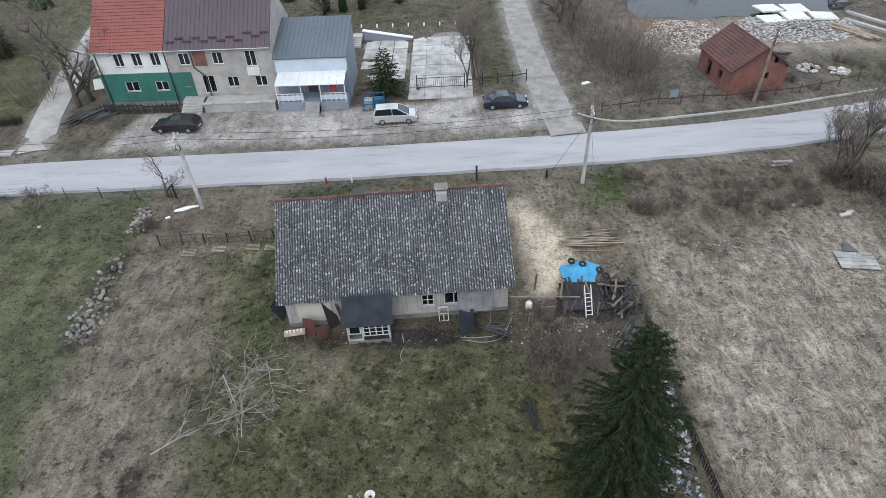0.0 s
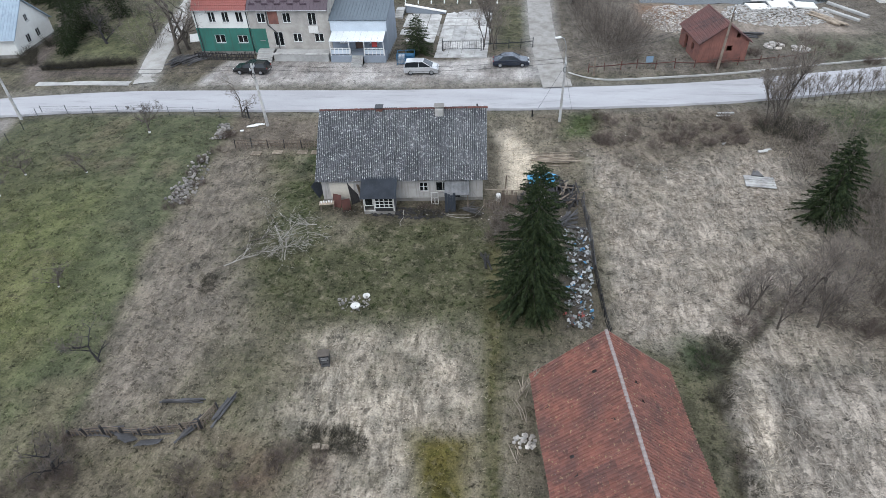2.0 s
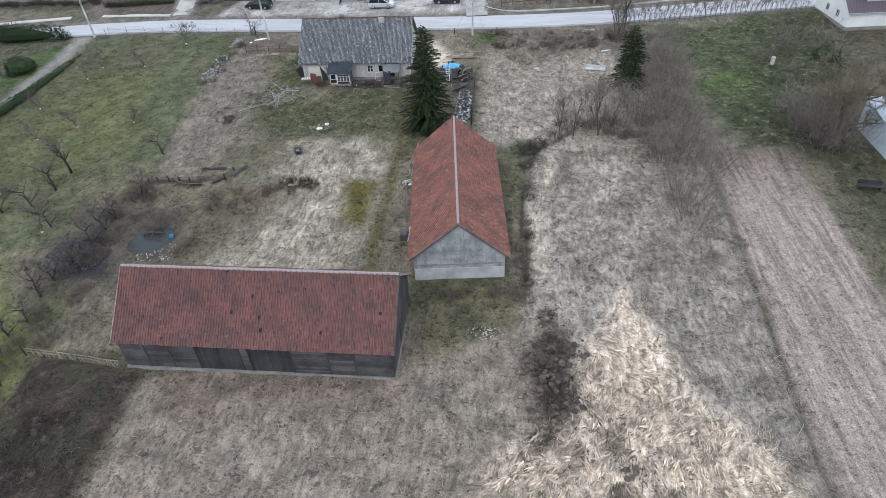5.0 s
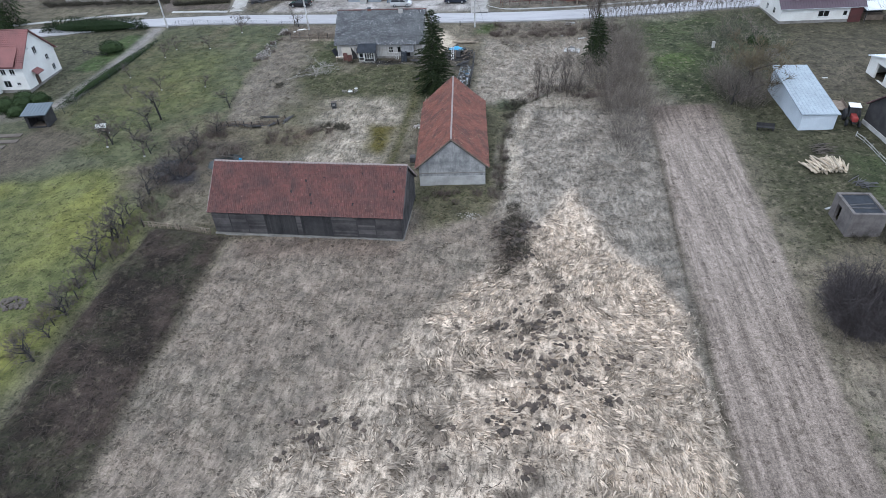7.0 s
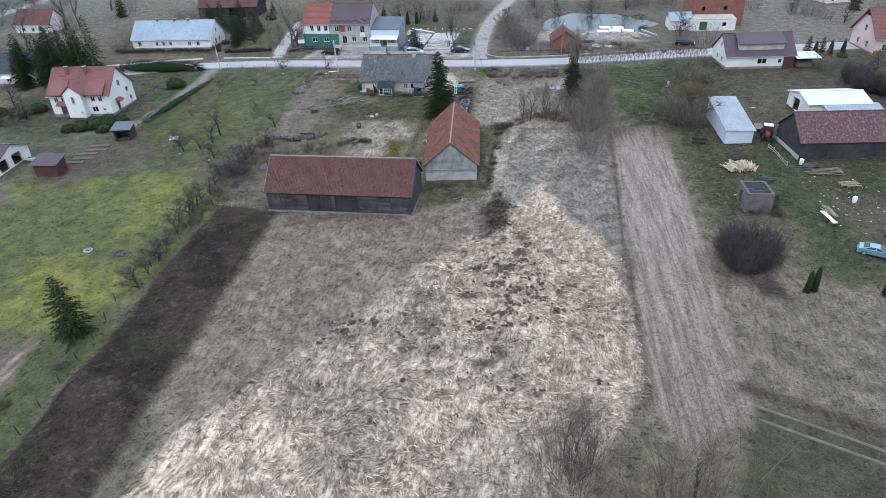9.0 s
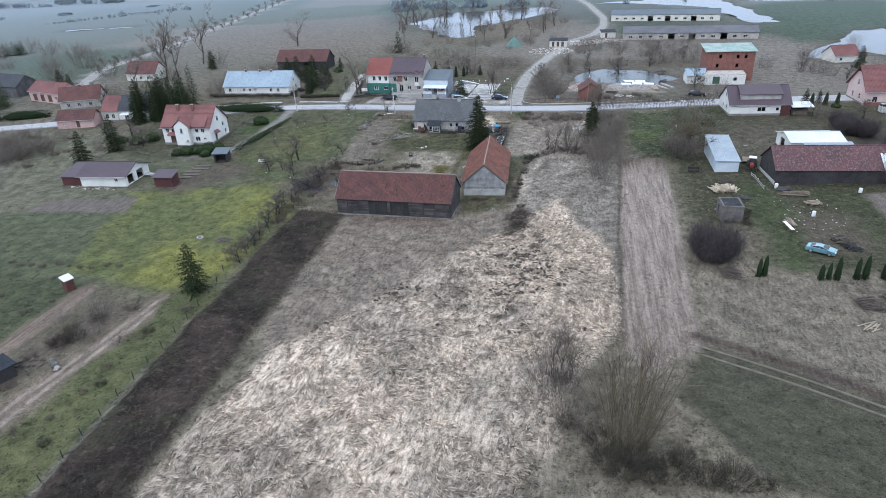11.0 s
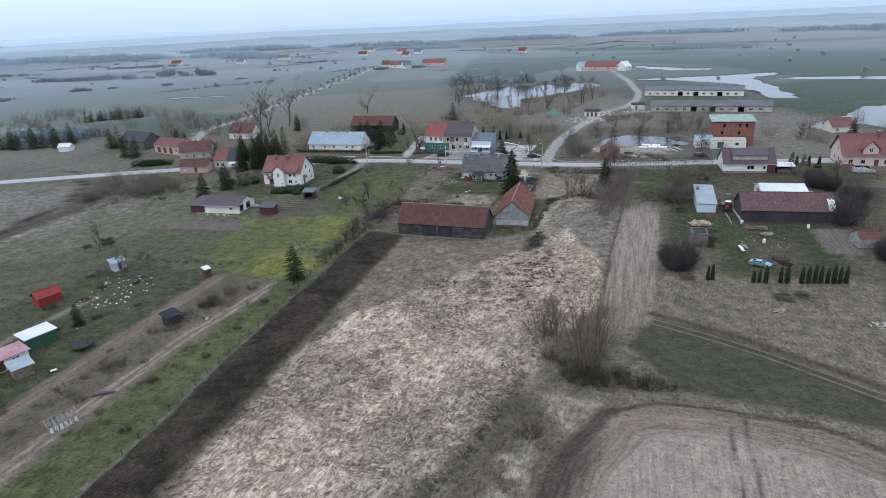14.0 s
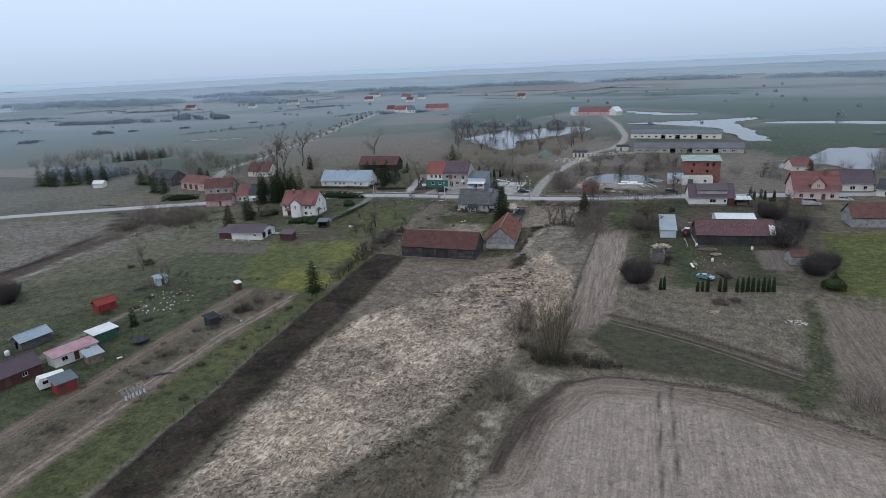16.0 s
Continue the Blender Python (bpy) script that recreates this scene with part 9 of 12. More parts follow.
def litter(name, label, n, mask_fn, box, seed, length, width, rise, material, swirl=0.0, bend=.3, jitter=.5, tuft=0, category="grass"):
    x, y, nr = scatter(n // max(tuft, 1), mask_fn, box, seed)
    if tuft:
        cx, cy = np.repeat(x, tuft), np.repeat(y, tuft)
        ox, oy = nr.normal(0, .13, len(cx)), nr.normal(0, .13, len(cx))
        x, y = cx + ox, cy + oy
    k = len(x)
    p = np.stack([x, y, land_all(x, y) - .02], 1)
    if swirl:
        a = fbm(x, y, swirl, seed + 5, 3) * 14 + nr.normal(size=k) * jitter
    else:
        a = nr.uniform(0, 6.28, k)
    if tuft:
        out = np.arctan2(oy, ox)
        a = np.where(nr.uniform(0, 1, k) < (.35 if swirl else .9), out, a)
    up = nr.uniform(rise[0], rise[1], k)
    d = np.stack([np.cos(a), np.sin(a), up], 1)
    d /= np.linalg.norm(d, axis=1, keepdims=True)
    v, f = blades(p, d, nr.uniform(*length, k), nr.uniform(*width, k), bend, nr)
    me = big_mesh(name, v, f, material)
    i, j = np.clip(np.searchsorted(gx, x) - 1, 0, nx - 2), np.clip(np.searchsorted(gy, y) - 1, 0, ny - 2)
    at = me.attributes.new("cover", "FLOAT_COLOR", "POINT")
    at.data.foreach_set("color", np.repeat(np.concatenate([cover[j, i], np.ones((k, 1))], 1), 6, 0).astype(np.float32).ravel())
    return tagged(new(name, me), label, category, kind="stuff")


OUT = [[(-12.6, 30), (3.6, 31), (3, 42.5), (-13, 41)], [(-11.6, -22), (11.2, -21), (11, -12), (-11.8, -13)], [(9.6, -10.5), (19.6, -9), (17, 10), (8, 9)]]


def open_land(x, y):
    m = np.ones(np.shape(x))
    for poly in OUT:
        m = m * (1 - inside(x, y, poly))
    return m


straw_m = lambda nm, a, b: weathered(nm, a, b, .25, .95, 0, island=True, random=.45)
BL = {"dry": blade_material("dry_stems", .5, 1.7), "green": blade_material("mixed_sward_blades", .35, 1.9, .12), "reed": blade_material("reed_stems", .68, 1.5)}


def lying_clumps(name, label, n, mask_fn, box, seed, each, length, width, fan, material, swirl, tint=(.6, 1.25)):
    """Clumps of stems pressed flat, each clump one way, all clumps along the swirls of the bed."""
    x, y, nr = scatter(n, mask_fn, box, seed)
    k = len(x)
    way = fbm(x, y, swirl, seed + 5, 3) * 13 + nr.normal(size=k) * .38
    big, shade = nr.uniform(.7, 1.3, k), nr.uniform(*tint, k)
    way, big, shade, cx, cy = (np.repeat(q, each) for q in (way, big, shade, x, y))
    m = len(cx)
    across, along = nr.normal(0, 1, m), nr.uniform(-.3, .25, m) * big
    ca, sa = np.cos(way), np.sin(way)
    px, py = cx + ca * along - sa * across * fan * big, cy + sa * along + ca * across * fan * big
    p = np.stack([px, py, land_all(px, py) + .05 + .16 * np.exp(-across ** 2) * big], 1)
    a = way + across * .22 + nr.normal(0, .16, m)
    d = np.stack([np.cos(a), np.sin(a), nr.uniform(.0, .3, m)], 1)
    d /= np.linalg.norm(d, axis=1, keepdims=True)
    v, f = blades(p, d, nr.uniform(*length, m) * big, nr.uniform(*width, m), .22, nr)
    me = big_mesh(name, v, f, material)
    i, j = np.clip(np.searchsorted(gx, cx) - 1, 0, nx - 2), np.clip(np.searchsorted(gy, cy) - 1, 0, ny - 2)
    at = me.attributes.new("cover", "FLOAT_COLOR", "POINT")
    at.data.foreach_set("color", np.repeat(np.concatenate([cover[j, i] * shade[:, None], np.ones((m, 1))], 1), 6, 0).astype(np.float32).ravel())
    return tagged(new(name, me), label, "grass", kind="stuff")


lying_clumps("flattened_reeds", "pale flattened reeds lying in swirls", 17500, lambda x, y: area(x, y, REEDS, .9) * np.clip((fbm(x, y, 7, 7) - .3) * 5, .12, 1), (-6, 42, -140, -8), 71, 9, (.3, .62), (.07, .14), .13, BL["reed"], 11.0, (.52, 1.32))
litter("broken_reeds", "dark broken reed stalks among the straw", 20000, lambda x, y: area(x, y, REEDS, .9) * np.clip((fbm(x, y, 3, 9) - .45) * 6, 0, 1), (-6, 42, -140, -8), 72, (.4, 1.0), (.04, .1), (.02, .5), straw_m("brown_reed", (0.13, 0.105, 0.082), (0.08, 0.064, 0.05)), 9.0, .12, .5)
litter("dry_meadow_grass", "tussocks of dry pale meadow grass", 130000, lambda x, y: (area(x, y, [(13.8, 48), (40, 50), (44, 13.5), (22, 13), (14, 14)], 1) + area(x, y, [(20.5, 13), (41, 12.5), (41.5, -53), (33, -62), (22, -24)], 1)) * np.clip((fbm(x, y, 2.5, 17) - .3) * 3, 0, 1), (13, 45, -60, 50), 73, (.35, .85), (.025, .06), (.15, .9), BL["dry"], 7.0, .38, .5, 9)
litter("plot_grass", "short mixed grass of the farm plot", 110000, lambda x, y: area(x, y, [(-26, 45), (13, 46), (13, 10), (9, -12), (9, -21), (-19, -21), (-22, 4)], 1) * open_land(x, y) * np.clip((fbm(x, y, 1.8, 27) - .3) * 3.2, 0, 1), (-27, 14, -22, 46), 74, (.12, .36), (.02, .05), (.3, 1.4), BL["green"], 5.0, .3, 1.2, 8)
litter("brown_grass", "rough brown grass south of the barns", 60000, lambda x, y: area(x, y, [(-9.8, -22.6), (20, -11), (24, -24), (5, -52), (-3, -64), (-7, -57)], 1) * np.clip((fbm(x, y, 2.2, 37) - .3) * 3, 0, 1), (-11, 25, -65, -10), 75, (.3, .7), (.025, .06), (.1, 1.0), BL["dry"], 7.0, .35, .8, 8)
litter("brambles", "dark tangled brambles in a long strip", 52000, lambda x, y: area(x, y, BRAMBLE, .6), (-20, 4, -170, -21), 76, (.5, 1.3), (.025, .055), (-.1, 1.0), straw_m("bramble_canes", (0.03, 0.023, 0.019), (0.07, 0.052, 0.042)), 0, .5, category="brambles")
litter("orchard_grass", "tussocky green orchard grass", 90000, lambda x, y: area(x, y, [(-53, 46), (-27, 46), (-27, 29), (-23, 4), (-20.5, -19), (-34, -9), (-52, 2)], 1) * np.clip((fbm(x, y, 1.6, 47) - .38) * 4, 0, 1), (-54, -20, -20, 47), 77, (.12, .32), (.025, .06), (.3, 1.4), BL["green"], 0, .3, .5, 8)
litter("rank_grass", "tall rank grass by the willow and ditch", 40000, lambda x, y: np.maximum(area(x, y, [(33, -76), (41, -92), (37, -150), (12, -150), (28, -100)], 1.5) * .8, area(x, y, [(37, -66), (56, -74), (95, -86), (90, -88), (52, -79), (37, -90)], 1.5)), (12, 96, -150, -60), 78, (.4, 1.0), (.03, .07), (.2, 1.2), BL["dry"], 7.0, .35, .7, 6)
litter("dead_stalks", "dark clods and stalks in the trampled reed bed", 30000, lambda x, y: np.clip(1.4 - np.hypot((x - 25) / 8, (y + 39) / 15), 0, 1) * np.clip((value_noise(x, y, .9, 64) - .57) * 7, 0, 1) * np.clip((fbm(x, y, 6, 65) - .3) * 5, 0, 1) + .7 * np.clip(1.5 - np.hypot((x - 23) / 2.2, (y + 20) / 6), 0, 1), (14, 36, -62, -12), 79, (.2, .5), (.05, .12), (.0, .8), straw_m("dark_stalks", (0.05, 0.04, 0.033), (0.1, 0.08, 0.064)), 0, .3)
litter("dead_leaves", "pale dead leaves and stalks strewn over the plot", 9000, lambda x, y: area(x, y, [(-27, 46), (34, 49), (13, 10), (9, -12), (9, -12), (-19, -12), (-22, 4)], 1) * open_land(x, y) * np.clip((fbm(x, y, 4, 57) - .35) * 3, 0, 1), (-27, 34, -13, 49), 83, (.05, .16), (.03, .08), (.0, .4), straw_m("dead_leaves", (0.3, 0.27, 0.22), (0.2, 0.17, 0.13)), 0, .1)
litter("dark_tussocks", "small dark tussocks of old grass", 26000, lambda x, y: area(x, y, [(-27, 46), (13, 46), (13, 10), (9, -12), (9, -21), (-19, -21), (-50, 2), (-52, 45)], 1) * open_land(x, y) * np.clip((fbm(x, y, 6, 67) - .42) * 5, 0, 1) * .5, (-52, 14, -21, 46), 85, (.12, .28), (.03, .06), (.2, 1.0), straw_m("old_tussock_grass", (0.055, 0.05, 0.03), (0.085, 0.07, 0.045)), 0, .3, .5, 14)

# ---- poles and wires ----
def pole(x, y, h, label, lamp=False, arm=True, rz=0, lean=0.0, material=None):
    ob = thing("utility_pole", x, y, rz, land(x, y) - .02, label, "utility pole")
    part("shaft", Form().prism([(-.15, -.12, -.4), (.15, -.12, -.4), (.15, .12, -.4), (-.15, .12, -.4)], (0, 0, .001)).add(
        [(-.15, -.12, -.4), (.15, -.12, -.4), (.15, .12, -.4), (-.15, .12, -.4), (-.09 + lean, -.07, h), (.09 + lean, -.07, h), (.09 + lean, .07, h), (-.09 + lean, .07, h)],
        [(4, 5, 6, 7), (0, 1, 5, 4), (1, 2, 6, 5), (2, 3, 7, 6), (3, 0, 4, 7)]), material or MAT["pale_concrete"], ob)
    if arm:
        cr = part("crossarm", Form().box(lean - .06, -.7, h - .55, lean + .06, .7, h - .45), MAT["steel"], ob)
        for k in (-.6, -.2, .2, .6):
            part("insulator", Form().lathe([(.03, 0), (.05, .04), (.035, .1), (.05, .14), (.02, .2)], 8, pose(lean, k, h - .448)), MAT["white_paint"], cr)
        part("cable_coil", Form().tube([(lean + .2 * math.cos(a * .6), -.15, h - 1.3 + .28 * math.sin(a * .6)) for a in range(12)], .03, 5), MAT["rubber"], ob)
    if lamp:
        la = part("lamp_arm", Form().tube([(lean, 0, h - .4), (lean - .1, 0, h + 1.2), (lean - .35, -.2, h + 2.0), (lean - .7, -.5, h + 2.25)], .035, 6), MAT["steel"], ob)
        part("lamp_head", Form().soft_box(-.42, -.13, -.08, .32, .13, .08, .04, pose(lean - .95, -.68, h + 2.28, 0, 6, 35)), MAT["white_paint"], la)
    return ob


pole(-21.9, 43.7, 7.4, "grey concrete utility pole by the roadside fence", lean=-.25)
pole(11.1, 45.6, 7.4, "grey concrete utility pole with a street lamp", lamp=True, lean=.1)
pole(-53.0, 44.3, 7.2, "grey concrete utility pole at the drive entrance", lean=-.2)
pole(-96, 40.6, 7.4, "grey concrete utility pole by the road", lean=0)
pole(30.6, 58.4, 7.6, "weathered wooden utility pole near the brick shed", arm=True, lean=.35, material=MAT["wood"])
pole(15.6, 56.6, 2.4, "short wooden post with a marker plate", arm=False, material=MAT["wood"])
pole(2.0, 150, 8, "wooden utility pole by the far lane", material=MAT["wood"])
pole(-17, 130, 8, "wooden utility pole in the rough ground", material=MAT["wood"])


def wire(a, b, sag, r=.016):
    pts = [(a[0] + (b[0] - a[0]) * t, a[1] + (b[1] - a[1]) * t, a[2] + (b[2] - a[2]) * t - sag * 4 * t * (1 - t)) for t in [i / 14 for i in range(15)]]
    return solid("overhead_wire", Form().tube(pts, r, 4), MAT["rubber"], 0, 0, 0, 0, "thin black overhead power wire", "wire", "overhead wires")


tops = [(-96, 40.6, land(-96, 40.6) + 7.0), (-53.2, 44.3, land(-53, 44.3) + 6.9), (-22.15, 43.7, land(-21.9, 43.7) + 7.05), (11.2, 45.6, land(11.1, 45.6) + 7.05), (30.95, 58.4, land(30.6, 58.4) + 7.2)]
for a, b in zip(tops, tops[1:]):
    for dy in (-.55, .55):
        wire((a[0], a[1] + dy, a[2]), (b[0], b[1] + dy, b[2]), .7)
for gx1, gy1 in ((8.2, 46.7), (12.6, 48.4)):
    wire((11.15, 45.6, land(11.1, 45.6) + 6.4), (gx1, gy1, land(gx1, gy1)), .02, .013)


# ---- cars ----
def car(x, y, rz, paint_m, label, L=4.5, H=1.48, W=1.76, shape="sedan", z=None):
    ob = thing("car", x, y, rz, (land(x, y) if z is None else z), label, "car")
    hl = L / 2
    if shape == "sedan":
        body = [(-hl, .42), (-hl, .72), (-hl * .93, .88), (-hl * .55, .95), (hl * .48, .93), (hl * .9, .78), (hl, .62), (hl, .38)]
        cab = [(-hl * .72, .93), (-hl * .42, H - .06), (-hl * .1, H), (hl * .12, H - .03), (hl * .5, .92)]
    elif shape == "estate":
        body = [(-hl, .42), (-hl, .8), (-hl * .97, .95), (-hl * .55, .98), (hl * .45, .95), (hl * .9, .8), (hl, .64), (hl, .38)]
        cab = [(-hl * .95, .96), (-hl * .82, H - .07), (-hl * .3, H), (hl * .1, H - .03), (hl * .48, .94)]
    elif shape == "mpv":
        body = [(-hl, .42), (-hl, .9), (-hl * .98, 1.02), (-hl * .55, 1.04), (hl * .62, 1.0), (hl * .93, .84), (hl, .66), (hl, .38)]
        cab = [(-hl * .96, 1.02), (-hl * .86, H - .07), (-hl * .3, H), (hl * .16, H - .04), (hl * .66, 1.0)]
    else:
        body = [(-hl, .42), (-hl, 1.4), (-hl * .99, H * .75), (0, H * .76), (hl * .62, 1.15), (hl * .95, .98), (hl, .7), (hl, .38)]
        cab = [(-hl * .99, H * .7), (-hl * .97, H - .06), (-hl * .5, H), (hl * .3, H - .03), (hl * .62, 1.14)]
    bf = Form()
    n = len(body)
    rows = [(-W / 2, .9), (-W / 2 + .04, 1.0), (W / 2 - .04, 1.0), (W / 2, .9)]
    outline = [(hl, .3)] + [(px, pz) for px, pz in reversed(body)] + [(-hl, .3)]
    k = len(outline)
    for yy, s in rows:
        for px, pz in outline:
            bf.v.append((px * (.985 if s < 1 else 1), yy, .3 + (pz - .3) * (.96 if s < 1 else 1)))
    for r in range(3):
        for i in range(k):
            bf.f.append((r * k + i, r * k + (i + 1) % k, (r + 1) * k + (i + 1) % k, (r + 1) * k + i))
    bf.f += [tuple(range(k - 1, -1, -1)), tuple(3 * k + i for i in range(k))]
    part("body", bf, paint_m, ob)
    cf = Form()
    inset = [(-W / 2 + .06, 0), (-W / 2 + .2, 1), (W / 2 - .2, 1), (W / 2 - .06, 0)]
    m = len(cab)
    lo = min(p[1] for p in cab)
    for sgn in (-1, 1):
        for px, pz in cab:
            yy = sgn * (W / 2 - .05 - .16 * (pz - lo) / (H - lo))
            cf.v.append((px, yy, pz))
    for i in range(m - 1):
        cf.f.append((i, i + 1, m + i + 1, m + i))
    cf.f += [tuple(range(m)), tuple(range(2 * m - 1, m - 1, -1))]
    part("cabin", cf, MAT["car_glass"], ob)
    top = [p for p in cab if p[1] > H - .12]
    rf = Form()
    for sgn in (-1, 1):
        for px, pz in top:
            rf.v.append((px, sgn * (W / 2 - .2), pz + .012))
    t = len(top)
    for i in range(t - 1):
        rf.f.append((i, i + 1, t + i + 1, t + i))
    part("roof", rf, paint_m, ob)
    for sgn in (-1, 1):
        pf = Form()
        for px, pz in ((cab[0][0], cab[0][1]), (cab[-1][0], cab[-1][1])):
            q = min(top, key=lambda c: abs(c[0] - px))
            pf.tube([(px, sgn * (W / 2 - .06), pz), (q[0], sgn * (W / 2 - .2), q[1])], .04, 5)
        mid = (cab[0][0] + cab[-1][0]) / 2 + .1
        pf.tube([(mid, sgn * (W / 2 - .06), lo), (mid - .05, sgn * (W / 2 - .2), H - .03)], .035, 5)
        part("pillar_set", pf, paint_m, ob)
        for wx in (-hl * .6, hl * .62):
            wh = part("wheel", Form().lathe([(.2, -.1), (.31, -.1), (.325, -.05), (.325, .05), (.31, .1), (.2, .1)], 18, pose(wx, sgn * (W / 2 - .1), .325, 90)), MAT["rubber"], ob)
            part("rim", Form().lathe([(.19, -.11), (.2, -.02), (.2, .02), (.19, .11)], 12, pose(wx, sgn * (W / 2 - .1), .325, 90)), MAT["steel"], wh)
        part("headlight", Form().soft_box(hl * .93, sgn * W * .36 - .16, .58, hl + .01, sgn * W * .36 + .16, .72, .03), MAT["white_sheet"], ob)
        part("tail_light", Form().soft_box(-hl - .01, sgn * W * .4 - .1, .7, -hl * .97, sgn * W * .4 + .1, .9, .02), MAT["red_paint"], ob)
        part("mirror", Form().soft_box(cab[-1][0] - .2, sgn * (W / 2 + .02) - .07, .95, cab[-1][0] - .06, sgn * (W / 2 + .02) + .07, 1.08, .03), paint_m, ob)
    for sgn in (-1, 1):
        part("number_plate", Form().box(sgn * (hl + .004), -.26, .45, sgn * (hl + .016), .26, .56), MAT["white_paint"], ob, "blank pale plate")
    return ob


def paint_of(name, c):
    mt = plain(name, c, .25, .3)
    mt.node_tree.nodes["Principled BSDF"].inputs["Coat Weight"].default_value = .6
    return mt


MAT["car_glass"] = plain("dark_car_glass", (0.015, 0.018, 0.02), .06)
car(-28.2, 56.9, 178, paint_of("black_car_paint", (0.012, 0.012, 0.014)), "black estate car parked on the dirt lot", 4.7, 1.46, 1.78, "estate")
car(-5.9, 57.2, 2, paint_of("silver_car_paint", (0.55, 0.55, 0.55)), "silver people carrier parked on the dirt lot", 4.35, 1.65, 1.76, "mpv")
car(5.4, 59.5, 2, paint_of("dark_blue_car_paint", (0.014, 0.022, 0.042)), "dark blue saloon car parked by the gate", 4.6, 1.44, 1.78, "sedan")
white_car = paint_of("white_car_paint", (0.7, 0.7, 0.7))
car(104.4, 53.2, 4, white_car, "white delivery van in front of the pink house", 5.6, 2.3, 2.0, "van")
car(115.5, 60.5, 4, white_car, "white car on a forecourt", 4.4, 1.5, 1.76, "estate")
car(60.5, 66.3, -8, paint_of("black_car_paint", (0.012, 0.012, 0.014)), "dark car parked beyond the road", 4.5, 1.46, 1.76, "estate")
car(69.8, -27.4, -24, paint_of("faded_blue_car_paint", (0.2, 0.36, 0.42)), "faded pale blue car wreck in the grass", 4.0, 1.2, 1.6, "sedan")


def tractor(x, y, rz):
    ob = thing("tractor", x, y, rz, land(x, y), "old red tractor standing beside the shed", "tractor")
    part("bonnet", Form().soft_box(.3, -.35, .75, 1.9, .35, 1.35, .08), MAT["red_paint"], ob)
    part("chassis", Form().box(-.9, -.25, .5, 1.8, .25, .76), MAT["dark_steel"], ob)
    cb = part("cab", Form().box(-1.0, -.6, 1.0, -.94, .6, 2.1).box(.2, -.6, 1.0, .26, .6, 2.1).box(-1.0, -.6, .77, .26, .6, .998), MAT["dark_steel"], ob)
    part("cab_roof", Form().soft_box(-1.1, -.7, 2.102, .36, .7, 2.22, .04), MAT["white_paint"], cb)
    for wx, r, w in ((-.6, .75, .38), (1.4, .42, .24)):
        for s in (-1, 1):
            wh = part("wheel", Form().lathe([(r * .5, -w / 2), (r * .95, -w / 2), (r, -w / 4), (r, w / 4), (r * .95, w / 2), (r * .5, w / 2)], 18, pose(wx, s * .75, r - .03, 90)), MAT["rubber"], ob)
            part("rim", Form().lathe([(r * .5, -w * .4), (r * .48, 0), (r * .5, w * .4)], 12, pose(wx, s * .75, r - .03, 90)), MAT["white_paint"], wh)
    part("exhaust", Form().tube([(1.2, .2, 1.35), (1.2, .2, 2.0)], .04, 6), MAT["dark_steel"], ob)
    return ob


tractor(65.6, 7.6, -100)
tl = thing("trailer", 65.0, 11.2, 85, land(65, 11.2), "small farm trailer with boards", "trailer")
part("bed", Form().box(-1.5, -.8, .6, 1.5, .8, .7), MAT["wood"], tl)
for yy in (-.8, .76):
    part("side_board", Form().box(-1.5, yy, .702, 1.5, yy + .04, 1.15), MAT["wood"], tl)
for s in (-1, 1):
    part("wheel", Form().lathe([(.15, -.1), (.34, -.1), (.36, 0), (.34, .1), (.15, .1)], 14, pose(0, s * .9, .34, 90)), MAT["rubber"], tl)


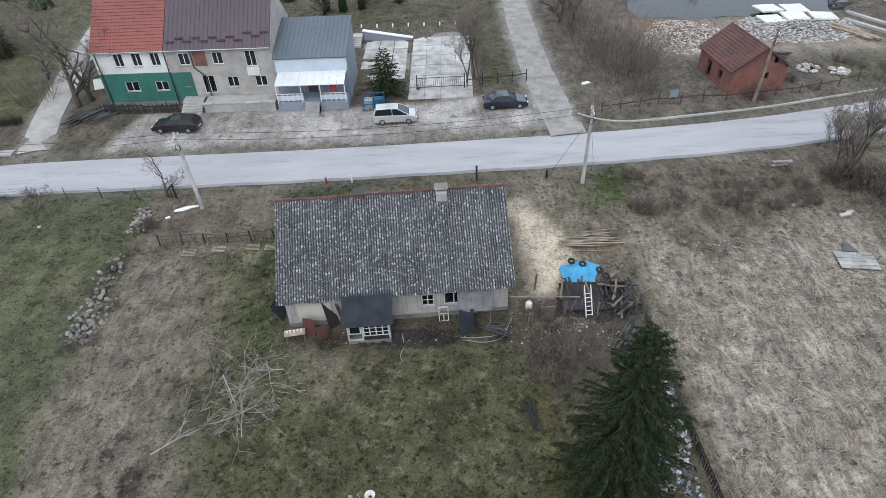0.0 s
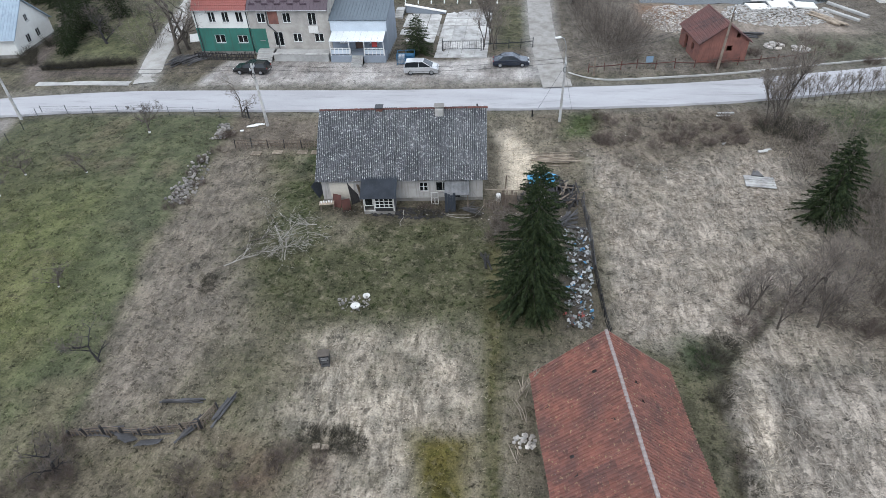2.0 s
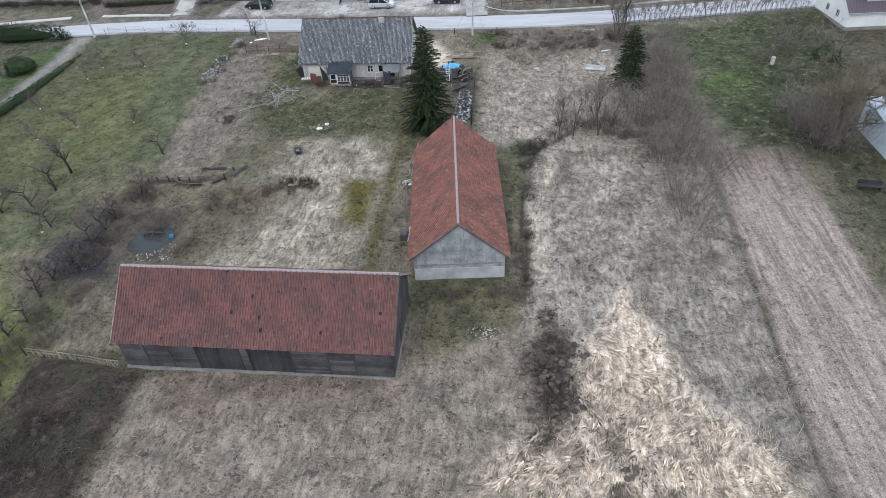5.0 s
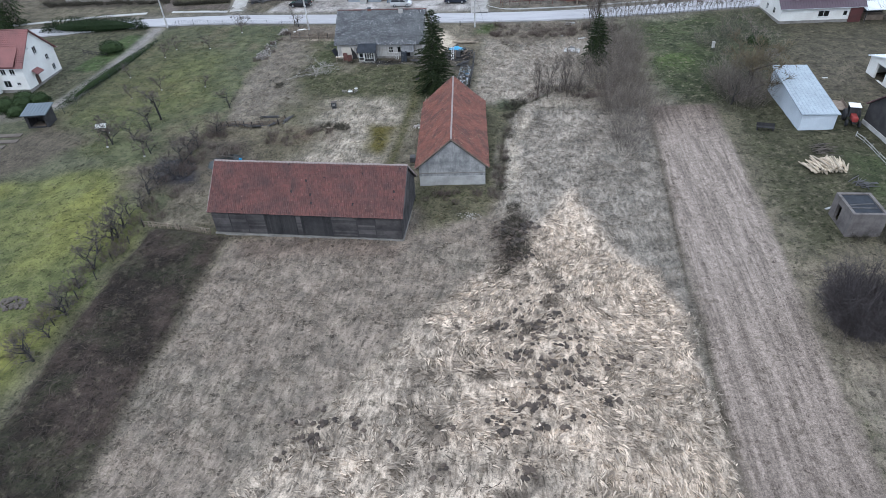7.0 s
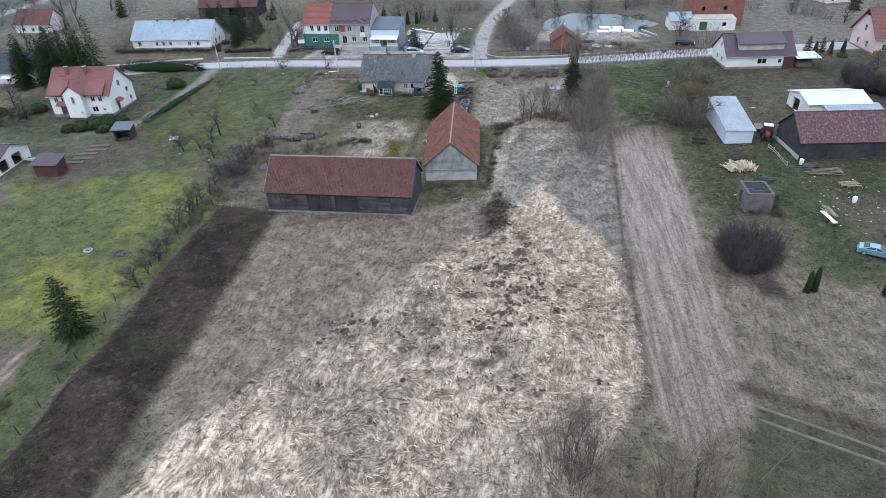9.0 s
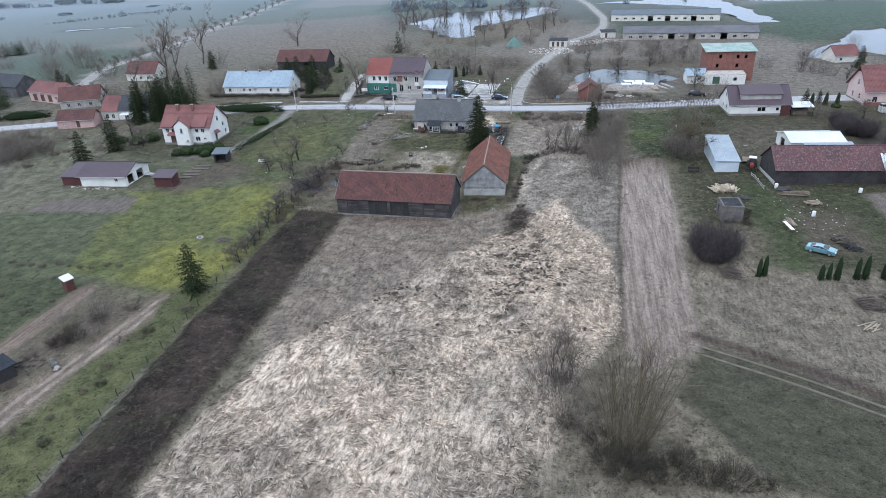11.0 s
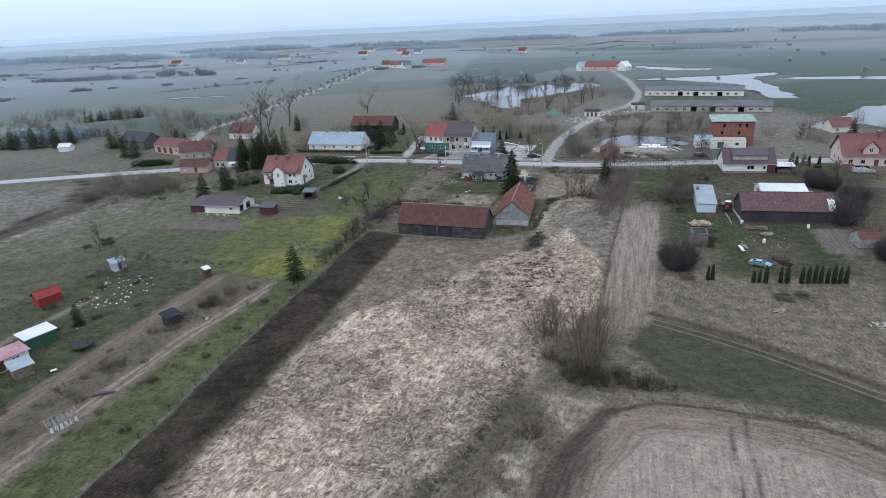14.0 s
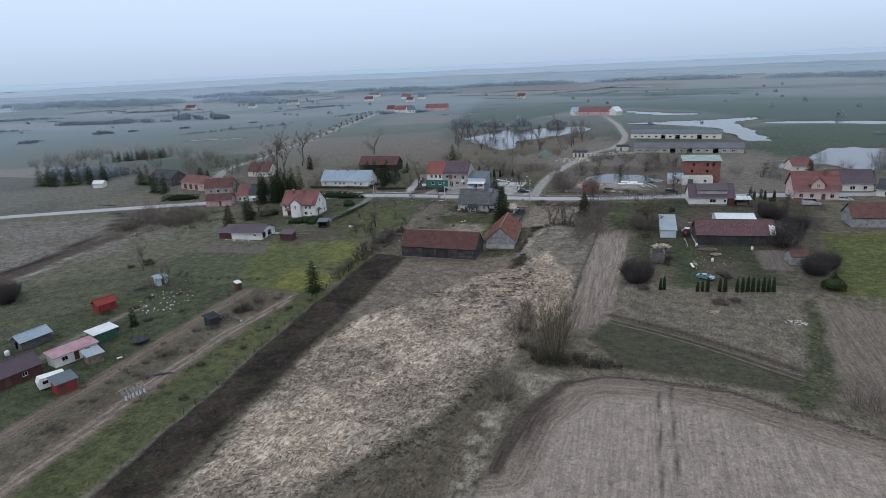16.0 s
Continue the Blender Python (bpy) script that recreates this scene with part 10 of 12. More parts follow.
# ---- fences ----
def fence(name, line, label, h=1.1, gap=2.2, post_m=None, rails=2, rail_m=None, pickets=0.0, lean=.06, seed=1, r=.055, wires=0, category="fence"):
    rng = random.Random(seed)
    ob = thing(name, 0, 0, 0, 0, label, category)
    pts = []
    for (ax, ay), (bx, by) in zip(line[:-1], line[1:]):
        n = max(1, round(math.hypot(bx - ax, by - ay) / gap))
        pts += [(ax + (bx - ax) * i / n, ay + (by - ay) * i / n) for i in range(n)]
    pts.append(line[-1])
    post_m, rail_m = post_m or MAT["wood"], rail_m or MAT["wood"]
    tops = []
    for x, y in pts:
        z = land(x, y)
        hh = h * rng.uniform(.88, 1.1)
        dx, dy = rng.uniform(-lean, lean) * hh, rng.uniform(-lean, lean) * hh
        part("post", Form().tube([(x, y, z - .25), (x + dx, y + dy, z + hh)], r, 6), post_m, ob)
        tops.append((x, y, z, dx, dy, hh))
    for (x, y, z, dx, dy, hh), (x2, y2, z2, dx2, dy2, hh2) in zip(tops, tops[1:]):
        for k in range(rails):
            t = (k + .75) / (rails + .35) + rng.uniform(-.04, .04)
            a = Vector((x + dx * t, y + dy * t, z + hh * t))
            b = Vector((x2 + dx2 * t, y2 + dy2 * t, z2 + hh2 * (t + rng.uniform(-.05, .05))))
            d = (b - a).normalized()
            nx_, ny_ = -d.y, d.x
            part("rail", Form().prism([(a.x + nx_ * .06, a.y + ny_ * .06, a.z - .05), (b.x + nx_ * .06, b.y + ny_ * .06, b.z - .05), (b.x + nx_ * .06, b.y + ny_ * .06, b.z + .05), (a.x + nx_ * .06, a.y + ny_ * .06, a.z + .05)], (nx_ * .03, ny_ * .03, 0)), rail_m, ob)
        for k in range(wires):
            t = (k + .6) / wires * .95
            part("wire", Form().tube([(x + dx * t, y + dy * t, z + hh * t), (x2 + dx2 * t, y2 + dy2 * t, z2 + hh2 * t)], .011, 3, cap=False), MAT["dark_steel"], ob)
        if pickets:
            ln = math.hypot(x2 - x, y2 - y)
            m = int(ln / pickets)
            for k in range(m):
                if rng.random() < .12:
                    continue
                t = (k + .5) / m
                px, py = x + (x2 - x) * t, y + (y2 - y) * t
                hh2_ = h * rng.uniform(.75, 1.1)
                rz = math.degrees(math.atan2(y2 - y, x2 - x))
                part("picket", Form().box(-.045, -.085, -.1, .045, -.06, hh2_, pose(px, py, land(px, py), rng.uniform(-6, 6), rng.uniform(-7, 7), rz)), rail_m, ob)
    return ob


fence("wire_fence", [(-51, 45.6), (-38, 45.9), (-25, 45.3)], "wire mesh fence on thin posts along the road", 1.25, 3.1, MAT["dark_steel"], 0, wires=5, lean=.02, seed=3, r=.035)
fence("wire_fence", [(-51.3, 45), (-50.6, 30), (-50.2, 16), (-50.4, 6)], "wire mesh fence beside the clipped hedge", 1.2, 3.0, MAT["dark_steel"], 0, wires=4, lean=.02, seed=4, r=.035)
fence("rail_fence", [(-24.0, 38.9), (-18.5, 39.1), (-12.8, 39.5)], "grey timber rail fence with close boards", 1.1, 1.8, MAT["dark_boards"], 3, MAT["wood"], pickets=.3, lean=.1, seed=5)
fence("leaning_fence", [(12.7, 31.2), (13.1, 26), (13.2, 21.7)], "leaning grey paling fence", .95, 1.6, MAT["grey_boards"], 2, MAT["grey_boards"], pickets=.16, lean=.14, seed=6)
fence("leaning_fence", [(13.2, 21.6), (13.4, 18.4), (13.7, 14.9)], "low leaning dark board fence", .8, 1.5, MAT["dark_boards"], 2, MAT["dark_boards"], pickets=.2, lean=.12, seed=7)
fence("broken_fence", [(-22.2, 3.4), (-17.5, 3.9), (-13.6, 4.6), (-13.1, 6.2)], "broken old board fence among weeds", .85, 1.3, MAT["dark_boards"], 3, MAT["wood"], pickets=.24, lean=.22, seed=8, r=.08)
fence("paling_fence", [(-20.6, -21.4), (-16, -21.7), (-11.9, -22.0)], "low pale paling fence by the barn", .85, 1.6, MAT["wood"], 2, MAT["pale_wood"], pickets=.22, lean=.1, seed=9)
fence("hedge_fence", [(-20.6, -21.6), (-21, -34), (-21.6, -45), (-19.6, -52), (-17.4, -69), (-12.6, -108)], "old stake fence along the lawn", 1.1, 3.2, MAT["dark_boards"], 0, wires=2, lean=.1, seed=10)
fence("allotment_fence", [(-73.5, -100), (-75.5, -88), (-72.4, -76), (-71.0, -62), (-69.5, -53)], "stake fence along the allotments", 1.3, 2.4, MAT["wood"], 0, wires=3, lean=.05, seed=11)
fence("roadside_fence", [(15.0, 57.4), (21, 58.6), (28, 59.0), (36, 60.2), (43, 62.2)], "rusty wire fence with leaning stakes", 1.2, 2.4, MAT["rust"], 1, MAT["rust"], wires=3, lean=.08, seed=12)
fence("yard_fence", [(1.6, 64.2), (5, 64.8), (8.2, 65.2)], "dark wire fence beside the gate", 1.5, 1.8, MAT["dark_steel"], 1, MAT["dark_steel"], wires=5, lean=.02, seed=13)
fence("house_fence", [(-37.6, 60.6), (-33, 60.4), (-29.2, 60.4)], "dark timber fence before the green wall", 1.1, 1.6, MAT["dark_boards"], 2, MAT["dark_boards"], pickets=.17, lean=.05, seed=14)
fence("field_fence", [(66, -3.4), (65.4, 2), (65.0, 3.6)], "concrete plinth fence beside the barn", .7, 1.6, MAT["concrete"], 2, MAT["concrete"], lean=.02, seed=15)
fence("garden_fence", [(-57.5, 29.4), (-60, 29.8), (-63, 30.2)], "low dark garden fence", .9, 1.2, MAT["dark_boards"], 2, MAT["dark_boards"], lean=.03, seed=16)
for x, y, h in ((-24.7, 45.3, 1.5), (1.9, 46.6, 1.5), (8.1, 46.6, .8)):
    solid("marker_post", Form().soft_box(-.08, -.08, -.3, .08, .08, h, .02), MAT["dark_boards"], x, y, 10, land(x, y), "dark timber post at the road verge", "post")
for x, y in ((-11.6, 46.9), (-9.3, 47.0)):
    solid("marker_post", Form().soft_box(-.07, -.05, -.3, .07, .05, .7, .02), MAT["red_paint"] if x < -10 else MAT["white_paint"], x, y, 0, land(x, y), "short painted verge marker post", "post")


# ---- single gates, slabs, bins ----
def gate():
    ob = thing("yard_gate", -1.3, 63.9, 2, land(-1.3, 63.9), "dark steel double yard gate", "gate")
    for x in (-2.6, 2.6):
        part("gate_post", Form().box(x - .06, -.06, -.3, x + .06, .06, 1.7), MAT["dark_steel"], ob)
    for s in (-1, 1):
        lf = part("gate_leaf", Form().box(s * .05 if s > 0 else -2.5, -.025, .25, 2.5 if s > 0 else -.05, .025, .31).box(s * .05 if s > 0 else -2.5, -.025, 1.3, 2.5 if s > 0 else -.05, .025, 1.36), MAT["dark_steel"], ob)
        for k in range(11):
            x = s * (.1 + k * .235)
            part("bar", Form().box(x - .015, -.012, .312, x + .015, .012, 1.298), MAT["dark_steel"], lf)
    return ob


gate()
yard = tagged(new("yard_paving", Form().prism([(-4.9, 61.0, 1.50), (2.2, 61.2, 1.50), (1.9, 80.5, 1.75), (-5.0, 80.3, 1.75)], (0, 0, -.3)).prism([(-11, 66.5, 1.56), (-5.05, 66.5, 1.56), (-5.05, 80, 1.74), (-11, 80, 1.74)], (0, 0, -.3)).mesh("yard_paving", MAT["plinth"])), "yard of pale concrete slabs", "paving", kind="structure")
slab_me = Form().soft_box(-.86, -1.42, -.1, .86, 1.42, .06, .02).mesh("slab", MAT["pale_concrete"])
for i in range(4):
    for j in range(6):
        part("slab", slab_me, None, yard, m=pose(-3.95 + i * 1.76, 63.0 + j * 2.9, 1.53 + .039 * j + .012 * ((i * 7 + j * 3) % 3), 0, 0, ((i * 5 + j * 3) % 5 - 2) * .4))
for i in range(3):
    for j in range(4):
        part("slab", slab_me, None, yard, m=pose(-9.9 + i * 1.8, 68.2 + j * 2.9, 1.59 + .036 * j, 0, 0, ((i * 3 + j) % 5 - 2) * .4))
for k in range(8):
    solid("half_tyre", Form().tube([(.32 * math.cos(math.pi * i / 9), 0, .32 * math.sin(math.pi * i / 9)) for i in range(10)], .09, 7), MAT["white_paint"], -12 + k * 2.1, 83.3, 90, land(-12 + k * 2.1, 83.3) - .03, "white painted half-buried tyre edging the drive", "tyre", "tyre edging")
rp = thing("ramp_wall", -8.6, 78.3, -4, land(-8.6, 78.3), "pale ramp wall with side steps", "wall")
part("wall", Form().prism([(-2.6, 0, -.3), (3.6, 0, -.3), (3.6, 0, .25), (-2.6, 0, 1.2)], (0, .5, 0)), MAT["annex_grey"], rp)
part("coping", Form().prism([(-2.7, -.1, 1.22), (3.7, -.1, .27), (3.7, -.1, .36), (-2.7, -.1, 1.32)], (0, .7, 0)), MAT["white_paint"], rp)
for k in range(5):
    part("step", Form().box(-3.9, -2.2 + k * .32, -.3, -2.65, .4, .17 * (k + 1)), MAT["concrete"], rp)


def bin_cage():
    ob = thing("bin_cage", -8.3, 59.9, 3, land(-8.3, 59.9), "blue steel bin cage with mesh sides", "bin cage")
    blue = weathered("blue_steel_paint", (0.03, 0.12, 0.22), (0.025, 0.09, 0.17), 2, .6, .1)
    for x in (-1.1, 0, 1.1):
        for y in (-.6, .6):
            part("post", Form().box(x - .04, y - .04, -.05, x + .04, y + .04, 1.5), blue, ob)
    for z in (.1, .75, 1.45):
        for y in (-.6, .6):
            part("rail", Form().box(-1.06, y - .03, z, 1.06, y + .03, z + .06), blue, ob)
    for k in range(12):
        part("bar", Form().box(-1.02 + k * .18, -.61, .162, -.99 + k * .18, -.59, 1.448), blue, ob)
    part("bin", Form().soft_box(-.95, -.45, .02, -.1, .45, 1.1, .05), weathered("pale_bin", (0.4, 0.42, 0.44), (0.3, 0.32, 0.34), 2, .6, .1), ob)
    part("bin", Form().soft_box(.1, -.45, .02, .95, .45, 1.15, .05), blue, ob)
    return ob


bin_cage()


# ---- heaps and loose things ----
def heap_of_poles(name, x, y, n, ln, r, spread, label, category, material, seed, rz=0, height_=.5, tilt=6):
    rng = random.Random(seed)
    ob = thing(name, x, y, rz, land(x, y), label, category)
    for k in range(n):
        l2 = ln * rng.uniform(.55, 1.1)
        zz = .05 + height_ * (k / n) * rng.uniform(.5, 1)
        yy = rng.uniform(-spread, spread) * (1 - .6 * k / n)
        a = Vector((-l2 / 2 + rng.uniform(-.4, .4), yy, zz + rng.uniform(0, .1)))
        b = Vector((l2 / 2 + rng.uniform(-.4, .4), yy + rng.uniform(-.5, .5) * tilt / 6, zz + rng.uniform(-.05, .12)))
        mid_ = (a + b) / 2 + Vector((0, rng.uniform(-.1, .1), rng.uniform(0, .06)))
        part("pole", Form().tube([a, mid_, b], [r * rng.uniform(.7, 1.2), r, r * rng.uniform(.5, .9)], 6), material, ob)
    return ob


heap_of_poles("pole_pile", 10.4, 37.8, 26, 4.2, .06, 1.0, "heap of long cut poles lying in the grass", "wood pile", MAT["pale_wood"], 1, 4, .5)
heap_of_poles("plank_pile", -39.6, 59.8, 22, 3.4, .09, .9, "stack of weathered planks beside the house", "wood pile", MAT["grey_boards"], 2, 60, .6)
heap_of_poles("log_pile", 59.2, -4.2, 110, 2.6, .1, 2.3, "heap of split pale logs", "wood pile", weathered("pale_split_logs", (0.5, 0.43, 0.33), (0.34, 0.28, 0.21), 3, .9, .3, random=.3), 3, 100, .9, 14)
heap_of_poles("brushwood_pile", 60.0, -.2, 26, 2.6, .04, 1.1, "pile of brushwood by the white wall", "wood pile", MAT["bark"], 4, 10, .6, 16)
heap_of_poles("board_pile", 69.2, -3.6, 16, 3.2, .07, .9, "scattered boards and scrap in front of the barn", "wood pile", MAT["grey_boards"], 5, 8, .4, 10)
heap_of_poles("board_pile", 72.0, -5.0, 12, 2.6, .07, .9, "scattered pale boards in front of the barn", "wood pile", MAT["pale_wood"], 6, 8, .3, 10)
heap_of_poles("scrap_heap", 74.6, -25.4, 20, 2.2, .08, 1.2, "dark heap of scrap timber", "wood pile", MAT["dark_boards"], 7, 20, .6, 20)
heap_of_poles("brush_heap", 75.6, -39.6, 40, 2.2, .05, 1.3, "low heap of dead branches", "wood pile", MAT["bark"], 8, 20, .7, 20)
heap_of_poles("plank_heap", 71.2, -46.2, 9, 3.0, .09, 1.4, "loose planks lying in the dry grass", "wood pile", MAT["pale_wood"], 9, 30, .1, 16)
heap_of_poles("plank_heap", 11.4, 27.8, 16, 2.4, .07, .7, "tangle of old boards on the rubbish", "wood pile", MAT["grey_boards"], 10, 30, .6, 18)
heap_of_poles("stake_bundle", 4.2, 22.3, 9, 2.2, .05, .3, "bundle of dark stakes leaning in the grass", "wood pile", MAT["dark_boards"], 11, 105, .4, 6)
heap_of_poles("log_pile", -27.0, -97.8, 9, 4.0, .07, .5, "long poles lying beside the track", "wood pile", MAT["grey_boards"], 12, 40, .2, 6)


def branch_heap():
    """Whole forked boughs cut down and thrown on one another."""
    ob = thing("branch_heap", -13.9, 24.4, 0, land(-13.9, 24.4), "sprawling heap of pale cut branches", "branch heap")
    nr = np.random.default_rng(61)
    for k in range(11):
        rng = random.Random(610 + k)
        lines, tips = limbs(rng, rng.uniform(4.6, 7.2), .42, 3, 3, rng.uniform(.032, .05), up=.1)
        turn, dx, dy, shift = rng.choice((.5, .7, 3.6, 2.2, .2, 5.4)) + rng.uniform(-.4, .4), rng.uniform(-1.6, 1.8), rng.uniform(-2.2, 2.2), rng.uniform(.8, 3.4)

        def lie(p):
            x, y = p.z - shift, p.x * 1.3
            return Vector((dx + x * math.cos(turn) - y * math.sin(turn), dy + x * math.sin(turn) + y * math.cos(turn), .05 + .04 * k + abs(p.y) * .22))

        bark, fine, br = MAT["pale_bark"] if k % 3 else MAT["bark"], [], None
        for pts, radii, lev in lines:
            pts = [lie(p) for p in pts]
            if lev < 2:
                limb = part("branch" if br is None else "side_branch", Form().tube(pts, radii, 5), bark, br or ob)
                br = br or limb
            else:
                for p, q in zip(pts, pts[1:]):
                    d = q - p
                    fine.append((tuple(p), tuple(d.normalized()), d.length, .022))
        twig = part("twig_mass", big_mesh("twig_mass", *blades(np.array([q[0] for q in fine]), np.array([q[1] for q in fine]), np.array([q[2] for q in fine]), np.array([q[3] for q in fine]), .02, nr), MAT["pale_bark"]), None, br)
        twig["kind"] = "stuff"
    return ob


branch_heap()


def stone_row():
    rng = random.Random(62)
    ob = thing("stone_row", 0, 0, 0, 0, "long loose row of grey field stones", "stone wall")
    line = [(-26.9, 44.0), (-27.0, 39.5), (-26.4, 34.9), (-26.4, 31.4), (-26.5, 28.8)]
    mats = [Form().lump((0, 0, 0), .22, random.Random(s), .75).mesh("stone", MAT["stone"]) for s in range(8)]
    for k in range(250):
        t = rng.choice((rng.uniform(.0, .75), rng.uniform(1.3, 3.2), rng.uniform(1.6, 4), rng.uniform(2.5, 3.9)))
        i = min(3, int(t))
        f_ = t - i
        w = 1.15 if i else .8
        x = line[i][0] + (line[i + 1][0] - line[i][0]) * f_ + rng.gauss(0, w * .55)
        y = line[i][1] + (line[i + 1][1] - line[i][1]) * f_
        s = rng.uniform(.35, 1.1)
        part("stone", mats[k % 8], None, ob, m=pose(x, y, land(x, y) + .06 * s + rng.uniform(0, .16) * max(0, 1 - abs(x + 26.6)), 0, 0, rng.uniform(0, 360)) @ Matrix.Diagonal((s, s * rng.uniform(.7, 1.1), s, 1)))
    return ob


stone_row()


def rubble_heap(name, x, y, rx, ry, n, label, sizes, material, seed, category="rubble", peak=.3, kind=""):
    rng = random.Random(seed)
    fm = Form()
    for k in range(n):
        a, q = rng.uniform(0, 6.28), math.sqrt(rng.random())
        px, py = x + rx * q * math.cos(a), y + ry * q * math.sin(a)
        s = rng.uniform(*sizes)
        fm.lump((px, py, land(px, py) + peak * (1 - q) * rng.random() + s * .2), s, rng, .42, 5)
    return tagged(new(name, fm.mesh(name, material)), label, category, kind="stuff")


rubble_heap("rubble_field", 29, 76, 5, 5.5, 1300, "pale demolition rubble spread on bare soil", (.04, .19), MAT["rubble"], 63)
rubble_heap("rubble_field", 43, 77.5, 7.5, 5, 1700, "white broken masonry near the pond", (.05, .24), weathered("white_broken_masonry", (0.42, 0.41, 0.39), (0.27, 0.26, 0.245), 2, .9, .2, island=True, random=.25), 64)
rubble_heap("rubble_field", 22, 160, 9, 6, 260, "pale rubble by the far lane", (.2, .7), MAT["rubble"], 65)
rubble_heap("rubble_field", 46, 100, 8, 3, 200, "dark reed clumps and rubble in the pond", (.3, .8), MAT["bark"], 66)
rubble_heap("rubble_patch", 17.6, -15.8, 1.6, .7, 70, "scattered pale broken stones", (.03, .1), MAT["stone"], 67)
rubble_heap("scattered_rubbish", 14, 42, 5, 3, 40, "pale scraps scattered in the grass", (.02, .06), MAT["rubble"], 68)
rubble_heap("scattered_rubbish", 20.5, 36.5, 2.5, 1.5, 60, "pale scraps scattered in the grass", (.03, .07), MAT["rubble"], 69)
rubble_heap("soil_clods", 86, -48, 2.0, 1.2, 60, "small pale heap of sand and stones", (.1, .25), MAT["rubble"], 70)
rubble_heap("allotment_litter", -61.5, -63, 4.5, 6, 30, "white stones and litter on the allotment grass", (.06, .22), MAT["rubble"], 71)
rubble_heap("allotment_litter", -52, -76, 6, 10, 20, "pale litter on the allotment grass", (.05, .14), MAT["rubble"], 72)
rubble_heap("black_heap", -23.6, -9.2, 3.2, 2.8, 900, "low heap of dark burnt soil", (.05, .17), weathered("dark_burnt_soil", (0.03, 0.029, 0.034), (0.05, 0.046, 0.046), 1, .9, .3, island=True, random=.4), 73)
slabs = thing("broken_slabs", 44.5, 80.5, 0, land(44.5, 80.5), "flat white concrete slabs of a demolished floor", "slab")
for k, (x, y, a) in enumerate(((-3.2, 0, 8), (0, .6, 3), (3.4, .2, -4), (1.0, 3.2, 5), (-2.4, 3.4, 10))):
    part("slab", Form().soft_box(-1.5, -1.3, 0, 1.5, 1.3, .22, .03, pose(x, y, .05 * k, 3 * (k % 2), 2, a)), MAT["white_render"], slabs)
for x, y, a, ln in ((51.5, 77, 120, 6), (53.2, 79, 118, 7)):
    solid("concrete_beam", Form().soft_box(-ln / 2, -.25, 0, ln / 2, .25, .35, .04), MAT["concrete"], x, y, a, land(x, y) - .03, "long grey concrete beam lying on the ground", "beam")
heap_of_poles("beam_heap", 52.5, 86, 14, 3.2, .12, .9, "heap of broken beams by the water", "beam heap", MAT["grey_boards"], 14, 30, .8, 20)


def trash():
    """The rubbish heap behind the spruce: many small bright scraps."""
    for k, (c, nm) in enumerate((((0.5, 0.5, 0.5), "white"), ((0.07, 0.25, 0.45), "blue"), ((0.3, 0.06, 0.05), "red"), ((0.1, 0.09, 0.08), "dark"), ((0.28, 0.3, 0.3), "grey"))):
        rng = random.Random(80 + k)
        fm = Form()
        for _ in range((90, 30, 8, 300, 160)[k]):
            y = rng.uniform(15.2, 27)
            x = rng.uniform(10.9, 13.0) - (.3 if y < 20 else 0)
            if k == 2:
                x, y = rng.gauss(11.6, .4), rng.gauss(16.6, .5)
            s = rng.uniform(.05, .2)
            z = land(x, y) + rng.uniform(.02, .3)
            m = pose(x, y, z, rng.uniform(-50, 50), rng.uniform(-50, 50), rng.uniform(0, 360))
            fm.add([(-s, -s * .7, 0), (s, -s * .6, .03), (s * .8, s * .7, 0), (-s * .7, s * .8, .05), (0, 0, s * .5)], [(0, 1, 4), (1, 2, 4), (2, 3, 4), (3, 0, 4), (3, 2, 1, 0)], m)
        tagged(new("rubbish_heap", fm.mesh("rubbish_heap", plain(nm + "_rubbish", c, .6))), nm + " scraps of household rubbish in a long heap", "rubbish", kind="stuff")


trash()


# ---- around the farmhouse ----
def tyre(x, y, z, rx=0, ry=0, R=.3, label="old black car tyre lying on the sheet"):
    fm = Form()
    n, m_ = 16, 7
    for i in range(n):
        for j in range(m_):
            a, b = 2 * math.pi * i / n, 2 * math.pi * j / m_
            q = R * .72 + R * .28 * math.cos(b)
            fm.v.append((q * math.cos(a), q * math.sin(a), R * .3 * math.sin(b)))
    for i in range(n):
        for j in range(m_):
            fm.f.append((i * m_ + j, ((i + 1) % n) * m_ + j, ((i + 1) % n) * m_ + (j + 1) % m_, i * m_ + (j + 1) % m_))
    ob = solid("tyre", fm, MAT["rubber"], 0, 0, 0, 0, label, "tyre", "loose tyres", smooth=True)
    ob.matrix_basis = pose(x, y, z, rx, ry, 0)
    return ob


nrt = np.random.default_rng(5)
tarp = Form()
N = 18
for j in range(N + 1):
    for i in range(N + 1):
        u, v = i / N * 2 - 1, j / N * 2 - 1
        r2 = u * u + v * v
        tarp.v.append((9.0 + u * 1.35 * (1 + .12 * math.sin(3 * v)) + .25 * v, 34.3 + v * 1.25 * (1 + .15 * math.sin(4 * u + 1)), land(9, 34.3) + .04 + max(0, .75 * math.exp(-1.6 * r2)) + .07 * math.sin(7 * u + 3 * v) * (1 - .3 * r2) * .8 + nrt.uniform(0, .04)))
for j in range(N):
    for i in range(N):
        k = j * (N + 1) + i
        tarp.f.append((k, k + 1, k + N + 2, k + N + 1))
tp = tagged(new("tarpaulin", tarp.mesh("tarpaulin", MAT["blue_plastic"])), "crumpled bright blue tarpaulin over a heap", "tarpaulin")
sm = tp.modifiers.new("thickness", "SOLIDIFY")
sm.thickness = .02
